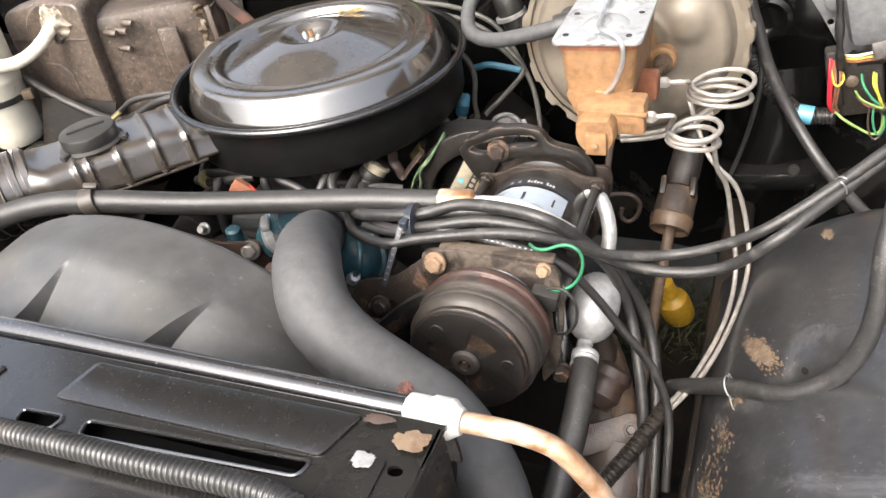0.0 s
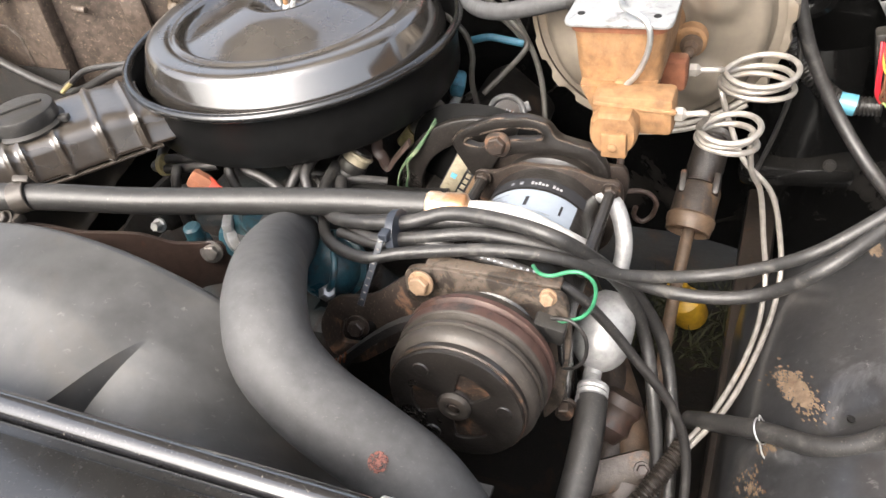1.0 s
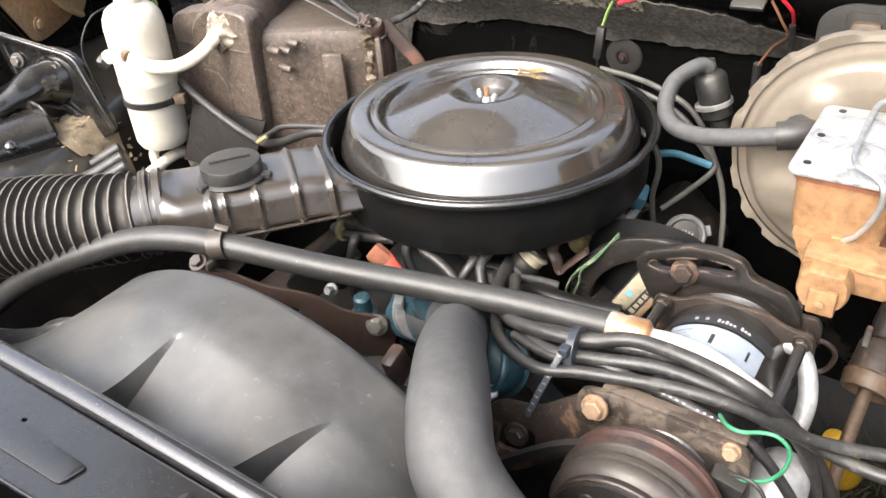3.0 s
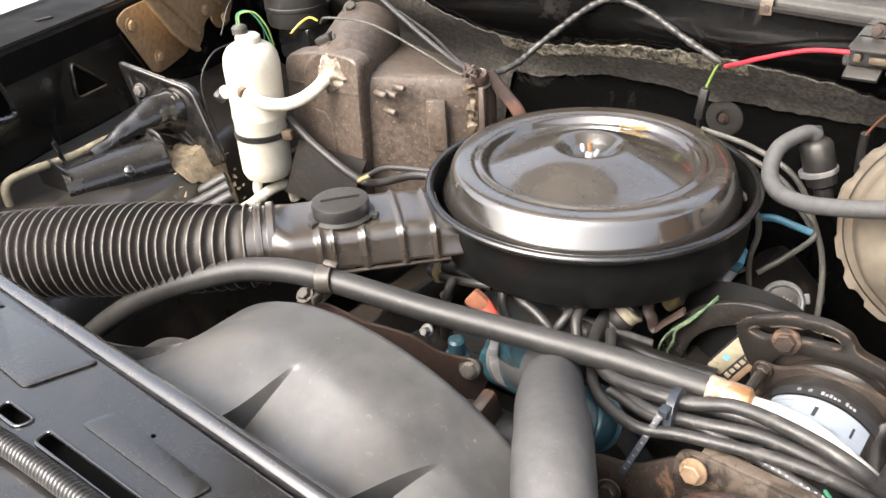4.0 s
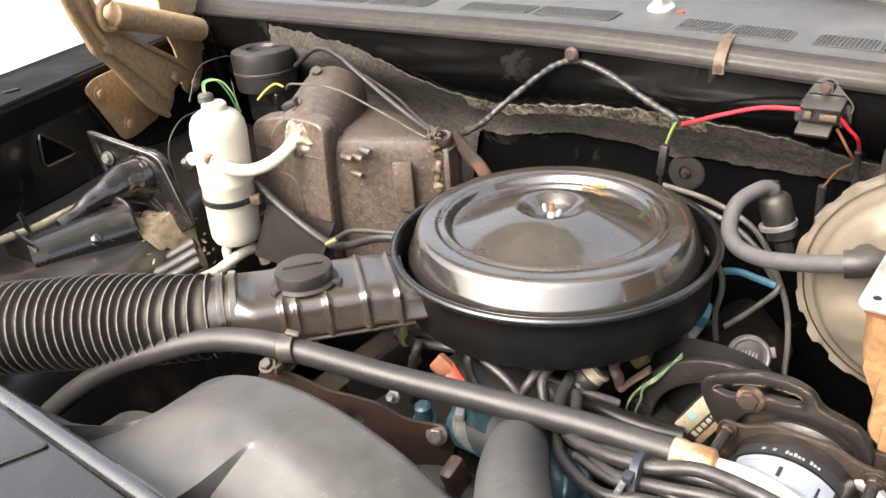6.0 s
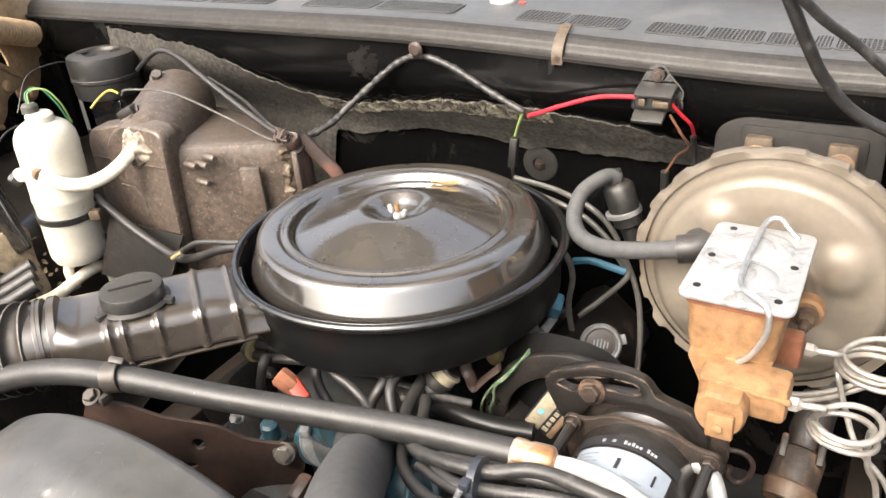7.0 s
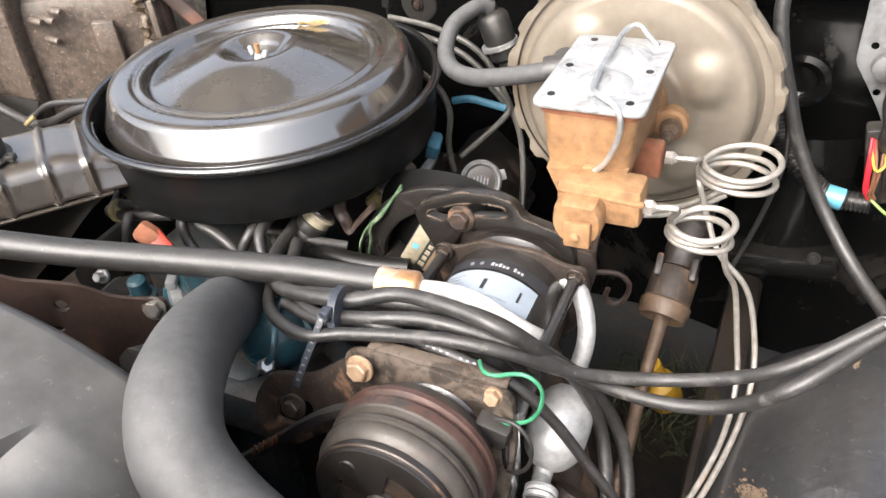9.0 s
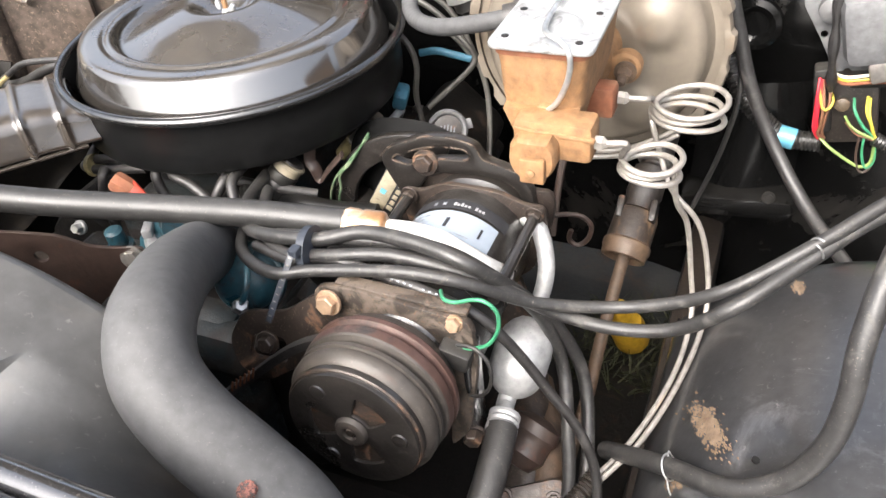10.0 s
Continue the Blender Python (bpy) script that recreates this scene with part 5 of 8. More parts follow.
def shroud_rear(x):
    d = x + 0.61
    c = 0.647 + math.sqrt(max(0.0004, 0.31 ** 2 - min(abs(d), 0.3) ** 2)) if abs(d) < 0.3 else 0.0
    side = (0.80 - 0.16 * smooth(-0.9, -1.25, x)) if x < -0.61 else 0.74
    k = 0.03
    h = min(1.0, max(0.0, 0.5 + 0.5 * (c - side) / k)) if c else 0.0
    return side * (1 - h) + c * h + k * h * (1 - h) if c else side


RIBS = (((-0.8, 0.402), -0.848, 0.012, 0.022), ((-0.611, 0.402), -0.646, 0.012, 0.026), ((-0.459, 0.41), -0.496, 0.012, 0.028))


def shroud_point(x, y, lift):
    zf = 0.902 + 0.012 * math.exp(-((x + 0.6) / 0.25) ** 2) - 0.03 * smooth(-0.3, -0.2, x)
    t = smooth(0.0, 0.72, (y - 0.318) / 0.147)
    return Vector((x, y, zf * (1 - t) + shroud_rear(x) * t + lift))


def shroud_rows():
    """Rows of points whose columns run along the ribs, so that each rib is a clean step."""
    rows = []
    for j in range(61):
        y = 0.318 + 0.147 * j / 60
        stops = [(-1.02, 0.0)]
        for tip, left, rise, drop in RIBS:
            f = max(0.0, (tip[1] - y) / (tip[1] - 0.318))
            xl = tip[0] + (left - tip[0]) * f
            stops += [(xl - 0.0012, rise * f ** 1.15), (xl + 0.0012 + 0.001 * f, -drop * f ** 1.15)]
        stops.append((-0.22, 0.0))
        row = []
        for i, ((x0, l0), (x1, l1)) in enumerate(zip(stops, stops[1:])):
            n = 5 if i % 2 else 24
            for k in range(n):
                t = k / n
                row.append(shroud_point(x0 + (x1 - x0) * t, y, l0 + (l1 - l0) * (t if i % 2 else smooth(0.0, 1.0, t) ** 0.8)))
        row.append(shroud_point(-0.22, y, 0.0))
        rows.append(row)
    return rows


sbm = bmesh.new()
srows = [[sbm.verts.new(q) for q in row] for row in shroud_rows()]
for ra, rb in zip(srows, srows[1:]):
    for k in range(len(ra) - 1):
        sbm.faces.new((ra[k], ra[k + 1], rb[k + 1], rb[k]))
sbm.normal_update()
bmesh.ops.solidify(sbm, geom=list(sbm.faces), thickness=0.003)
part("panel", sbm, M_shroud, sh, angle=28)

part("rear_lip", sheet(lambda u, v: (-0.92 + 0.62 * u, 0.465 + 0.012 * v, shroud_rear(-0.92 + 0.62 * u) - 0.012 * v * v), 90, 4, 0.003), M_shroud, sh)

# ---- front rail, condenser line and loom ----
rl = thing("condenser_line", (-0.2, 0.31, 0.93), "black steel condenser pipe with a white coupling and copper end", "pipe")
part("pipe", tube([(-1.015, 0.308, 0.944), (-0.9, 0.309, 0.944), (-0.61, 0.312, 0.946), (-0.4, 0.313, 0.943), (-0.215, 0.312, 0.941)], 0.0098, 20, 0.01), M_black, rl)
coup = lathe([(0.0098, -0.002), (0.0125, 0.0), (0.013, 0.012), (0.0125, 0.015), (0.0145, 0.018), (0.0145, 0.032), (0.0115, 0.036), (0.009, 0.04)], (-0.214, 0.312, 0.941), (1, -0.03, -0.02), 24)
part("coupling", coup, M_white, rl, "white oxidised coupling")
part("copper_pipe", tube([(-0.18, 0.312, 0.939), (-0.143, 0.314, 0.936), (-0.114, 0.316, 0.926), (-0.095, 0.315, 0.906), (-0.08, 0.316, 0.878), (-0.07, 0.315, 0.84), (-0.065, 0.31, 0.79)], 0.0075, 16, 0.005), M_copper, rl, "bent tarnished copper pipe")
part("end_cap", lathe([(0.0098, 0), (0.0088, 0.005), (0.005, 0.0085), (0, 0.0095)], (-1.014, 0.308, 0.944), (-1, 0, 0), 20), M_black, rl)
lm = tube([(-0.185, 0.19, 0.955), (-0.26, 0.213, 0.96), (-0.372, 0.2125, 0.96), (-0.505, 0.2095, 0.96), (-0.665, 0.2, 0.96), (-0.786, 0.188, 0.96), (-0.95, 0.177, 0.96), (-1.08, 0.17, 0.96)], 0.01, 18, 0.0009, wave=lambda s: 0.0082 + 0.0011 * math.sin(s * 2 * math.pi / 0.0046))
wl = thing("wiring_loom", (-0.6, 0.2, 0.95), "black corrugated wiring loom lying on the radiator support", "wiring loom")
part("conduit", lm, M_corr, wl, angle=80)
part("retaining_clip", lathe([(0.0098, -0.004), (0.0112, -0.004), (0.0112, 0.004), (0.0098, 0.004)], (-0.80, 0.1865, 0.96), (1, 0.08, 0), 20), M_cap, wl)

# ---- radiator hose ----
rh = thing("radiator_hose", (-0.35, 0.45, 0.76), "thick dusty black upper radiator hose", "hose")
part("hose", tube([(-0.61, 0.698, 0.768), (-0.575, 0.695, 0.772), (-0.545, 0.688, 0.777), (-0.52, 0.668, 0.79), (-0.499, 0.632, 0.82), (-0.455, 0.56, 0.868), (-0.414, 0.50, 0.902), (-0.388, 0.46, 0.912), (-0.366, 0.432, 0.897), (-0.332, 0.418, 0.872), (-0.285, 0.408, 0.85), (-0.24, 0.395, 0.832), (-0.2, 0.37, 0.8), (-0.182, 0.35, 0.755), (-0.178, 0.34, 0.70)], 0.0335, 30, 0.006), M_hose, rh)
for at, ax in (((-0.183, 0.352, 0.762), (0.1, -0.25, -1)), ((-0.59, 0.69, 0.777), (0.8, -0.3, 0.4))):
    part("hose_clamp", lathe([(0.034, -0.006), (0.0358, -0.005), (0.0358, 0.005), (0.034, 0.006)], at, ax, 36), M_wire, rh, "bright worm drive hose clamp")
part("clamp_screw", rbox((-0.602, 0.668, 0.803), (0.012, 0.026, 0.012), 0.003, Matrix.Rotation(0.5, 3, "Z")), M_zinc, rh)
part("paint_mark", lathe([(0.0075, 0), (0.006, 0.0006), (0.003, 0.0008), (0, 0.0008)], (-0.262, 0.383, 0.8735), (0.15, -0.45, 0.88), 14), M_redmark, rh, "faded red paint mark")

# ---- air conditioning hose, compressor and muffler ----
ah = thing("refrigerant_hose", (-0.6, 0.6, 0.84), "smooth grey-black refrigerant hose with a copper ferrule", "hose")
part("hose", tube([(-1.14, 0.425, 0.735), (-1.071, 0.44, 0.789), (-1.0, 0.47, 0.838), (-0.931, 0.50, 0.869), (-0.872, 0.53, 0.888), (-0.81, 0.553, 0.895), (-0.75, 0.578, 0.886), (-0.66, 0.612, 0.868), (-0.56, 0.645, 0.857), (-0.45, 0.674, 0.85), (-0.352, 0.694, 0.843)], 0.0145, 24, 0.006), M_achose, ah)
fer = lathe([(0.0148, 0), (0.0165, 0.002), (0.0165, 0.012), (0.0152, 0.016), (0.0165, 0.020), (0.0165, 0.038), (0.0148, 0.041), (0.0095, 0.044)], (-0.357, 0.6925, 0.8435), (0.97, 0.15, -0.06), 10)
part("ferrule", fer, M_copper, ah, "crimped copper ferrule")
part("pipe", tube([(-0.316, 0.699, 0.841), (-0.29, 0.703, 0.84), (-0.262, 0.702, 0.838), (-0.235, 0.696, 0.832), (-0.21, 0.70, 0.815), (-0.2, 0.72, 0.79)], 0.0092, 16, 0.005), M_white, ah, "white oxidised aluminium pipe")
cl = thing("hose_clip", (-0.784, 0.555, 0.862), "grey rubber lined clip holding the refrigerant hose", "clip")
part("strap", lathe([(0.0146, -0.0085), (0.0168, -0.0098), (0.0176, -0.009), (0.0172, 0.0), (0.0178, 0.009), (0.0168, 0.0098), (0.0146, 0.0085)], (-0.768, 0.5705, 0.89), (0.8, 0.36, 0.1), 28), M_pulley, cl)
part("fold", rbox((-0.764, 0.575, 0.9095), (0.017, 0.008, 0.006), 0.002, Euler((0.5, 0.2, 0.4)).to_matrix()), M_pulley, cl)
part("tab", rbox((-0.782, 0.556, 0.868), (0.02, 0.016, 0.012), 0.003), M_pulley, cl)
bolt_thing((-0.787, 0.549, 0.872), (0.1, -0.5, 0.85), 0.0075, 0.008, M_pulley, cl)

cm = thing("compressor", (-0.265, 0.67, 0.69), "dirty black air conditioning compressor with a clutch pulley", "compressor")
CX, CZ = -0.263, 0.768
part("body", lathe([(0.05, 0.60), (0.06, 0.61), (0.066, 0.64), (0.0665, 0.66), (0.062, 0.665), (0.0655, 0.67), (0.0655, 0.79), (0.06, 0.80), (0.062, 0.805), (0.066, 0.81), (0.066, 0.835), (0.05, 0.845), (0, 0.845)], (CX, 0, CZ), (0, 1, 0), 64), M_clutch, cm)
HX, HZ = -0.267, 0.777
C0, CA = (HX, 0, HZ + 0.08 * 0.515), (0, 1, -0.08)
pul = lathe([(0.045, 0.522), (0.064, 0.522), (0.0675, 0.525), (0.0705, 0.530), (0.0705, 0.5345), (0.0688, 0.5355), (0.0688, 0.5375), (0.0712, 0.5385), (0.0712, 0.5425), (0.0645, 0.546), (0.0645, 0.548), (0.0715, 0.551), (0.0725, 0.553)], C0, CA, 96)
part("pulley", pul, M_pulley, cm, "worn grooved steel pulley")
part("pulley_groove", lathe([(0.0725, 0.553), (0.0732, 0.557), (0.0732, 0.562), (0.0665, 0.566), (0.0732, 0.570), (0.0732, 0.575), (0.07, 0.579)], C0, CA, 80), M_pulleyrust, cm, "rust polished pulley rim")
part("pulley_back", lathe([(0.07, 0.579), (0.067, 0.583), (0.064, 0.59), (0.05, 0.60)], C0, CA, 64), M_pulley, cm)
part("clutch_rim", lathe([(0.0585, 0.513), (0.0615, 0.5135), (0.0632, 0.517), (0.0635, 0.523)], C0, CA, 64, cap=False), M_clutch, cm)
FACE = frame_to(Vector(C0) + Vector(CA).normalized() * 0.5145, (0, -1, 0.08), (1, 0, 0))


def wedge(a):
    """The outline of a window in the clutch plate."""
    inner = [(0.018 * math.cos(a + k * 0.275), 0.018 * math.sin(a + k * 0.275)) for k in (-2, -1, 0, 1, 2)]
    return inner + [(0.041 * math.cos(a - k * 0.21), 0.041 * math.sin(a - k * 0.21)) for k in (-2, -1, 0, 1, 2)]


windows = [round_poly(wedge(a), 0.003, 3) for a in (3.2, 5.05, 0.95)]
part("clutch_plate", plate(ellipse(0, 0, 0.0618, 0.0618, 72), windows, 0.004, FACE, bevel=0.0009), M_clutch, cm, "black clutch plate with three windows")
part("clutch_recess", lathe([(0.0455, 0.5165), (0.0, 0.5165)], C0, CA, 48, cap=False), M_pulley, cm, "dull brown plate behind the windows")
for a in (0.1, 2.2, 4.15):
    part("rivet", lathe([(0.0075, 0.0), (0.0068, 0.0016), (0.004, 0.0022), (0, 0.0022)], FACE @ Vector((0.046 * math.cos(a), 0.046 * math.sin(a), 0.004)), FACE.to_3x3() @ Vector((0, 0, 1)), 20), M_clutch, cm)
part("worn_edge", lathe([(0.0634, 0.5145), (0.0646, 0.516), (0.0634, 0.5175)], C0, CA, 64), M_brackt, cm, "chipped bare edge")
part("hub", lathe([(0.0062, 0.5085), (0.0068, 0.5055), (0.011, 0.505), (0.0138, 0.5062), (0.0152, 0.5085), (0.0158, 0.5125)], C0, CA, 36, cap=False), M_pulley, cm, "worn raised hub")
part("hub_nut", lathe([(0.0, 0.5066), (0.0042, 0.5064), (0.005, 0.5075), (0.0052, 0.51)], C0, CA, 6), M_brackt, cm)
# front bracket plate
FP = frame_to((-0.263, 0.612, 0.80), (0, -1, 0.12), (1, 0.12, 0))
fp_out = round_poly([(-0.085, 0.036), (-0.05, 0.042), (0.055, 0.033), (0.072, 0.03), (0.076, -0.02), (0.066, -0.1), (0.045, -0.13), (0.05, -0.03), (0.0, 0.0), (-0.06, -0.02), (-0.085, -0.01)], 0.012)
part("front_bracket", plate(fp_out, [], 0.009, FP, bevel=0.0015), M_chip, cm, "chipped and rusty front mounting bracket")
part("bracket_flange", rbox((-0.262, 0.619, 0.838), (0.13, 0.014, 0.005), 0.002, Matrix.Rotation(0.03, 3, "Y")), M_chip, cm)
bolt_thing((-0.326, 0.597, 0.831), (0, -1, 0.25), 0.0095, 0.010, M_bolt, cm, "brass coloured bolt", 1.35)
bolt_thing((-0.207, 0.608, 0.829), (0, -1, 0.3), 0.0068, 0.009, M_bolt, cm, "brass coloured bolt", 1.2)
bolt_thing((-0.196, 0.60, 0.69), (0.2, -1, 0), 0.009, 0.014, M_brackt, cm, "rusty bolt", 1.3)
part("connector", rbox((-0.205, 0.598, 0.80), (0.03, 0.02, 0.02), 0.003, Matrix.Rotation(0.2, 3, "Y")), M_cap, cm, "black clutch connector")
part("side_plate", rbox((-0.196, 0.612, 0.735), (0.008, 0.03, 0.13), 0.003), M_black, cm)
# rear flange with ears
for yy in (0.80, 0.828):
    part("rear_flange", plate(round_poly([(-0.06, 0.05), (-0.08, 0.052), (-0.085, 0.035), (-0.07, -0.03), (-0.04, -0.06), (0.04, -0.06), (0.07, -0.03), (0.085, 0.03), (0.082, 0.056), (0.062, 0.054), (0.03, 0.066), (-0.03, 0.066)], 0.012), [], 0.007, frame_to((CX, yy, CZ), (0, -1, 0)), bevel=0.0015), M_brackt, cm)
for ex in (-0.07, 0.072):
    part("through_bolt", tube([(CX + ex, 0.66, CZ + 0.045), (CX + ex, 0.80, CZ + 0.045)], 0.006, 10, straight=True), M_clutch, cm)
    bolt_thing((CX + ex, 0.79, CZ + 0.047), (0, -1, 0), 0.007, 0.008, M_brackt, cm, "rusty bolt")


def label_at(u, v, r=0.0662):
    a = math.radians(142 - 104 * u)
    return (CX + r * math.cos(a), 0.70 + 0.072 * v, CZ + r * math.sin(a))


lb = part("label", sheet(lambda u, v: label_at(0.08 + 0.84 * u, 0.1 + 0.62 * v), 30, 6, 0.0004), M_label, cm, "pale blue and white maker's label")
part("label_band", sheet(lambda u, v: label_at(0.02 + 0.96 * u, 0.76 + 0.22 * v, 0.0668), 30, 3, 0.0003), M_ink, lb, "dark heading band")
for u0, u1, v0, v1, mm in ((0.27, 0.3, 0.83, 0.89, M_inkgrey), (0.36, 0.39, 0.83, 0.89, M_inkgrey), *((0.46 + 0.032 * k, 0.482 + 0.032 * k, 0.83, 0.9 if k in (0, 2, 6) else 0.875, M_inkwhite) for k in range(9) if k != 5), (0.12, 0.3, 0.58, 0.6, M_inkgrey), (0.12, 0.26, 0.5, 0.515, M_inkgrey), (0.12, 0.32, 0.42, 0.435, M_inkgrey), (0.12, 0.28, 0.34, 0.355, M_inkgrey),
                           (0.47, 0.5, 0.34, 0.54, M_ink), (0.78, 0.8, 0.34, 0.54, M_ink), (0.56, 0.72, 0.24, 0.255, M_inkgrey), (0.3, 0.6, 0.13, 0.16, M_yellow)):
    part("print_bar", sheet(lambda u, v: label_at(u0 + (u1 - u0) * u, v0 + (v1 - v0) * v, 0.0672), 6, 2, 0.0003), mm, lb)
# slotted adjusting bracket
SB = frame_to((-0.30, 0.825, 0.85), (0, -1, 0.0))
out2 = round_poly([(-0.077, -0.008), (-0.062, 0.009), (-0.019, 0.028), (0.016, 0.031), (0.039, 0.024), (0.048, 0.008), (0.085, -0.001), (0.101, -0.024), (0.104, -0.085), (0.088, -0.085), (0.086, -0.03), (0.075, -0.016), (0.04, -0.012), (-0.017, -0.018), (-0.04, -0.055), (-0.055, -0.055), (-0.07, -0.027)], 0.009)
in2 = round_poly([(-0.062, -0.009), (-0.058, -0.002), (-0.024, 0.012), (0.0, 0.018), (0.026, 0.018), (0.033, 0.012), (0.03, 0.005), (-0.005, 0.001), (-0.045, -0.013)], 0.005)
slb = part("slotted_bracket", plate(out2, [in2], 0.014, SB, bevel=0.003), M_clutch, cm, "black slotted adjusting bracket")
for loop in (in2,):
    part("worn_edge", tube([SB @ Vector((x, y, 0.0128)) for x, y in loop + loop[:1]], 0.0013, 6, straight=True), M_worn, slb, "bare metal worn edge")
part("worn_edge", tube([SB @ Vector((x, y, 0.0126)) for x, y in ((-0.0755, -0.006), (-0.07, 0.001), (-0.061, 0.0082), (-0.04, 0.0178), (-0.019, 0.027), (0.0, 0.0288), (0.016, 0.0298), (0.037, 0.0235), (0.0465, 0.0085), (0.066, 0.0032), (0.084, -0.002))], 0.0013, 6, 0.003), M_worn, slb, "bare metal worn edge")
bolt_thing((-0.32, 0.812, 0.845), (0, -1, 0.2), 0.0105, 0.012, M_brackt, cm)
arc_out = [(0.118 * math.cos(math.pi * (1.02 - 0.64 * k / 24)), 0.11 * math.sin(math.pi * (1.02 - 0.64 * k / 24))) for k in range(25)]
arc_out += [(0.09 * math.cos(math.pi * (0.38 + 0.64 * k / 24)), 0.08 * math.sin(math.pi * (0.38 + 0.64 * k / 24))) for k in range(25)]
arc = plate(arc_out, [], 0.012, frame_to((-0.355, 0.858, 0.735), (0, -1, 0.1)), bevel=0.0025)
part("arched_support", arc, M_clutch, cm, "black arched support bracket")
part("rear_cover", sheet(lambda u, v: (-0.385 + 0.092 * (0.12 + 0.88 * v) * math.copysign(abs(math.cos(math.pi * (1.0 - u))) ** 0.8, math.cos(math.pi * (1.0 - u))), 0.905 - 0.035 * (1 - v * v), 0.738 + 0.098 * (0.12 + 0.88 * v) * math.sin(math.pi * (1.0 - u)) ** 0.75), 40, 12, 0.004), M_gap, cm, "black domed cover")
# left adjusting arm
AR = frame_to((-0.37, 0.60, 0.775), (0.1, -1, 0.35), (1, 0, 0.25))
part("adjusting_arm", plate(round_poly([(-0.075, -0.035), (-0.08, 0.0), (-0.055, 0.03), (-0.01, 0.025), (0.035, 0.045), (0.055, 0.035), (0.05, 0.0), (0.0, -0.03), (-0.05, -0.05)], 0.014), [round_poly([(-0.06, -0.02), (-0.05, 0.005), (-0.015, -0.002), (-0.02, -0.03)], 0.008)], 0.008, AR, bevel=0.0015), M_brackt, cm, "greasy slotted adjusting arm")
bolt_thing(AR @ Vector((-0.035, -0.005, 0.008)), (0.1, -1, 0.35), 0.0085, 0.01, M_brackt, cm)

mf = thing("muffler", (-0.175, 0.68, 0.66), "grey aluminium refrigerant muffler with an elbow and hose", "muffler")
ma, mb2 = Vector((-0.172, 0.738, 0.742)), Vector((-0.178, 0.678, 0.7))
md = (mb2 - ma).normalized()
L = (mb2 - ma).length
part("body", lathe([(0, 0.016), (0.012, 0.018), (0.02, 0.024), (0.026, 0.033), (0.029, 0.043), (0.03, 0.053)] + [(0.03 * math.cos(k * 0.157), 0.058 + L - 0.062 + 0.033 * math.sin(k * 0.157)) for k in range(1, 11)], ma, md, 48), M_alu, mf, "dull grey rounded chamber", angle=70)
part("elbow", tube([mb2 + md * 0.018, mb2 + md * 0.032 + Vector((0, -0.004, 0.0)), (-0.178, 0.637, 0.684), (-0.174, 0.618, 0.684)], 0.0095, 16, 0.004), M_alu, mf)
part("crimp", lathe([(0.0135, 0), (0.016, 0.002), (0.016, 0.006), (0.0145, 0.008), (0.0162, 0.011), (0.0145, 0.014), (0.0162, 0.017), (0.0162, 0.023), (0.014, 0.026)], (-0.175, 0.632, 0.688), (0.1, -0.95, -0.12), 28), M_alu, mf)
part("hose", tube([(-0.1725, 0.615, 0.688), (-0.169, 0.585, 0.682), (-0.168, 0.545, 0.668), (-0.172, 0.49, 0.64), (-0.18, 0.43, 0.6), (-0.19, 0.37, 0.55)], 0.0155, 20, 0.006), M_rubber, mf, "black rubber hose")
part("inlet_pipe", tube([(-0.205, 0.80, 0.80), (-0.192, 0.795, 0.801), (-0.18, 0.783, 0.787), (-0.173, 0.77, 0.768), (-0.172, 0.76, 0.752), (-0.174, 0.75, 0.738)], 0.0092, 16, 0.005), M_alu, mf)
part("switch", lathe([(0.007, 0), (0.007, 0.012), (0.005, 0.018)], (-0.156, 0.71, 0.756), (0.3, -0.2, 1), 6), M_zinc, mf)

cb = thing("drive_belt", (-0.4, 0.56, 0.6), "worn black drive belt with faded red print", "belt")
part("strand", tube([(-0.262, 0.565, 0.838), (-0.345, 0.5655, 0.80), (-0.45, 0.566, 0.70), (-0.56, 0.566, 0.6), (-0.62, 0.566, 0.585)], 0.006, 4, 0.02), M_rubber, cb)
for k in range(6):
    part("print", rbox((-0.445 + 0.007 * k, 0.560, 0.712 + 0.0065 * k), (0.0025, 0.0012, 0.018), 0.0004, Matrix.Rotation(0.35, 3, "Y")), M_rustred, cb)
bx = thing("printed_sleeve", (-0.378, 0.82, 0.75), "cream and black printed carton sleeve beside the compressor", "sleeve")
BW = Vector((0.5, 0.1, 0.86)).normalized()
BL = (Vector((0.6, 0.0, -0.8)) - BW * Vector((0.6, 0.0, -0.8)).dot(BW)).normalized()
BXT = Matrix((BW, BL, BW.cross(BL))).transposed()
front = 1 if (BXT @ Vector((0, 0, 1))).y < 0 else -1
BC = Vector((-0.371, 0.822, 0.791))
part("body", rbox(BC, (0.062, 0.038, 0.012), 0.002, BXT), M_ink, bx)
part("face", rbox(BC + BXT @ Vector((0, -0.009, front * 0.0066)), (0.058, 0.018, 0.001), 0.0003, BXT), M_carton, bx, "cream printed face")
part("mark", rbox(BC + BXT @ Vector((-0.004, -0.01, front * 0.0073)), (0.007, 0.007, 0.001), 0.0003, BXT), M_bluetape, bx)
for k in range(5):
    part("print_bar", rbox(BC + BXT @ Vector((-0.022 + 0.009 * k, 0.0055, front * 0.0066)), (0.006, 0.0055 if k else 0.007, 0.001), 0.0003, BXT), M_carton, bx)
part("band", rbox(BC + BXT @ Vector((0, 0.0145, front * 0.0066)), (0.058, 0.007, 0.001), 0.0003, BXT), M_tan, bx, "tan printed band")

# ---- cables ----
def cable(pts, r, label, material=M_cable, group="", name="cable", cat="cable", sides=12, step=0.006):
    return tagged(part(name, tube(pts, r, sides, step), material), label, cat, group)


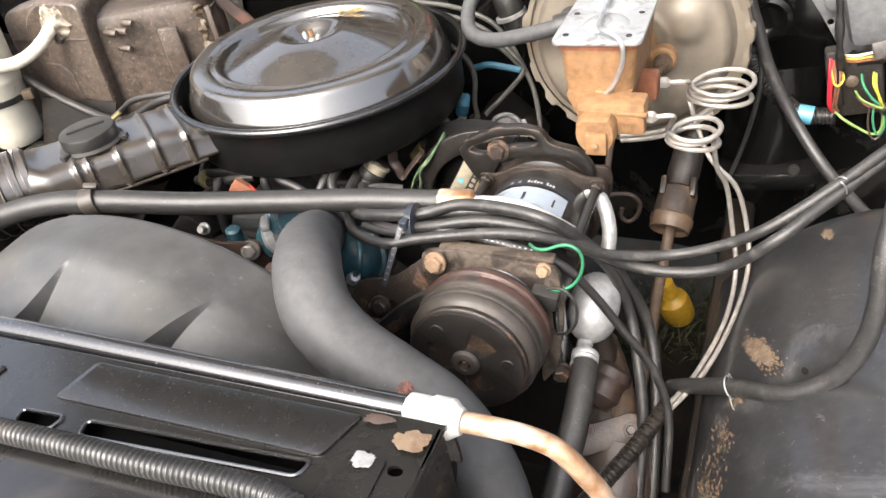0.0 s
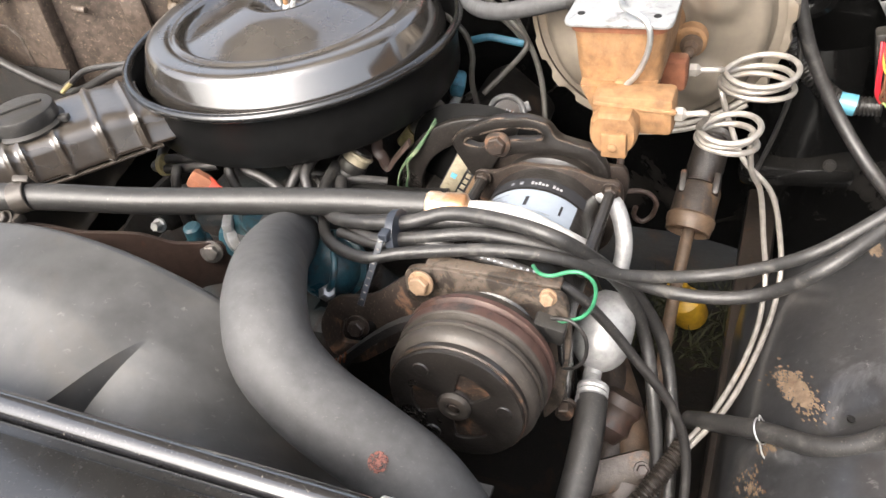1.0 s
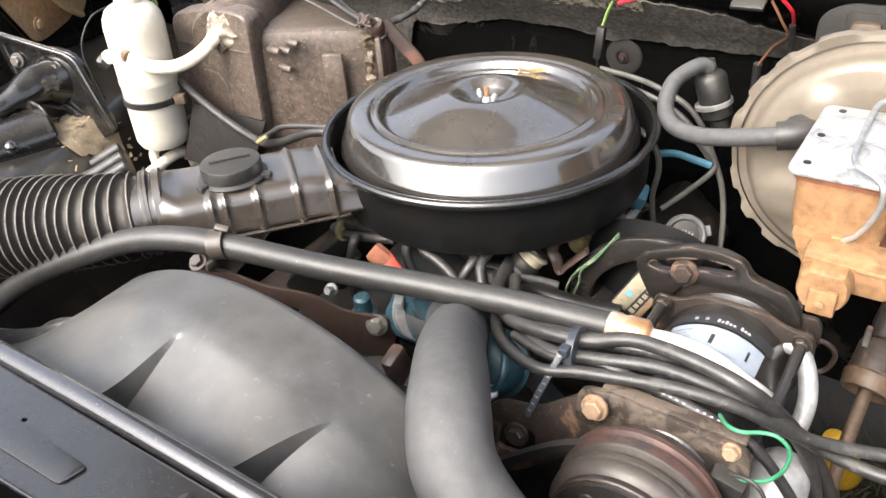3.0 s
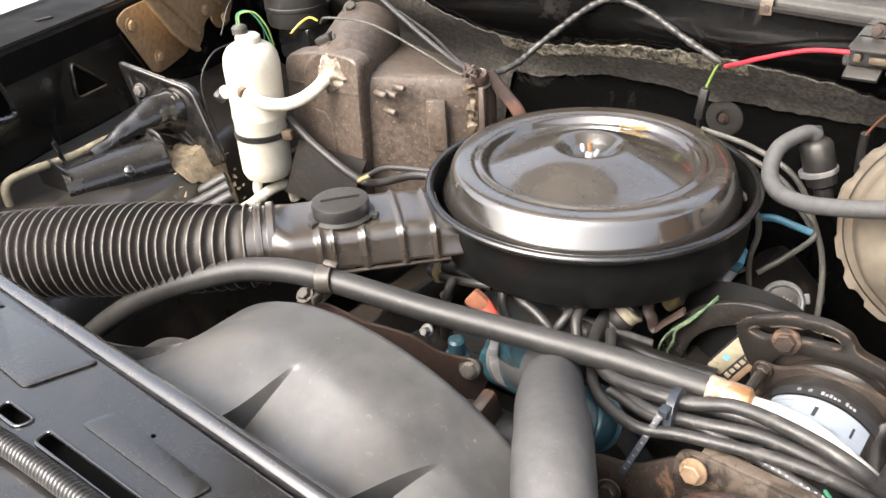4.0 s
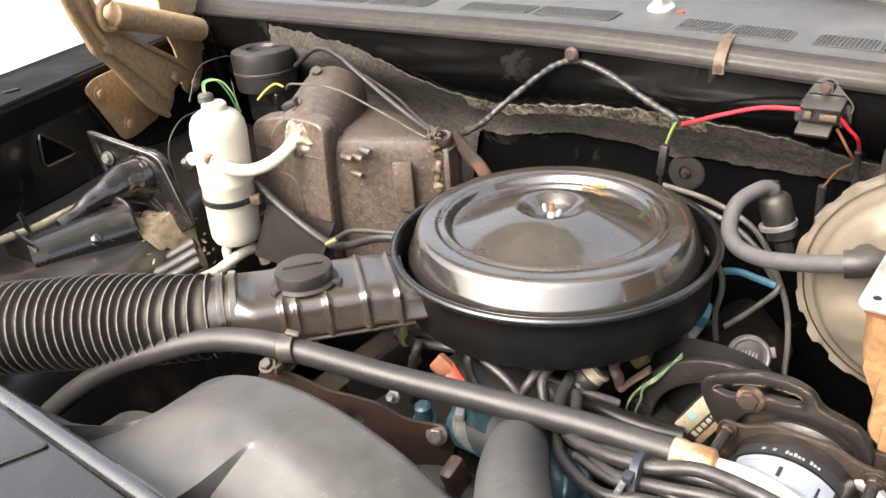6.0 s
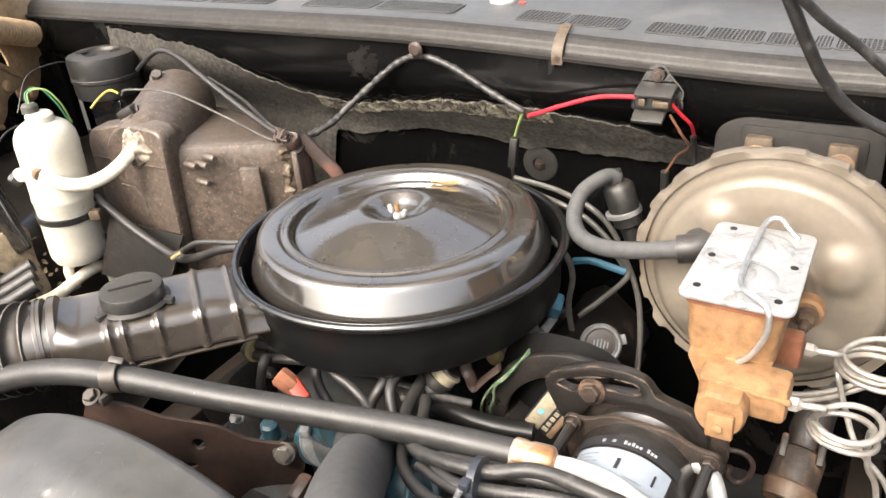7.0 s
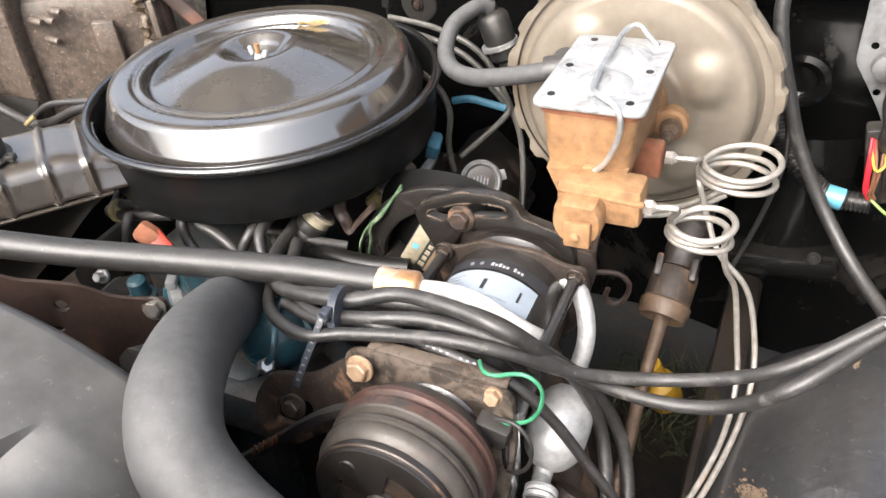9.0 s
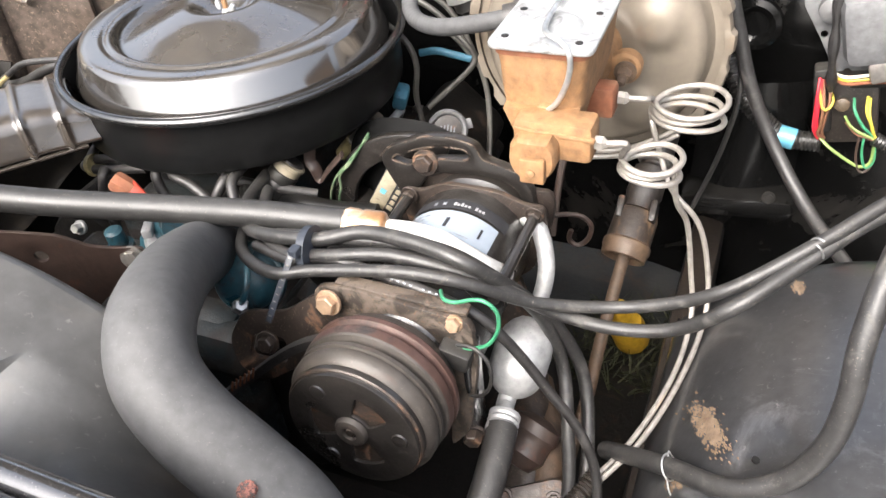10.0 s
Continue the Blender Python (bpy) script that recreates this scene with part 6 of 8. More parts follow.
lab = "grey-black rubber cable bundled over the compressor"
cable([(-0.53, 0.80, 0.80), (-0.50, 0.72, 0.82), (-0.455, 0.665, 0.838), (-0.41, 0.648, 0.85), (-0.36, 0.648, 0.857), (-0.317, 0.662, 0.864), (-0.258, 0.656, 0.868), (-0.207, 0.65, 0.86), (-0.175, 0.686, 0.802), (-0.147, 0.714, 0.74), (-0.122, 0.728, 0.665), (-0.104, 0.69, 0.61), (-0.094, 0.62, 0.55), (-0.09, 0.55, 0.48)], 0.0072, lab, group="cable bundle")
cable([(-0.52, 0.78, 0.80), (-0.49, 0.70, 0.81), (-0.445, 0.635, 0.832), (-0.39, 0.607, 0.842), (-0.348, 0.618, 0.846), (-0.268, 0.632, 0.852), (-0.21, 0.645, 0.842), (-0.16, 0.68, 0.80), (-0.095, 0.712, 0.782), (-0.039, 0.715, 0.80), (0.009, 0.712, 0.834), (0.07, 0.745, 0.872), (0.13, 0.79, 0.905), (0.25, 0.87, 0.96)], 0.0062, "grey-black rubber cable running to the wheelhouse", group="cable bundle")
cable([(-0.50, 0.76, 0.81), (-0.46, 0.69, 0.825), (-0.40, 0.64, 0.838), (-0.345, 0.636, 0.85), (-0.28, 0.648, 0.855), (-0.2, 0.66, 0.835), (-0.14, 0.697, 0.775), (-0.084, 0.70, 0.768), (-0.032, 0.70, 0.783), (0.013, 0.692, 0.83), (0.065, 0.735, 0.86), (0.12, 0.78, 0.89), (0.25, 0.85, 0.95)], 0.0066, "grey-black rubber cable running to the wheelhouse", group="cable bundle")
cable([(-0.44, 0.65, 0.83), (-0.385, 0.63, 0.84), (-0.346, 0.635, 0.847), (-0.282, 0.632, 0.843), (-0.231, 0.63, 0.833), (-0.192, 0.632, 0.815), (-0.165, 0.64, 0.775), (-0.136, 0.645, 0.724), (-0.10, 0.645, 0.664), (-0.08, 0.63, 0.605), (-0.075, 0.58, 0.53)], 0.0052, "thinner grey-black cable with worn white print", M_rubber, group="cable bundle")
pw = thing("cable_print", (-0.25, 0.63, 0.83), "worn white print along the thin cable", "print")
for k in range(13):
    u = k / 12
    if k not in (3, 8):
        part("print_bar", rbox((-0.300 + 0.075 * u, 0.6283 - 0.002 * u, 0.8485 - 0.0095 * u), (0.0026, 0.0008, 0.0018), 0.0003, Euler((-0.5, 0.13, 0)).to_matrix()), M_inkgrey, pw)
cable([(-0.42, 0.66, 0.84), (-0.345, 0.66, 0.852), (-0.25, 0.668, 0.855), (-0.195, 0.68, 0.82), (-0.158, 0.702, 0.76), (-0.138, 0.708, 0.69), (-0.12, 0.665, 0.64), (-0.108, 0.62, 0.58), (-0.105, 0.54, 0.49)], 0.007, lab, group="cable bundle")
zt = thing("cable_tie", (-0.365, 0.64, 0.83), "dark translucent nylon cable tie round the bundle", "cable tie")
part("band", lathe([(0.0225, -0.004), (0.0245, -0.004), (0.0245, 0.004), (0.0225, 0.004)], (-0.366, 0.641, 0.847), (0.95, 0.1, 0.1), 28), M_tie, zt)
part("head", rbox((-0.368, 0.62, 0.863), (0.01, 0.012, 0.009), 0.002), M_tie, zt)
TT = Euler((-0.55, 0.3, 0)).to_matrix()
part("tail", rbox((-0.378, 0.598, 0.835), (0.0065, 0.0018, 0.074), 0.0006, TT), M_tie, zt)
for k in range(9):
    part("notch", rbox(Vector((-0.378, 0.598, 0.835)) + TT @ Vector((0, -0.0011, -0.03 + 0.0075 * k)), (0.003, 0.0008, 0.0014), 0.0002, TT), M_boltgrey, zt)
ccl = thing("cable_clip", (0.068, 0.739, 0.855), "thin bent wire clip joining two cables", "clip")
part("loop", tube([Vector((0.067, 0.739, 0.866)) + Vector((0.0, -0.45, 0.9)).normalized() * 0.0155 * math.cos(a) + Vector((0.75, -0.5, -0.25)).normalized() * 0.0085 * math.sin(a) + Vector((0.5, 0.6, 0.3)) * 0.0012 * a for a in (k * 0.5 for k in range(14))], 0.0009, 6, 0.002), M_wire, ccl)
cable([(-0.224, 0.622, 0.85), (-0.215, 0.606, 0.859), (-0.208, 0.6, 0.862), (-0.199, 0.6, 0.863), (-0.187, 0.6, 0.869), (-0.175, 0.6, 0.871), (-0.165, 0.6, 0.863), (-0.163, 0.6, 0.849), (-0.167, 0.6, 0.832), (-0.176, 0.6, 0.818), (-0.19, 0.6, 0.81), (-0.2, 0.6, 0.807)], 0.0018, "bright green insulated clutch wire", M_green, name="wire", cat="wire", step=0.004)
cable([(-0.204, 0.60, 0.81), (-0.185, 0.596, 0.815), (-0.172, 0.594, 0.80), (-0.172, 0.592, 0.775), (-0.184, 0.594, 0.755), (-0.2, 0.60, 0.745)], 0.0018, "thin black clutch wire", M_rubber, name="wire", cat="wire", step=0.004)

# ---- steering shaft ----
st = thing("steering_shaft", (-0.12, 0.95, 0.5), "rusty steering shaft with a flexible coupling", "steering shaft")
SA, SD = Vector((-0.108, 1.105, 0.735)), Vector((-0.02, -0.152, -0.108)).normalized()
part("upper_joint", lathe([(0.016, -0.06), (0.018, -0.02), (0.02, 0.0), (0.021, 0.03), (0.0185, 0.034), (0.0185, 0.05), (0.023, 0.054), (0.024, 0.09), (0.021, 0.1), (0.022, 0.112)], SA, SD, 28), M_grease, st, "greasy black upper joint")
for sg in (-1, 1):
    part("prong", rbox(SA + SD * 0.115 + Vector((sg * 0.021, -0.008, 0.008)), (0.009, 0.03, 0.03), 0.003, Euler((0.6, 0, 0)).to_matrix()), M_grease, st)
cup = part("coupling", lathe([(0.02, 0.112), (0.027, 0.116), (0.0285, 0.121), (0.029, 0.158)], SA, SD, 36), M_cup, st, "dark coupling cup with rusty smears")
part("flange", lathe([(0.029, 0.157), (0.0315, 0.16), (0.0315, 0.168), (0.03, 0.171), (0.029, 0.18), (0.026, 0.181), (0.025, 0.172), (0.008, 0.17)], SA, SD, 36), M_coup, cup, "rusty tan flange")
part("shaft", tube([SA + SD * 0.16, (-0.131, 0.88, 0.577), (-0.13, 0.80, 0.541), (-0.134, 0.74, 0.505), (-0.136, 0.6, 0.43)], 0.0082, 14), M_coup, st)
part("band", lathe([(0.0195, 0.036), (0.0225, 0.038), (0.0225, 0.044), (0.0195, 0.046)], SA, SD, 28), M_boltgrey, st)
yc = thing("fluid_bottle", (-0.125, 1.06, 0.33), "yellow plastic bottle with a ridged cap lying low in the bay", "bottle")
YD = Vector((0.25, 0.25, -0.94)).normalized()
part("cap", lathe([(0.0, -0.028), (0.014, -0.027), (0.0155, -0.024), (0.0155, -0.004), (0.017, 0.0), (0.017, 0.004), (0.012, 0.006)], (-0.142, 1.075, 0.412), YD, 14), M_yellow, yc, "ridged yellow cap")
part("body", lathe([(0.011, 0.006), (0.013, 0.014), (0.026, 0.024), (0.029, 0.034), (0.029, 0.07), (0.026, 0.078), (0.0, 0.08)], (-0.142, 1.075, 0.412), YD, 28), M_yellow, yc)
rng = random.Random(11)
weeds = bmesh.new()
for k in range(420):
    p = Vector((rng.uniform(-0.22, -0.03), rng.uniform(1.0, 1.2), 0.312))
    lean, hgt, w = Vector((rng.uniform(-0.04, 0.04), rng.uniform(-0.04, 0.04), 0)), rng.uniform(0.01, 0.045), rng.uniform(0.001, 0.0025)
    side = Vector((rng.uniform(-1, 1), rng.uniform(-1, 1), 0)).normalized() * w
    a, b = weeds.verts.new(p - side), weeds.verts.new(p + side)
    c, d = weeds.verts.new(p + lean * 0.5 + Vector((0, 0, hgt * 0.6)) + side * 0.8), weeds.verts.new(p + lean * 0.5 + Vector((0, 0, hgt * 0.6)) - side * 0.8)
    e = weeds.verts.new(p + lean * 1.3 + Vector((0, 0, hgt)))
    weeds.faces.new((a, b, c, d))
    weeds.faces.new((d, c, e))
tagged(part("weeds", weeds, M_grass), "sparse green weeds and moss low under the steering shaft", "weeds", kind="stuff")
tagged(part("dipstick", tube([(-0.215, 0.93, 0.705), (-0.195, 0.945, 0.70), (-0.178, 0.95, 0.695), (-0.168, 0.952, 0.68), (-0.172, 0.95, 0.66), (-0.184, 0.945, 0.652), (-0.194, 0.942, 0.662), (-0.192, 0.944, 0.676)], 0.0033, 10, 0.003), M_brown), "rusty loop handled dipstick", "dipstick")
tagged(part("bracket_rod", tube([(-0.215, 1.05, 0.80), (-0.222, 1.0, 0.72), (-0.225, 0.97, 0.64)], 0.005, 8, 0.01), M_brown), "brown rusty brace rod below the booster", "rod")
ib = thing("steering_gear", (-0.12, 0.62, 0.4), "rust coated steering gear and exhaust parts low in the bay", "steering gear")
part("housing", lathe([(0.02, 0), (0.05, 0.01), (0.055, 0.05), (0.05, 0.1), (0.03, 0.12)], (-0.14, 0.56, 0.47), (0, 0.6, 0.5), 32), M_brown, ib)
part("manifold", tube([(-0.3, 0.95, 0.58), (-0.24, 0.85, 0.575), (-0.19, 0.74, 0.57), (-0.165, 0.66, 0.545), (-0.17, 0.58, 0.5)], 0.03, 18, 0.01), M_brackt, ib)
part("lug", lathe([(0.0, -0.03), (0.018, -0.027), (0.026, -0.012), (0.024, 0.004), (0.028, 0.012), (0.026, 0.024), (0.012, 0.03), (0.0, 0.031)], (-0.165, 0.67, 0.595), (0.3, 0.7, 0.5), 28), M_brown, ib, "rounded rusty casting")
part("flange", plate(round_poly([(-0.045, -0.018), (0.045, -0.018), (0.045, 0.018), (-0.045, 0.018)], 0.016), [], 0.01, frame_to((-0.15, 0.615, 0.57), (0.2, -0.6, 0.75), (0.6, 0.3, 0.1)), bevel=0.002), M_brackt, ib)
part("pipe", tube([(-0.19, 0.78, 0.56), (-0.155, 0.7, 0.565), (-0.135, 0.63, 0.54), (-0.13, 0.55, 0.49)], 0.021, 18, 0.008), M_coup, ib, "rusty curved pipe")
for k in range(2):
    bolt_thing((-0.172 + 0.05 * k, 0.606 + 0.012 * k, 0.583), (0.2, -0.6, 0.75), 0.006, 0.008, M_brown, ib)
# ---- evaporator case and its fittings ----
ev = thing("evaporator_case", (-1.08, 1.05, 0.72), "large dirty brown plastic evaporator case on the firewall", "evaporator case")


def case_ring(z, grow, rr):
    pts = [(-1.262, 1.0), (-1.25, 0.958), (-1.10, 0.957), (-1.08, 0.965), (-0.94, 1.043), (-0.908, 1.075), (-0.93, 1.105), (-1.06, 1.15), (-1.2, 1.19), (-1.275, 1.19)]
    c = Vector((-1.08, 1.1))
    q = [c + (Vector(p) - c) * grow for p in pts]
    return [(x, y, z - (0.012 * smooth(1.0, 1.15, y) if z > 0.93 else 0.0)) for x, y in round_poly([(p.x, p.y) for p in q], rr, 5)]


cbm = bmesh.new()
lv = [case_ring(0.66, 0.97, 0.016), case_ring(0.70, 0.99, 0.016), case_ring(0.80, 0.995, 0.016), case_ring(0.918, 1.0, 0.016), case_ring(0.938, 0.993, 0.016), case_ring(0.952, 0.978, 0.016), case_ring(0.961, 0.955, 0.016), case_ring(0.964, 0.92, 0.016), case_ring(0.966, 0.86, 0.016)]
rv = [[cbm.verts.new(p) for p in ring] for ring in lv]
for a, b in zip(rv, rv[1:]):
    for k in range(len(a)):
        cbm.faces.new((a[k], a[(k + 1) % len(a)], b[(k + 1) % len(a)], b[k]))
cbm.faces.new(rv[0][::-1])
cbm.faces.new(rv[-1])
part("case", cbm, M_evap, ev)
col = round_poly([(-1.268, 0.66), (-1.258, 0.985), (-1.16, 1.006), (-1.068, 1.003), (-1.075, 0.93), (-1.092, 0.66)], 0.028, 7)
part("front_column", prism(col, [(0.9385, 0, 0, 0.965), (0.9405, 0, 0, 0.985), (0.946, 0, 0, 1.0), (0.975, -0.006, 0, 1.0), (0.98, -0.01, -0.004, 0.985), (1.0, -0.016, -0.008, 0.97)]), M_evap, ev, "moulded front column with rounded corners")
BD = Vector((-0.1, 0.19, 0.035))
barrel = lathe([(0.0, 0.0), (0.06, 0.0), (0.0635, 0.01), (0.065, 0.05), (0.065, 0.19), (0.062, 0.203), (0.05, 0.21), (0.0, 0.212)], (-1.142, 0.955, 0.944), BD, 56)
part("barrel", barrel, M_evap, ev, "rounded barrel top")
BS = frame_to((-1.198, 1.03, 1.0), (-0.35, -0.2, 0.92), BD)
part("side_bead", plate(round_poly([(-0.085, -0.014), (0.1, -0.014), (0.1, 0.014), (-0.085, 0.014)], 0.008), [], 0.012, BS, bevel=0.003), M_evap, ev)
fn = Vector((0.09, -0.19, 0)).normalized()
fr = Vector((0.19, 0.09, 0)).normalized()


def on_face(s, z, d=0.0):
    """A point s metres along the slanted face of the case."""
    p = Vector((-1.072, 0.965, 0)) + fr * s - Vector((0.09, -0.19, 0)).normalized() * -d
    return Vector((p.x, p.y, z))


FT = Matrix((fr, -fn, Vector((0, 0, 1)))).transposed()
part("raised_pad", rbox(on_face(0.112, 0.885, 0.002), (0.034, 0.012, 0.09), 0.004, FT), M_evap, ev)
seal = tube([on_face(0.172, 0.96, 0.004), on_face(0.175, 0.93, 0.004), on_face(0.172, 0.90, 0.004), on_face(0.174, 0.86, 0.004), on_face(0.17, 0.82, 0.004)], 0.006, 14, 0.002, wave=lambda s: 0.006 + 0.0025 * math.sin(s * 190) + 0.0015 * math.sin(s * 470))
for v_ in seal.verts:
    v_.co += Vector((wob(v_.co, 110, 0.006), wob(v_.co + Vector((4, 0, 0)), 110, 0.005), 0))
part("sealant", seal, M_strap, ev, "crumbling sealant bead")
part("rib", rbox(on_face(0.19, 0.88, 0.003), (0.01, 0.014, 0.15), 0.004, FT), M_evap, ev)
part("edge_strip", tube([(-0.898, 1.062, 0.972), (-0.888, 1.068, 0.955), (-0.872, 1.077, 0.93), (-0.857, 1.084, 0.908), (-0.845, 1.09, 0.87)], 0.011, 10, 0.006, squash=0.45), M_brown, ev, "rusty brown edge strip")
for s, z in ((0.012, 0.938), (0.03, 0.938), (0.026, 0.908), (0.045, 0.95)):
    part("stud", lathe([(0.0058, -0.006), (0.0058, 0.02), (0.0045, 0.022), (0.0, 0.022)], on_face(s, z), fn * 0.55 + fr * 0.8, 12), M_evap, ev)
part("front_rib", tube([(-1.2, 0.939, 0.895), (-1.165, 0.938, 0.893), (-1.15, 0.938, 0.875), (-1.148, 0.938, 0.76)], 0.003, 8, straight=True), M_evap, ev)
part("front_seam", rbox((-1.165, 0.938, 0.94), (0.17, 0.004, 0.003), 0.0012), M_evap, ev)
pt = lathe([(0.0125, -0.016), (0.018, -0.013), (0.028, -0.006), (0.034, 0.002), (0.031, 0.01)], (-1.135, 0.941, 0.968), (0, 1, 0), 60)
bmesh.ops.subdivide_edges(pt, edges=list(pt.edges), cuts=2, use_grid_fill=True)
for v_ in pt.verts:
    v_.co += Vector((wob(v_.co, 55, 0.011), wob(v_.co + Vector((3, 0, 0)), 80, 0.009), wob(v_.co + Vector((0, 5, 0)), 55, 0.013)))
part("putty", pt, M_putty, ev, "lumpy grey sealing putty")
for at in ((-1.178, 0.985, 1.006), (-1.232, 1.09, 1.03)):
    bolt_thing(at, (0.5, -0.5, 0.7), 0.01, 0.018, M_pulley, ev)
for k_ in (-0.06, 0.075):
    part("clip", rbox(BS @ Vector((k_, 0, 0.016)), (0.022, 0.03, 0.016), 0.003, BS.to_3x3()), M_grease, ev)
part("lower_bracket", plate([(0, 0), (0.14, -0.02), (0.1, -0.12), (-0.03, -0.1)], [], 0.004, frame_to((-1.2, 0.9, 0.85), (0.25, -1, 0.25), (1, 0.2, 0))), M_oil, ev)

acu = thing("accumulator", (-1.262, 0.862, 0.755), "cream painted metal accumulator bottle beside the evaporator case", "accumulator")
part("bottle", lathe([(0, 0.0), (0.03, 0.001), (0.04, 0.006), (0.0445, 0.016), (0.0452, 0.03), (0.0462, 0.118), (0.0475, 0.121), (0.0475, 0.126), (0.0465, 0.129), (0.0475, 0.2), (0.0478, 0.212), (0.0455, 0.228), (0.039, 0.24), (0.029, 0.247), (0.0215, 0.25), (0.0205, 0.26), (0.017, 0.263), (0.012, 0.263)], (-1.262, 0.864, 0.778), (0.06, 0, 1), 56), M_cream, acu)
part("inlet_block", rbox((-1.28, 0.824, 0.947), (0.022, 0.02, 0.022), 0.007, Matrix.Rotation(0.5, 3, "Z")), M_cream, acu)
part("strap", lathe([(0.0455, 0), (0.0482, 0.001), (0.0482, 0.011), (0.0455, 0.012)], (-1.257, 0.864, 0.862), (0.05, 0, 1), 48), M_rubber, acu, "black rubber strap")
part("strap_clip", rbox((-1.2, 0.876, 0.868), (0.02, 0.016, 0.018), 0.004, Matrix.Rotation(0.5, 3, "Z")), M_strap, acu)
part("outlet_pipe", tube([(-1.242, 0.848, 0.96), (-1.224, 0.832, 0.953), (-1.202, 0.838, 0.938), (-1.176, 0.86, 0.932), (-1.155, 0.885, 0.939), (-1.141, 0.908, 0.953), (-1.135, 0.93, 0.968)], 0.0108, 20, 0.005), M_creamtube, acu, "curved cream pipe")
part("collar", lathe([(0.014, 0), (0.018, 0.003), (0.018, 0.012), (0.014, 0.016)], (-1.238, 0.838, 0.956), (0.68, -0.5, -0.3), 24), M_tan, acu, "rusty pipe nut")
part("switch_stub", tube([(-1.285, 0.846, 0.948), (-1.29, 0.824, 0.943)], 0.007, 12, straight=True), M_cream, acu)
part("switch", lathe([(0.009, 0), (0.012, 0.004), (0.012, 0.016), (0.009, 0.02)], (-1.29, 0.828, 0.945), (-0.05, -0.85, -0.45), 8), M_cap, acu, "black service cap")
part("top_switch", lathe([(0.013, 0), (0.013, 0.01), (0.009, 0.014)], (-1.262, 0.862, 1.04), (0, 0, 1), 16), M_greyhose, acu)
for i, (mm, dx) in enumerate(((M_green, 0.0), (M_yelgreen, 0.006))):
    cable([(-1.266 + dx, 0.862, 1.05), (-1.275 + dx, 0.872, 1.068), (-1.262 + dx * 2, 0.888, 1.07), (-1.25 + dx * 2, 0.9, 1.045), (-1.246 + dx, 0.91, 1.01)], 0.0015, "green insulated switch wire above the accumulator", mm, "switch wires", "wire", "wire", 8, 0.004)
cable([(-1.2, 0.98, 1.04), (-1.215, 0.975, 1.045), (-1.232, 0.965, 1.034), (-1.24, 0.95, 1.02)], 0.002, "bright yellow wire end", M_yelwire, "", "wire", "wire", 8, 0.004)
cable([(-1.29, 0.9, 1.02), (-1.33, 0.884, 1.007), (-1.33, 0.848, 1.002), (-1.33, 0.82, 0.978), (-1.33, 0.809, 0.95), (-1.33, 0.811, 0.917), (-1.345, 0.83, 0.86)], 0.0014, "thin black wire behind the accumulator", M_rubber, "", "wire", "wire", 8, 0.005)
cable([(-1.42, 0.93, 1.0), (-1.44, 0.98, 1.05), (-1.47, 1.06, 1.05), (-1.49, 1.11, 1.035)], 0.0013, "thin dark wire from the hinge to the canister", M_rubber, "", "wire", "wire", 8, 0.006)
tagged(part("lower_pipe", tube([(-1.262, 0.862, 0.785), (-1.26, 0.836, 0.775), (-1.26, 0.834, 0.752), (-1.258, 0.836, 0.735)], 0.0085, 16, 0.005), M_creamtube), "cream coloured pipe below the accumulator", "pipe")
tagged(part("lower_pipe", tube([(-1.25, 0.73, 0.752), (-1.25, 0.767, 0.747), (-1.25, 0.801, 0.746), (-1.25, 0.85, 0.755), (-1.25, 0.88, 0.755), (-1.25, 0.899, 0.742), (-1.25, 0.905, 0.715)], 0.0105, 16, 0.006), M_creamtube), "cream coloured pipe below the accumulator", "pipe")

cn = thing("vacuum_canister", (-1.45, 1.145, 0.965), "round black plastic canister with a ribbed lid", "canister")
part("body", lathe([(0.05, 0.0), (0.062, 0.004), (0.0645, 0.012), (0.0645, 0.034), (0.0665, 0.036), (0.0665, 0.042), (0.0645, 0.044)], (-1.45, 1.145, 0.966), (0, 0, 1), 56), M_cap, cn)
lidc = lathe([(0.0655, 0.044), (0.066, 0.072), (0.0635, 0.082), (0.052, 0.086), (0.035, 0.086), (0.03, 0.080), (0.02, 0.079), (0, 0.079)], (-1.45, 1.145, 0.966), (0, 0, 1), 56)
part("lid", lidc, M_cap, cn)
for dx, dy in ((-0.03, -0.02), (0.012, -0.03), (0.03, 0.012)):
    part("recess", lathe([(0.011, 0), (0.011, 0.0012)], (-1.45 + dx, 1.145 + dy, 1.0515), (0, 0, 1), 18), M_oil, cn)
tagged(part("canister_bracket", rbox((-1.45, 1.16, 0.93), (0.1, 0.08, 0.075), 0.01), M_black), "black bracket carrying the vacuum canister", "bracket")

# wires on the case and firewall harness
GR = Vector((-0.905, 1.05, 0.967))
gm = thing("grommet", tuple(GR - Vector((0, 0, 0.02))), "rusty bolt head with twisted wires on the case corner", "grommet")
part("boss", lathe([(0.011, -0.012), (0.0135, -0.004), (0.0135, 0.006), (0.0115, 0.010), (0.007, 0.008), (0, 0.008)], GR, (0.15, -0.45, 0.9), 24), M_brown, gm)
part("washer", lathe([(0.0125, 0), (0.017, 0.001), (0.017, 0.003), (0.0125, 0.004)], GR - Vector((0.002, -0.005, 0.012)), (0.15, -0.45, 0.9), 24), M_grease, gm)
part("stay", rbox((-0.905, 1.07, 0.90), (0.02, 0.02, 0.13), 0.005), M_brown, gm)
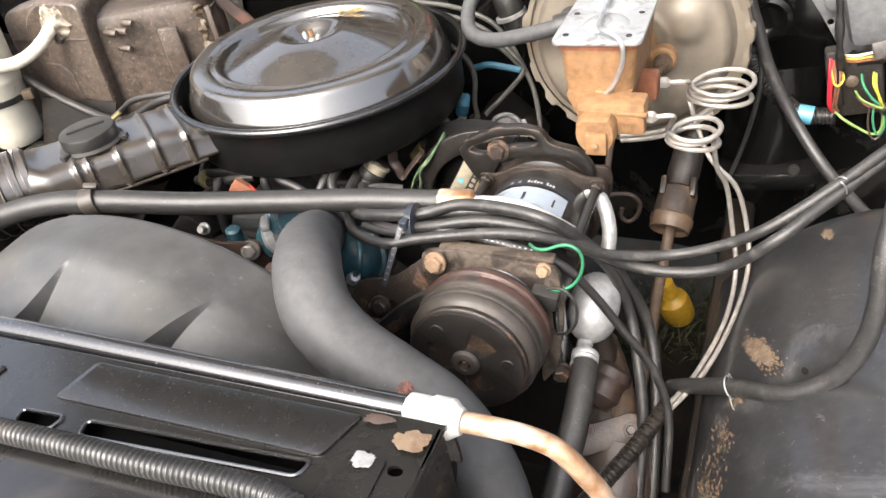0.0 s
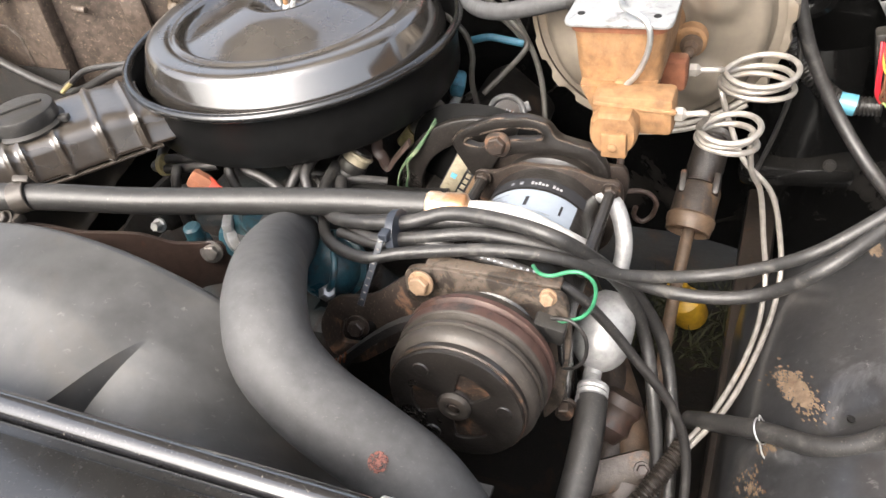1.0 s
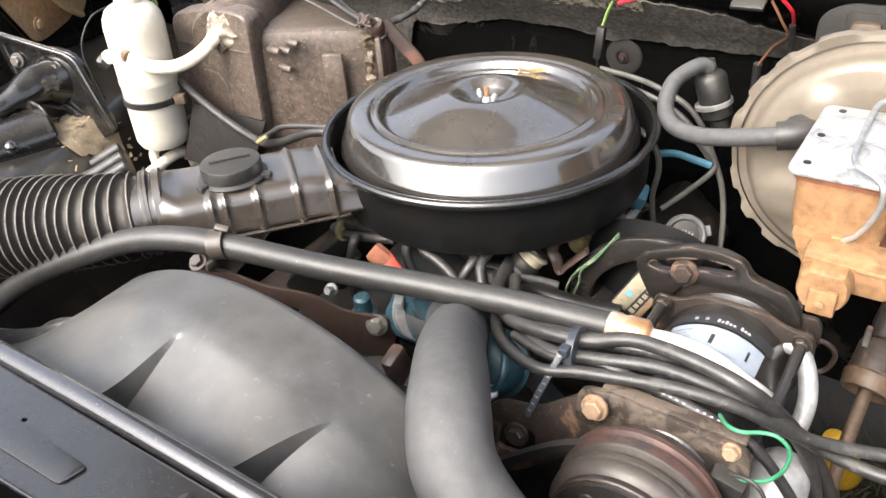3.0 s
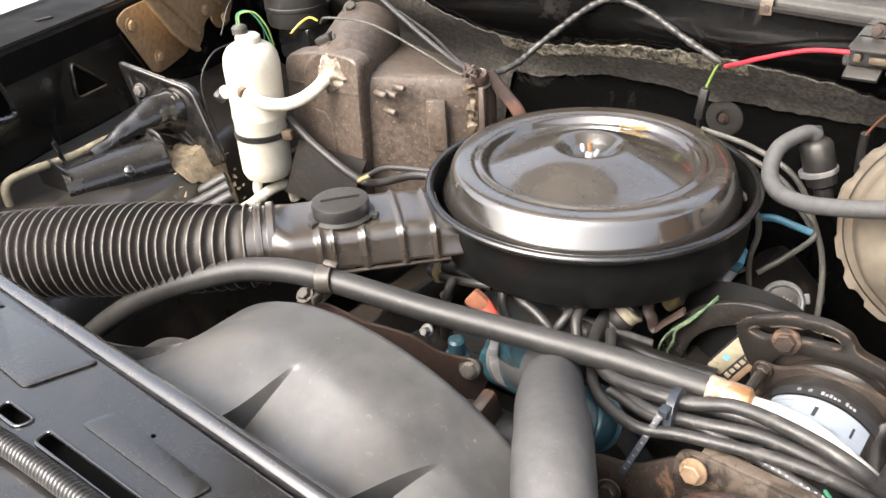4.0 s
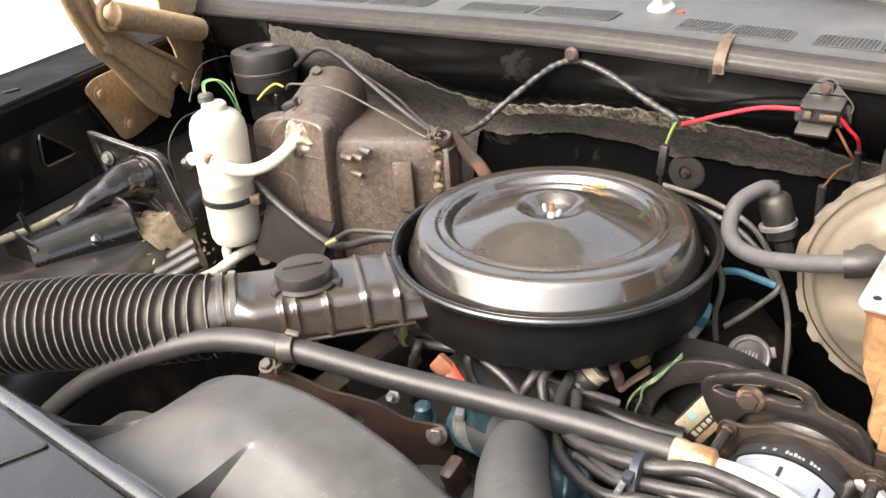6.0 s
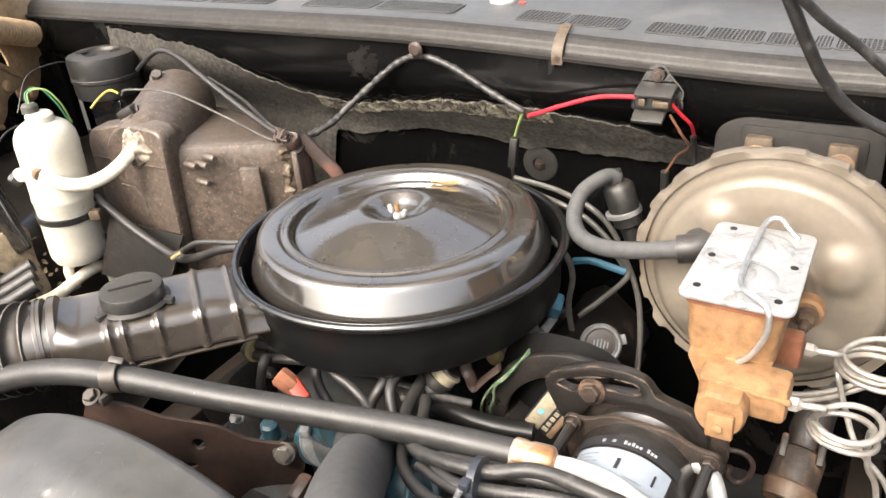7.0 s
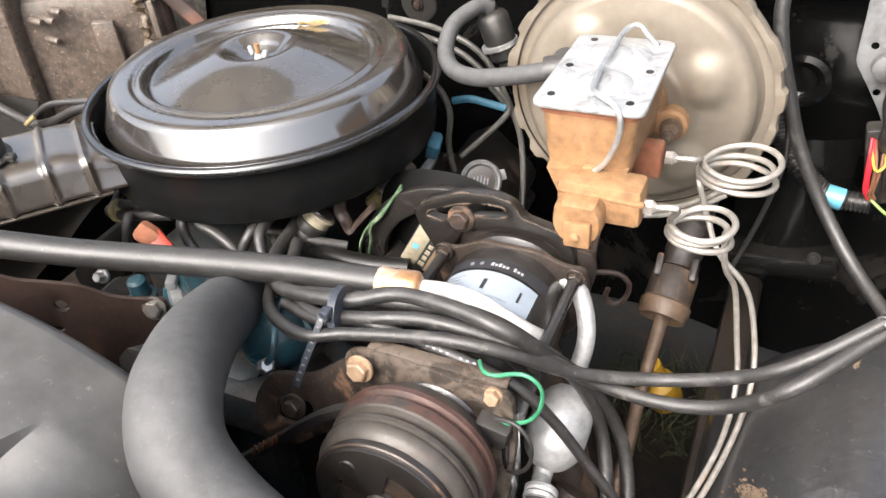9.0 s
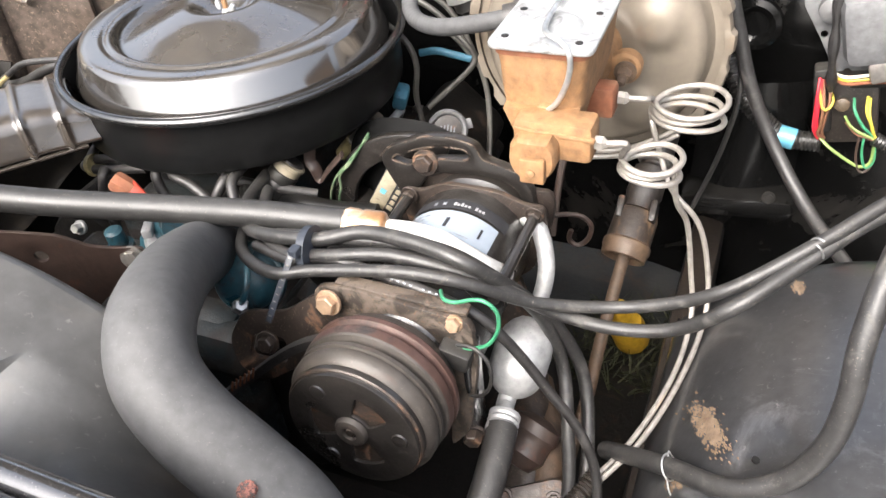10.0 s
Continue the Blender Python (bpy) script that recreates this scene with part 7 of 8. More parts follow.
cable([(-1.20, 0.985, 1.035), (-1.175, 0.98, 1.048), (-1.095, 1.0, 1.043), (-1.014, 1.02, 1.008), (-0.948, 1.035, 0.975), (-0.915, 1.04, 0.968)], 0.002, "thin grey wire across the evaporator case", M_greyhose, "", "wire", "wire", 8, 0.006)
cable([(-1.36, 1.15, 1.02), (-1.30, 1.145, 1.055), (-1.258, 1.14, 1.064), (-1.2, 1.125, 1.055), (-1.16, 1.115, 1.04), (-1.071, 1.095, 1.006), (-0.99, 1.075, 0.98), (-0.925, 1.05, 0.972)], 0.0046, "taped black wire running over the evaporator case", M_rubber, "", "wire", "wire", 10, 0.006)
cable([(-1.14, 1.12, 1.03), (-1.06, 1.115, 0.998), (-0.98, 1.08, 0.978), (-0.92, 1.06, 0.97)], 0.003, "thin black wire beside the taped wire", M_rubber, "", "wire", "wire", 8, 0.006)
tw = bmesh.new()
for k in range(5):
    tube([GR + Vector((random.uniform(-0.04, 0.01), random.uniform(-0.02, 0.0), random.uniform(0.0, 0.02))) for _ in range(5)], 0.0028, 8, 0.004, bm=tw)
part("twisted_wires", tw, M_brown, gm)
har = [(-0.905, 1.045, 0.965), (-0.88, 1.11, 0.975), (-0.862, 1.15, 0.998), (-0.80, 1.18, 1.052), (-0.765, 1.188, 1.072), (-0.745, 1.19, 1.076), (-0.72, 1.19, 1.072), (-0.683, 1.19, 1.059), (-0.626, 1.19, 1.029), (-0.571, 1.19, 1.003)]
tagged(part("wiring_harness", tube(har, 0.0058, 12, 0.004, wave=lambda s: 0.0054 + 0.0008 * math.sin(s * 420) + 0.0006 * math.sin(s * 173)), M_cable), "taped grey-black wiring harness hung on the firewall", "wiring harness")
hk = thing("harness_clip", (-0.745, 1.19, 1.07), "round tan screw head holding the harness", "clip")
part("screw", lathe([(0.004, 0.02), (0.004, 0.0), (0.011, -0.002), (0.012, -0.006), (0.008, -0.010), (0, -0.011)], (-0.745, 1.185, 1.088), (0, 1, 0), 20), M_brown, hk)
cable([(-0.562, 1.185, 1.0), (-0.535, 1.176, 1.012), (-0.506, 1.174, 1.024), (-0.449, 1.172, 1.043), (-0.395, 1.168, 1.049)], 0.0031, "bright red power wire from the harness to the relay", M_redwire, "", "wire", "wire", 10, 0.005)
cable([(-0.572, 1.188, 1.002), (-0.582, 1.195, 0.985), (-0.592, 1.2, 0.96)], 0.0022, "yellow-green wire below the harness", M_yelgreen, "", "wire", "wire", 8, 0.004)
ic = thing("inline_connector", (-0.6, 1.205, 0.9), "small black inline wire connector", "connector")
part("body", rbox((-0.598, 1.205, 0.93), (0.013, 0.011, 0.05), 0.002, Matrix.Rotation(0.12, 3, "Y")), M_cap, ic)
part("lead", tube([(-0.602, 1.207, 0.905), (-0.604, 1.215, 0.87), (-0.6, 1.2, 0.83)], 0.0028, 8), M_rubber, ic)
rly = thing("relay", (-0.372, 1.2, 1.005), "black relay on a folded bracket on the firewall", "relay")
part("bracket", plate(round_poly([(-0.036, -0.01), (0.034, -0.01), (0.034, 0.012), (0.008, 0.052), (-0.012, 0.052), (-0.034, 0.01)], 0.008), [ellipse(-0.001, 0.04, 0.004, 0.004, 12)], 0.004, frame_to((-0.372, 1.184, 1.022), (0, -1, 0.1))), M_black, rly)
part("body", rbox((-0.372, 1.172, 1.03), (0.048, 0.026, 0.02), 0.003), M_cap, rly)
part("upper_leaf", rbox((-0.37, 1.164, 1.046), (0.05, 0.03, 0.005), 0.002, Matrix.Rotation(0.35, 3, "X")), M_cap, rly)
part("lower_leaf", rbox((-0.376, 1.16, 1.014), (0.042, 0.03, 0.006), 0.002, Matrix.Rotation(0.5, 3, "X")), M_cap, rly)
part("terminal", rbox((-0.36, 1.156, 1.031), (0.022, 0.01, 0.01), 0.003), M_strap, rly)
part("terminal", rbox((-0.385, 1.157, 1.032), (0.01, 0.008, 0.012), 0.003), M_strap, rly)
part("edge_wire", tube([(-0.366, 1.178, 1.074), (-0.352, 1.176, 1.06), (-0.337, 1.172, 1.045), (-0.337, 1.168, 1.036)], 0.0009, 8, 0.004), M_pulley, rly)
bolt_thing((-0.372, 1.178, 1.062), (0, -1, 0.1), 0.006, 0.006, M_brown, rly)
cable([(-0.35, 1.165, 1.046), (-0.338, 1.175, 1.028), (-0.328, 1.19, 1.01), (-0.33, 1.225, 0.98)], 0.0024, "red wire leaving the relay", M_redwire, "", "wire", "wire", 10, 0.004)
cable([(-0.35, 1.165, 1.03), (-0.335, 1.175, 1.0), (-0.331, 1.2, 0.975), (-0.355, 1.235, 0.945), (-0.373, 1.245, 0.912)], 0.0018, "rusty orange wire below the relay", M_orange, "", "wire", "wire", 10, 0.004)
cable([(-0.33, 1.215, 0.985), (-0.331, 1.24, 0.94), (-0.338, 1.25, 0.88)], 0.004, "grey wire below the relay", M_cable, "", "wire", "wire", 10, 0.005)
cable([(-0.373, 1.245, 0.915), (-0.374, 1.25, 0.89), (-0.373, 1.255, 0.85)], 0.006, "black wire sleeve below the relay", M_rubber, "", "wire", "wire", 10, 0.005)
rly.location.z += 0.015
cs = thing("cowl_strap", (-0.525, 1.2, 1.07), "tan metal strap folded over the cowl edge", "strap")
strap_path = spline([(0, 1.222, 1.125), (0, 1.204, 1.117), (0, 1.192, 1.105), (0, 1.186, 1.094), (0, 1.185, 1.079)], 0.004)
part("strap", sheet(lambda u, v: (-0.524 + 0.016 * u, strap_path[min(len(strap_path) - 1, int(v * (len(strap_path) - 1) + 0.5))][1], strap_path[min(len(strap_path) - 1, int(v * (len(strap_path) - 1) + 0.5))][2]), 2, len(strap_path) - 1, 0.002), M_strap, cs)
part("screw", lathe([(0.006, 0.0), (0.005, 0.003), (0, 0.004)], (-0.516, 1.185, 1.087), (0, -1, 0), 12), M_brown, cs)
fs = thing("firewall_stud", (-0.594, 1.29, 0.86), "rusty stud with a washer on a dimple of the firewall", "stud")
part("dimple", lathe([(0.034, 0.004), (0.03, -0.002), (0.02, -0.005), (0.012, -0.004), (0.011, 0)], (-0.594, 1.296, 0.877), (0, 1, 0), 28), M_soot, fs, "sooty grey dimple")
bolt_thing((-0.594, 1.294, 0.877), (0, -1, 0), 0.0055, 0.01, M_brown, fs)
sp = thing("cowl_screw", (-1.463, 1.2, 1.06), "small brass screw with a bracket at the cowl corner", "screw")
part("tab", rbox((-1.463, 1.2, 1.068), (0.03, 0.008, 0.04), 0.003), M_black, sp)
bolt_thing((-1.463, 1.196, 1.072), (0, -1, 0), 0.009, 0.008, M_bolt, sp)

# hoses behind the snorkel
cable([(-1.222, 0.90, 0.885), (-1.18, 0.895, 0.866), (-1.134, 0.89, 0.847), (-1.07, 0.885, 0.826), (-1.02, 0.878, 0.822), (-0.97, 0.872, 0.838), (-0.90, 0.87, 0.868), (-0.83, 0.88, 0.875)], 0.0068, "black rubber hose below the evaporator case", M_rubber, "", "hose", "hose", 12, 0.006)
cable([(-1.01, 0.862, 0.838), (-0.985, 0.86, 0.852), (-0.95, 0.865, 0.87), (-0.88, 0.875, 0.878), (-0.82, 0.885, 0.88)], 0.0045, "yellow and black wire beside the snorkel", M_rubber, "", "wire", "wire", 10, 0.006)
cable([(-1.012, 0.858, 0.834), (-1.0, 0.857, 0.842), (-0.985, 0.857, 0.851)], 0.0034, "bare yellow end of a wire", M_collar, "", "wire", "wire", 10, 0.004)

# ---- hood hinge ----
hg = thing("hood_hinge", (-1.65, 0.95, 0.9), "tan primered hood hinge with a coil spring on the fender", "hinge")


def on_fender(y, z, d):
    n_ = Vector((1, 0.385, 0)).normalized()
    return Vector((fend_x(y), y, z)) + n_ * d


HM = frame_to(on_fender(0.9, 0.97, 0.004), (1, 0.385, 0), (-0.385, 1, 0))


def hp(y, z):
    q = HM.inverted() @ on_fender(y, z, 0.004)
    return (q.x, q.y)


part("base_plate", plate(round_poly([hp(0.834, 1.024), hp(0.862, 1.038), hp(1.02, 1.045), hp(1.06, 0.96), hp(1.015, 0.906), hp(0.925, 0.893), hp(0.9, 0.898)], 0.016), [], 0.006, HM, bevel=0.002), M_hinge, hg)
bolt_thing(on_fender(0.922, 0.925, 0.011), (1, 0.385, 0), 0.011, 0.009, M_hinge, hg)
bolt_thing(on_fender(0.866, 1.006, 0.011), (1, 0.385, 0), 0.011, 0.009, M_hinge, hg)
HA = frame_to(on_fender(0.9, 1.0, 0.05), (1, 0.385, 0), (-0.385, 1, 0))


def ha(y, z):
    q = HA.inverted() @ on_fender(y, z, 0.05)
    return (q.x, q.y)


arm_out = [(0.785, 1.24), (0.803, 1.172), (0.825, 1.117), (0.832, 1.096), (0.864, 1.065), (0.93, 0.968), (0.975, 0.924), (0.99, 0.918), (1.018, 0.939), (1.031, 0.967), (1.095, 0.982), (1.09, 0.996), (1.045, 1.03), (0.93, 1.107), (0.868, 1.159), (0.85, 1.24)]
part("lower_arm", plate(round_poly([ha(y, z) for y, z in arm_out], 0.012), [], 0.006, HA, bevel=0.002), M_hinge, hg)
part("arm_ridge", tube([HA @ Vector((*ha(y, z), 0.007)) for y, z in ((0.826, 1.2), (0.84, 1.155), (0.874, 1.095), (0.915, 1.05), (0.957, 1.006), (1.002, 0.954))], 0.009, 14, 0.006, squash=0.9), M_hinge, hg, "pressed stiffening ridge")
part("arm_flange", tube([HA @ Vector((*ha(y, z), 0.009)) for y, z in ((0.787, 1.23), (0.806, 1.17), (0.828, 1.117), (0.836, 1.096), (0.868, 1.064), (0.933, 0.968), (0.978, 0.927), (0.99, 0.922))], 0.0055, 10, 0.006), M_hinge, hg, "turned up edge of the arm")
part("arm_flange", tube([HA @ Vector((*ha(y, z), 0.009)) for y, z in ((0.852, 1.23), (0.87, 1.156), (0.93, 1.104), (1.045, 1.027), (1.088, 0.993))], 0.0055, 10, 0.006), M_hinge, hg, "turned up edge of the arm")
up_out = [(1.066, 1.2), (1.072, 1.07), (1.086, 1.035), (1.087, 1.0), (1.083, 0.952), (1.1, 0.932), (1.132, 0.93), (1.16, 0.96), (1.172, 0.985), (1.175, 1.01), (1.225, 1.012), (1.25, 1.026), (1.2, 1.2)]
part("upper_arm", plate(round_poly([ha(y, z) for y, z in up_out], 0.012), [], 0.006, frame_to(on_fender(0.9, 1.0, 0.03), (1, 0.385, 0), (-0.385, 1, 0)), bevel=0.002), M_hinge, hg)
for yy, zz in ((0.869, 1.094), (1.038, 0.99), (0.986, 0.974), (1.1, 0.957)):
    part("pivot", lathe([(0.012, 0), (0.012, 0.006), (0.009, 0.009), (0, 0.01)], on_fender(yy, zz, 0.055), (1, 0.385, 0), 18), M_hinge, hg)
spring = tube([on_fender(0.884, 1.157, 0.07), on_fender(1.135, 1.069, 0.07)], 0.025, 20, 0.0012, wave=lambda s: 0.0225 + 0.0042 * abs(math.sin(s * math.pi / 0.0085)))
part("spring", spring, M_hinge, hg, "stout tan coil spring", angle=80)
part("spring_eye", tube([on_fender(0.885, 1.183, 0.075), on_fender(0.862, 1.178, 0.075), on_fender(0.852, 1.156, 0.075), on_fender(0.862, 1.134, 0.075), on_fender(0.885, 1.131, 0.075)], 0.0065, 10, 0.005), M_hinge, hg)

# ---- brackets on the passenger wheelhouse ----
fb = thing("fender_brace", (-1.4, 0.75, 0.74), "glossy black stamped fender brace with a flat flange", "brace")
FB = frame_to((-1.44, 0.8, 0.87), (0.3, -0.9, 0.15), (1, 0.25, 0))
fb_out = [(-0.1, 0.105), (0.047, 0.07), (0.063, 0.06), (0.117, -0.064), (0.076, -0.083), (0.018, -0.031), (-0.064, -0.017), (-0.073, 0.035)]
fb_in = [(-0.074, 0.086), (0.03, 0.056), (0.044, 0.044), (0.08, -0.062), (0.02, -0.016), (-0.05, 0.0), (-0.062, 0.036)]
part("flange_plate", plate(round_poly(fb_out, 0.009), [], 0.004, FB, bevel=0.0012), M_stamp, fb)
part("raised_border", plate(round_poly(fb_out, 0.009), [round_poly(fb_in, 0.009)], 0.009, FB @ Matrix.Translation((0, 0, 0.003)), bevel=0.0035), M_stamp, fb, "raised glossy border")
neck = tube([(-1.43, 0.635, 0.863), (-1.43, 0.681, 0.877), (-1.431, 0.724, 0.888), (-1.436, 0.768, 0.893), (-1.447, 0.812, 0.886), (-1.452, 0.826, 0.884)], 0.02, 28, 0.006, wave=lambda s: 0.0135 + 0.006 * smooth(0.0, 0.09, s) + 0.016 * smooth(0.07, 0.16, s) + 0.022 * smooth(0.14, 0.2, s))
for v_ in neck.verts:
    v_.co += Vector((wob(v_.co, 28, 0.004), 0, wob(v_.co + Vector((2, 0, 0)), 28, 0.004)))
part("collar", lathe([(0.0125, -0.006), (0.0145, -0.004), (0.0145, 0.004), (0.0125, 0.006)], (-1.43, 0.655, 0.869), (0, 0.95, 0.3), 24), M_black, fb)
for x, y in ((-0.058, 0.054), (0.018, 0.043)):
    bolt_thing(FB @ Vector((x, y, 0.006)), FB.to_3x3() @ Vector((0, 0, 1)), 0.009, 0.01, M_boltgrey, fb)
part("funnel", neck, M_stamp, fb)
chan = thing("channel_bracket", (-1.4, 0.64, 0.79), "black channel bracket with turned ears on the wheelhouse", "bracket")


def channel_at(u, v):
    """A half-round trough lying along the wheelhouse, its back to the engine."""
    a = -0.25 + 2.9 * v
    r = 0.034 + 0.01 * u
    y = 0.56 + 0.17 * u
    return (-1.418 + r * 1.15 * math.sin(a) + 0.02 * u, y + 0.004 * math.sin(v * 9), 0.832 - 0.006 * u + r * math.cos(a))


part("channel", sheet(channel_at, 20, 30, 0.003), M_stamp, chan)
part("rim", tube([channel_at(k / 8, 0.0) for k in range(9)], 0.0035, 8, 0.006), M_stamp, chan, "rolled upper rim")
ear_l = round_poly([(-0.05, 0.036), (-0.02, 0.05), (0.03, 0.03), (0.036, -0.02), (0.01, -0.05), (-0.03, -0.03)], 0.006)
part("ear", plate(ear_l, [], 0.004, frame_to((-1.415, 0.562, 0.838), (0.25, -1, 0.1))), M_stamp, chan)
part("ear", tube([(-1.425, 0.722, 0.858), (-1.41, 0.735, 0.872), (-1.388, 0.738, 0.868), (-1.376, 0.738, 0.84), (-1.38, 0.74, 0.8)], 0.013, 12, 0.005, squash=0.4), M_stamp, chan)
part("dimple", lathe([(0.012, -0.003), (0.0105, 0.003), (0.006, 0.007), (0.0, 0.008)], channel_at(0.6, 0.5), (1, -0.1, 0.3), 20), M_black, chan, "pressed dimple")
part("prong", tube([(-1.43, 0.578, 0.911), (-1.43, 0.585, 0.87)], 0.0045, 10, straight=True), M_black, chan)
tagged(part("grey_pipe", tube([(-1.445, 0.72, 0.88), (-1.44, 0.662, 0.88), (-1.435, 0.599, 0.876), (-1.43, 0.543, 0.88), (-1.43, 0.505, 0.879), (-1.43, 0.488, 0.873), (-1.43, 0.481, 0.858), (-1.43, 0.481, 0.83), (-1.43, 0.483, 0.79)], 0.0068, 14, 0.006), M_carton), "bent pale grey pipe on the wheelhouse", "pipe")
lit = bmesh.new()


def on_apron(x, y, up):
    s = (x - fend_x(y) - 0.004) / 0.42
    return Vector((x, y, pass_apron(s, (y - 0.2) / 1.05)[2] + up))


dirt = sheet(lambda u, v: on_apron(-1.37 + (0.05 + 0.01 * math.sin(u * 31) + 0.005 * math.sin(u * 75)) * v * math.cos(u * 2 * math.pi), 0.79 + (0.058 + 0.01 * math.sin(u * 25)) * v * math.sin(u * 2 * math.pi), 0.007 - 0.004 * v * v + 0.001 * math.sin(u * 40 + v * 9) * v), 60, 10, 0.003)
merge(lit, dirt)
for k in range(45):
    c = on_apron(random.uniform(-1.44, -1.31), random.uniform(0.715, 0.86), random.uniform(0.004, 0.012))
    own = rbox(c, (random.uniform(0.006, 0.016), random.uniform(0.003, 0.007), 0.0012), 0.0006, Euler((random.uniform(-0.35, 0.35), random.uniform(-0.35, 0.35), random.uniform(0, 3))).to_matrix())
    merge(lit, own)
tagged(part("leaf_litter", lit, M_mud), "dry pale leaf litter on the passenger wheelhouse", "leaf litter", kind="stuff")
for i in range(3):
    cable([(-1.30 + 0.035 * i, 0.80 - 0.02 * i, 0.79), (-1.34 + 0.035 * i, 0.74 - 0.02 * i, 0.765), (-1.39 + 0.035 * i, 0.66 - 0.02 * i, 0.745), (-1.44 + 0.035 * i, 0.58 - 0.02 * i, 0.73)], 0.012, "thick black hose lying on the wheelhouse", M_rubber, "wheelhouse hoses", "hose", "hose", 12, 0.008)
bt = thing("battery_cable", (-1.31, 0.42, 0.83), "red battery cable end beside the intake duct", "battery cable")
part("lug", rbox((-1.352, 0.395, 0.872), (0.016, 0.016, 0.012), 0.004), M_redwire, bt)
part("lead", tube([(-1.36, 0.36, 0.885), (-1.36, 0.38, 0.884), (-1.358, 0.396, 0.874), (-1.355, 0.405, 0.858), (-1.36, 0.41, 0.83)], 0.006, 12), M_redwire, bt)

# ---- small things at the front of the engine ----
rp = thing("red_plug", (-0.635, 0.693, 0.82), "faded red plastic electrical plug", "plug")
RT = Euler((0.3, 0.45, -0.35)).to_matrix()
part("cap", lathe([(0.011, -0.012), (0.0125, -0.006), (0.0125, 0.01), (0.0105, 0.013)], (-0.644, 0.693, 0.836), (-0.75, -0.1, 0.55), 8), M_rustred, rp)
part("stem", rbox((-0.628, 0.692, 0.828), (0.03, 0.018, 0.016), 0.004, RT), M_red, rp, "bright red stem")
for i, pts in enumerate((((-0.82, 0.82, 0.76), (-0.79, 0.775, 0.79), (-0.775, 0.755, 0.80), (-0.755, 0.75, 0.802), (-0.735, 0.75, 0.805), (-0.697, 0.75, 0.813), (-0.67, 0.755, 0.815)),
                         ((-0.80, 0.82, 0.80), (-0.78, 0.78, 0.806), (-0.764, 0.762, 0.809), (-0.73, 0.76, 0.815), (-0.70, 0.76, 0.818), (-0.65, 0.78, 0.815)),
                         ((-0.722, 0.74, 0.815), (-0.72, 0.73, 0.81), (-0.724, 0.728, 0.795), (-0.73, 0.728, 0.775), (-0.735, 0.73, 0.72)),
                         ((-0.648, 0.76, 0.822), (-0.643, 0.742, 0.822), (-0.641, 0.738, 0.811), (-0.634, 0.735, 0.795), (-0.615, 0.73, 0.775)),
                         ((-0.635, 0.77, 0.82), (-0.621, 0.745, 0.822), (-0.595, 0.74, 0.815), (-0.572, 0.735, 0.804), (-0.55, 0.73, 0.78)),
                         ((-0.56, 0.79, 0.82), (-0.555, 0.765, 0.82), (-0.556, 0.75, 0.815), (-0.561, 0.738, 0.80), (-0.566, 0.73, 0.77)),
                         ((-0.545, 0.79, 0.822), (-0.543, 0.765, 0.822), (-0.54, 0.748, 0.819), (-0.53, 0.735, 0.803), (-0.515, 0.725, 0.78)),
                         ((-0.63, 0.82, 0.80), (-0.58, 0.79, 0.795), (-0.52, 0.79, 0.79), (-0.47, 0.81, 0.775)))):
    cable(pts, 0.0062, "grey-black rubber hose at the engine front", M_rubber, "engine front hoses", "hose", "hose", 12, 0.005)
yr = thing("yellow_ring", (-0.766, 0.738, 0.8), "cream yellow band round the engine hoses", "band")
part("ring", lathe([(0.010, -0.0035), (0.0145, -0.0035), (0.0145, 0.0035), (0.010, 0.0035)], (-0.757, 0.755, 0.805), (0.9, 0.05, 0.2), 24), M_collar, yr)
cable([(-0.53, 0.80, 0.765), (-0.48, 0.79, 0.772), (-0.43, 0.79, 0.772), (-0.385, 0.80, 0.77)], 0.012, "shiny black sleeve behind the refrigerant hose", M_pan, "", "sleeve", "sleeve", 16, 0.006)
for k in range(2):
    cable([(-0.415, 0.86, 0.835 + 0.004 * k), (-0.44 + 0.003 * k, 0.845, 0.804), (-0.456 + 0.003 * k, 0.84, 0.786), (-0.468 + 0.012 * k, 0.84, 0.766), (-0.474 + 0.012 * k, 0.84, 0.745), (-0.474 + 0.014 * k, 0.845, 0.72)], 0.0016, "thin green wire beside the carburettor", M_greenold, "carburettor wires", "wire", "wire", 8, 0.004)

# ---- lines between engine and firewall ----
vac = "pale grey vacuum line between engine and firewall"
cable([(-0.60, 1.15, 0.90), (-0.52, 1.15, 0.89), (-0.45, 1.14, 0.87), (-0.40, 1.13, 0.83), (-0.385, 1.13, 0.80), (-0.41, 1.09, 0.775), (-0.435, 1.065, 0.755)], 0.0042, vac, M_greyhose, "vacuum lines", "vacuum_line", "hose", 10, 0.006)
cable([(-0.58, 1.17, 0.905), (-0.50, 1.165, 0.895), (-0.43, 1.15, 0.87), (-0.39, 1.14, 0.81), (-0.365, 1.12, 0.76), (-0.35, 1.08, 0.70), (-0.342, 1.02, 0.62)], 0.0042, vac, M_greyhose, "vacuum lines", "vacuum_line", "hose", 10, 0.006)
cable([(-0.50, 1.08, 0.875), (-0.465, 1.055, 0.872), (-0.445, 1.05, 0.855), (-0.438, 1.05, 0.825), (-0.444, 1.05, 0.78), (-0.437, 1.05, 0.725)], 0.0042, vac, M_greyhose, "vacuum lines", "vacuum_line", "hose", 10, 0.006)
cable([(-0.54, 1.14, 0.885), (-0.48, 1.13, 0.86), (-0.42, 1.13, 0.84), (-0.38, 1.135, 0.79)], 0.0036, vac, M_greyhose, "vacuum lines", "vacuum_line", "hose", 10, 0.006)
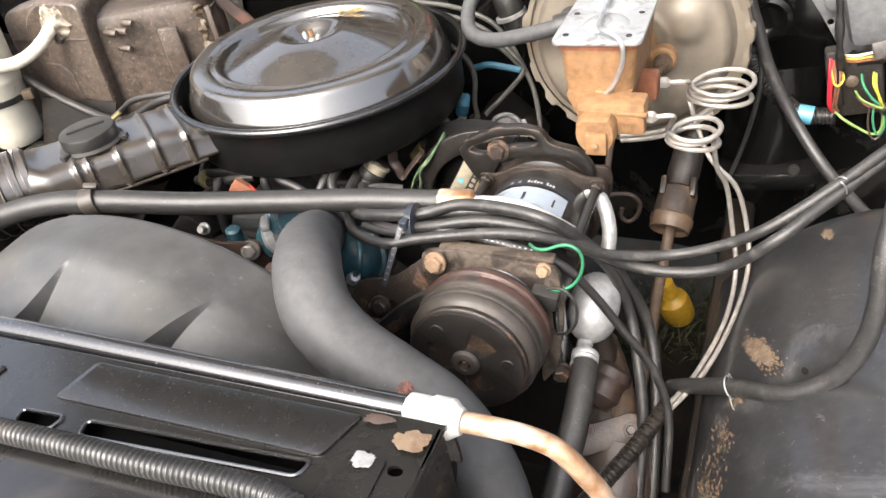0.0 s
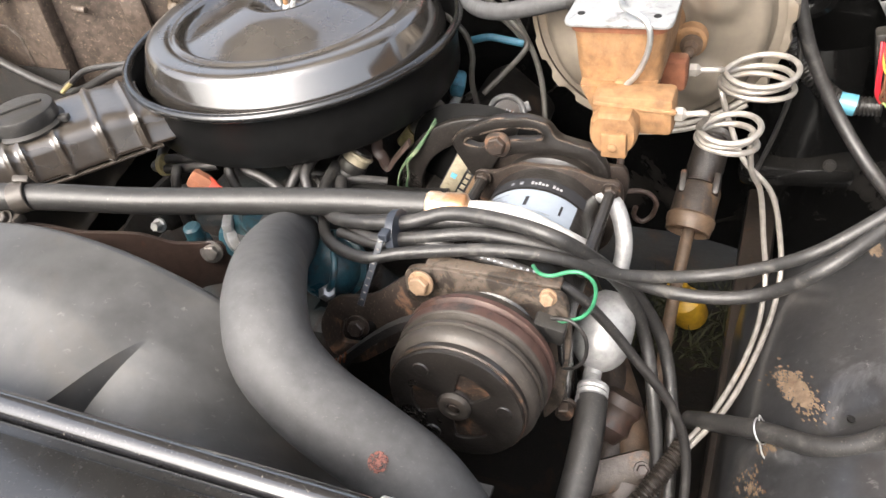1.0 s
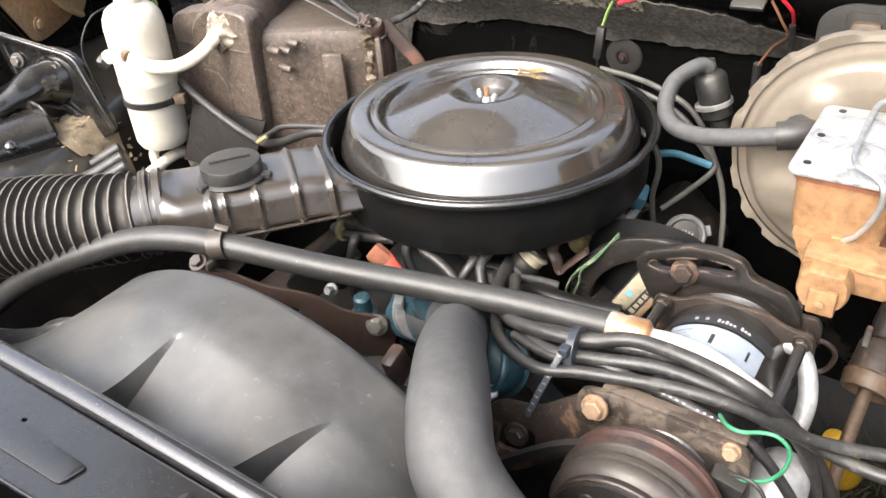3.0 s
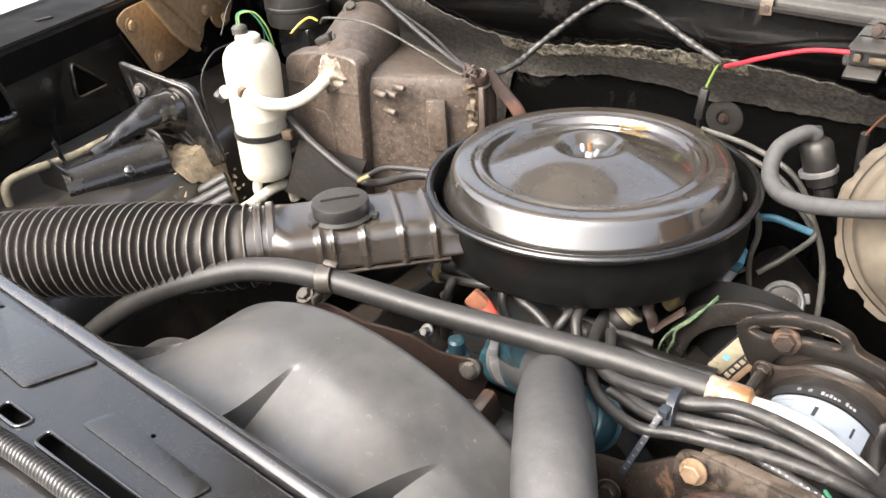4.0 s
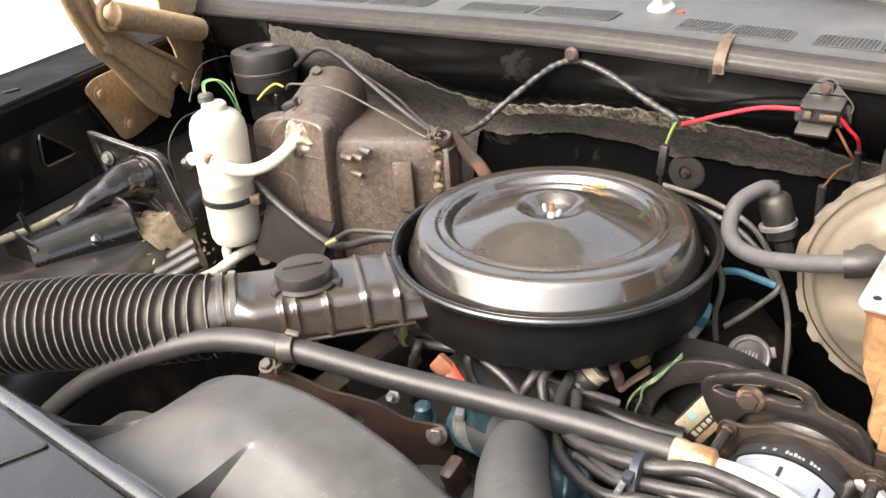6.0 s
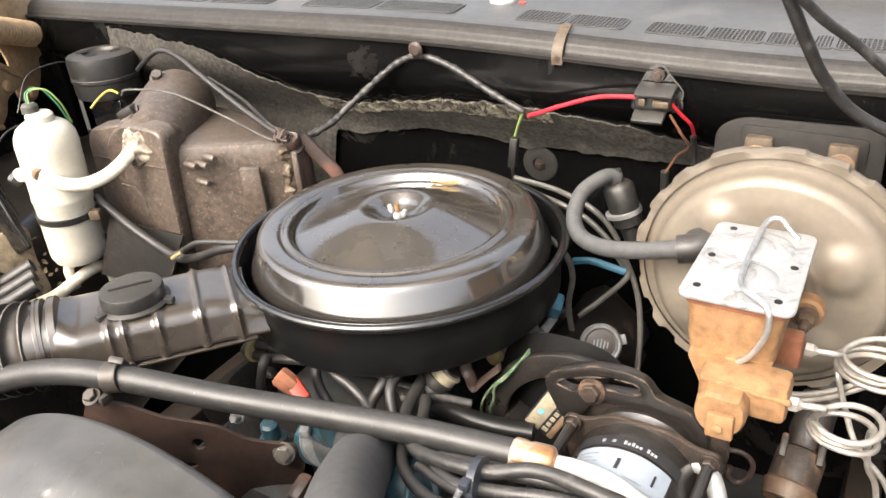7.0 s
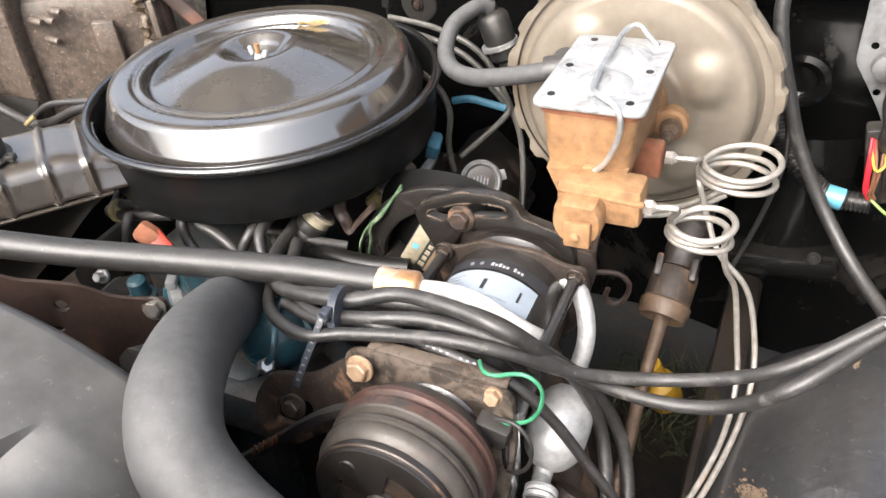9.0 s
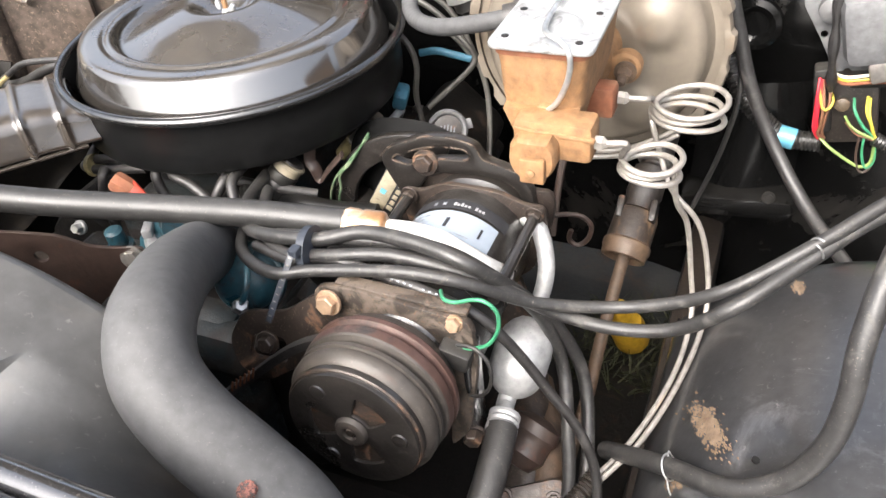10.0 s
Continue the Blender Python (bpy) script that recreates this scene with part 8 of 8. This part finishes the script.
cable([(-0.465, 1.12, 0.81), (-0.44, 1.122, 0.815), (-0.415, 1.125, 0.81), (-0.39, 1.13, 0.803)], 0.0055, "faded light blue vacuum line", M_bluehose, "", "vacuum_line", "hose", 10, 0.006)

# ---- driver side of the firewall ----
ft = thing("column_bracket", (0.0, 1.12, 0.6), "glossy black pressed bracket low on the firewall", "bracket")
part("shelf", rbox((-0.005, 1.13, 0.635), (0.15, 0.07, 0.035), 0.014, Matrix.Rotation(-0.08, 3, "Y")), M_fender, ft)
part("web", sheet(lambda u, v: (-0.07 + 0.13 * u, 1.19 - 0.045 * v - 0.02 * math.sin(u * math.pi), 0.79 - 0.14 * v), 16, 10, 0.004), M_firewall, ft)
bolt_thing((0.035, 1.1, 0.66), (0, -1, 0.3), 0.006, 0.006, M_oil, ft)
for pts, r in ((((-0.215, 0.96, 1.26), (-0.193, 1.0, 1.198), (-0.18, 1.03, 1.159), (-0.166, 1.06, 1.123), (-0.137, 1.09, 1.082), (-0.095, 1.11, 1.054), (-0.038, 1.13, 1.03), (0.05, 1.15, 1.0)), 0.0066), (((-0.21, 0.95, 1.25), (-0.172, 1.0, 1.199), (-0.143, 1.04, 1.167), (-0.104, 1.08, 1.124), (-0.045, 1.12, 1.07), (0.04, 1.15, 1.0)), 0.0052)):
    cable(pts, r, "dark rubber hose rising from the driver side firewall", M_cable, "firewall hoses", "hose", "hose", 14, 0.008)
cable([(-0.02, 1.14, 1.035), (-0.045, 1.115, 1.022), (-0.056, 1.1, 0.985), (-0.047, 1.092, 0.935), (-0.033, 1.09, 0.891), (-0.011, 1.085, 0.828), (0.027, 1.07, 0.76), (0.072, 1.03, 0.71), (0.115, 0.97, 0.69), (0.15, 0.9, 0.69)], 0.0082, "dark rubber hose looping past the booster", M_cable, "firewall hoses", "hose", "hose", 14, 0.006)
cable([(-0.035, 1.13, 0.88), (-0.023, 1.1, 0.813), (-0.028, 1.1, 0.756), (-0.041, 1.1, 0.692), (-0.06, 1.09, 0.63)], 0.0035, "thin black cable behind the brake lines", M_rubber, "", "cable", "cable", 10, 0.006)
cable([(-0.085, 0.69, 0.59), (-0.062, 0.672, 0.617), (-0.015, 0.638, 0.663), (0.036, 0.609, 0.695), (0.075, 0.608, 0.724), (0.099, 0.617, 0.767), (0.106, 0.628, 0.815), (0.106, 0.652, 0.872), (0.12, 0.70, 0.93), (0.15, 0.76, 0.96)], 0.0098, "grey-black hose looping over the wheelhouse", M_cable, "", "hose", "hose", 16, 0.006)
wc = thing("wire_clip", (-0.015, 0.64, 0.65), "thin wire loop round the wheelhouse hose", "clip")
part("loop", tube([Vector((-0.015, 0.638, 0.663)) + Vector((-0.25, 0.75, 0.6)).normalized() * 0.0125 * math.cos(a) + Vector((-0.5, -0.55, 0.65)).normalized() * 0.0125 * math.sin(a) for a in (k * 0.45 for k in range(15))] + [(-0.012, 0.622, 0.652), (0.0, 0.612, 0.65), (0.008, 0.618, 0.655)], 0.0009, 6, 0.002), M_wire, wc)
ll = thing("taped_loom", (0.03, 1.11, 0.73), "black corrugated loom with light blue tape", "wiring loom")
part("loom", tube([(-0.045, 1.15, 0.83), (-0.021, 1.125, 0.796), (0.01, 1.113, 0.768), (0.033, 1.11, 0.75), (0.051, 1.108, 0.748), (0.08, 1.104, 0.751)], 0.0125, 18, 0.0009, wave=lambda s: 0.0118 + 0.0012 * math.sin(s * 2 * math.pi / 0.0048)), M_corr, ll, angle=80)
part("tape", tube([(0.031, 1.1105, 0.7505), (0.051, 1.108, 0.748)], 0.0136, 18, straight=True), M_bluetape, ll, "light blue tape")
bkk = thing("bulkhead_connector", (0.11, 1.14, 0.74), "greasy black bulkhead connector with coloured wires", "connector")
part("body", rbox((0.106, 1.135, 0.79), (0.06, 0.04, 0.085), 0.004, Matrix.Rotation(-0.18, 3, "Y")), M_grease, bkk)
part("column", rbox((0.072, 1.118, 0.805), (0.02, 0.026, 0.085), 0.004, Matrix.Rotation(-0.18, 3, "Y")), M_cap, bkk)
part("clip", lathe([(0.007, 0), (0.0085, 0.002), (0.0085, 0.006), (0.005, 0.008)], (0.094, 1.112, 0.803), (0, -1, 0.1), 10), M_strap, bkk)
part("latch", rbox((0.12, 1.112, 0.835), (0.05, 0.012, 0.012), 0.003, Matrix.Rotation(-0.15, 3, "Y")), M_cap, bkk)
wires = ((M_redwire, 0.0021, ((0.063, 1.10, 0.84), (0.064, 1.09, 0.822), (0.066, 1.089, 0.795), (0.069, 1.092, 0.774), (0.078, 1.10, 0.756))),
         (M_redwire, 0.0021, ((0.066, 1.10, 0.838), (0.0675, 1.091, 0.815), (0.069, 1.09, 0.79), (0.073, 1.094, 0.772), (0.08, 1.10, 0.757))),
         (M_orange, 0.0019, ((0.067, 1.10, 0.838), (0.073, 1.088, 0.81), (0.0745, 1.088, 0.785), (0.074, 1.092, 0.77), (0.082, 1.10, 0.758))),
         (M_orange, 0.0017, ((0.075, 1.10, 0.84), (0.078, 1.089, 0.815), (0.078, 1.089, 0.79), (0.078, 1.094, 0.772), (0.083, 1.10, 0.76))),
         (M_yelwire, 0.0017, ((0.064, 1.095, 0.83), (0.072, 1.087, 0.808), (0.078, 1.085, 0.808), (0.082, 1.088, 0.816), (0.08, 1.1, 0.82))),
         (M_yelwire, 0.0017, ((0.118, 1.1, 0.822), (0.119, 1.086, 0.81), (0.127, 1.084, 0.795), (0.135, 1.085, 0.777), (0.15, 1.085, 0.769))),
         (M_yelwire, 0.0015, ((0.121, 1.1, 0.82), (0.123, 1.086, 0.806), (0.13, 1.083, 0.79), (0.136, 1.084, 0.778), (0.15, 1.084, 0.771))),
         (M_green, 0.0018, ((0.104, 1.1, 0.818), (0.107, 1.088, 0.808), (0.12, 1.084, 0.79), (0.135, 1.085, 0.778), (0.15, 1.086, 0.77))),
         (M_yelgreen, 0.0016, ((0.1, 1.105, 0.79), (0.107, 1.09, 0.786), (0.12, 1.084, 0.781), (0.135, 1.085, 0.775), (0.15, 1.085, 0.768))),
         (M_orange, 0.0012, ((0.102, 1.105, 0.782), (0.115, 1.088, 0.777), (0.128, 1.086, 0.775), (0.15, 1.086, 0.767))),
         (M_yelgreen, 0.0019, ((0.076, 1.098, 0.763), (0.09, 1.09, 0.754), (0.108, 1.086, 0.744), (0.128, 1.085, 0.735), (0.138, 1.085, 0.744), (0.136, 1.085, 0.773))),
         (M_green, 0.0015, ((0.124, 1.088, 0.78), (0.126, 1.085, 0.755), (0.134, 1.084, 0.735), (0.141, 1.085, 0.745), (0.137, 1.086, 0.772))),
         (M_brown, 0.0014, ((0.119, 1.088, 0.775), (0.121, 1.085, 0.748), (0.13, 1.084, 0.728), (0.14, 1.085, 0.738), (0.138, 1.086, 0.77))),
         (M_creamtube, 0.002, ((0.076, 1.1, 0.847), (0.09, 1.087, 0.85), (0.115, 1.085, 0.857), (0.16, 1.085, 0.868))),
         (M_yelwire, 0.0016, ((0.077, 1.1, 0.843), (0.09, 1.086, 0.846), (0.115, 1.084, 0.852), (0.16, 1.084, 0.86))),
         (M_rustred, 0.002, ((0.078, 1.1, 0.84), (0.09, 1.085, 0.8425), (0.115, 1.083, 0.848), (0.16, 1.083, 0.855))))
for mm, r, pts in wires:
    cable(pts, r, "thin coloured insulated wire at the bulkhead connector", mm, "bulkhead wires", "wire", "wire", 8, 0.004)
tagged(part("loom_branch", tube([(0.135, 1.085, 0.776), (0.15, 1.085, 0.769), (0.185, 1.085, 0.757), (0.24, 1.085, 0.75)], 0.008, 14, 0.0009, wave=lambda s: 0.0078 + 0.0009 * math.sin(s * 2 * math.pi / 0.0045)), M_corr, angle=80), "thin black corrugated loom branch beside the connector", "wiring loom")
wm = thing("wiper_motor", (0.1, 1.16, 0.82), "silver grey wiper motor with a flat flange", "wiper motor")
WF = frame_to((0.08, 1.15, 0.87), (-0.05, -1, 0.1))
wfx = 1 if (WF.to_3x3() @ Vector((1, 0, 0))).x > 0 else -1
wfz = 1 if (WF.to_3x3() @ Vector((0, 1, 0))).z > 0 else -1
fl_out = [(wfx * (x - 0.08), wfz * (z - 0.87)) for x, z in ((0.03, 1.0), (0.03, 0.905), (0.047, 0.88), (0.066, 0.85), (0.08, 0.822), (0.098, 0.816), (0.125, 0.84), (0.2, 0.86), (0.2, 1.0))]
fl_holes = [ellipse(wfx * (x - 0.08), wfz * (z - 0.87), 0.0042, 0.0042, 14) for x, z in ((0.059, 0.872), (0.093, 0.829), (0.046, 0.925))]
part("flange", plate(round_poly(fl_out, 0.008), fl_holes, 0.004, WF, bevel=0.001), M_castgrey, wm)
part("motor", rbox((0.135, 1.1, 0.925), (0.13, 0.075, 0.085), 0.014, Euler((0.1, -0.25, 0)).to_matrix()), M_castgrey, wm, "pale cast motor body")
part("boss", lathe([(0.016, 0), (0.015, 0.012), (0.01, 0.016), (0, 0.017)], (0.062, 1.147, 0.905), (0, -1, 0.1), 20), M_castgrey, wm)
part("connector", rbox((0.135, 1.085, 0.872), (0.055, 0.03, 0.026), 0.004, Matrix.Rotation(-0.35, 3, "Y")), M_boltgrey, wm, "dull grey connector")
part("wire", tube([(0.06, 1.085, 1.0), (0.062, 1.08, 0.943), (0.066, 1.078, 0.904), (0.071, 1.08, 0.864), (0.077, 1.095, 0.828)], 0.0055, 10, 0.003, wave=lambda s: 0.0052 + 0.0012 * math.sin(s * 130)), M_rubber, wm, "taped black cable")
pk = thing("firewall_plug", (-0.018, 1.15, 0.85), "black rubber plug in the firewall", "plug")
part("rim", lathe([(0.034, 0.004), (0.033, -0.004), (0.026, -0.007), (0.02, -0.004), (0.016, 0.0), (0, 0.0)], (-0.021, 1.165, 0.871), (0.1, 1, 0), 32), M_firewall, pk)
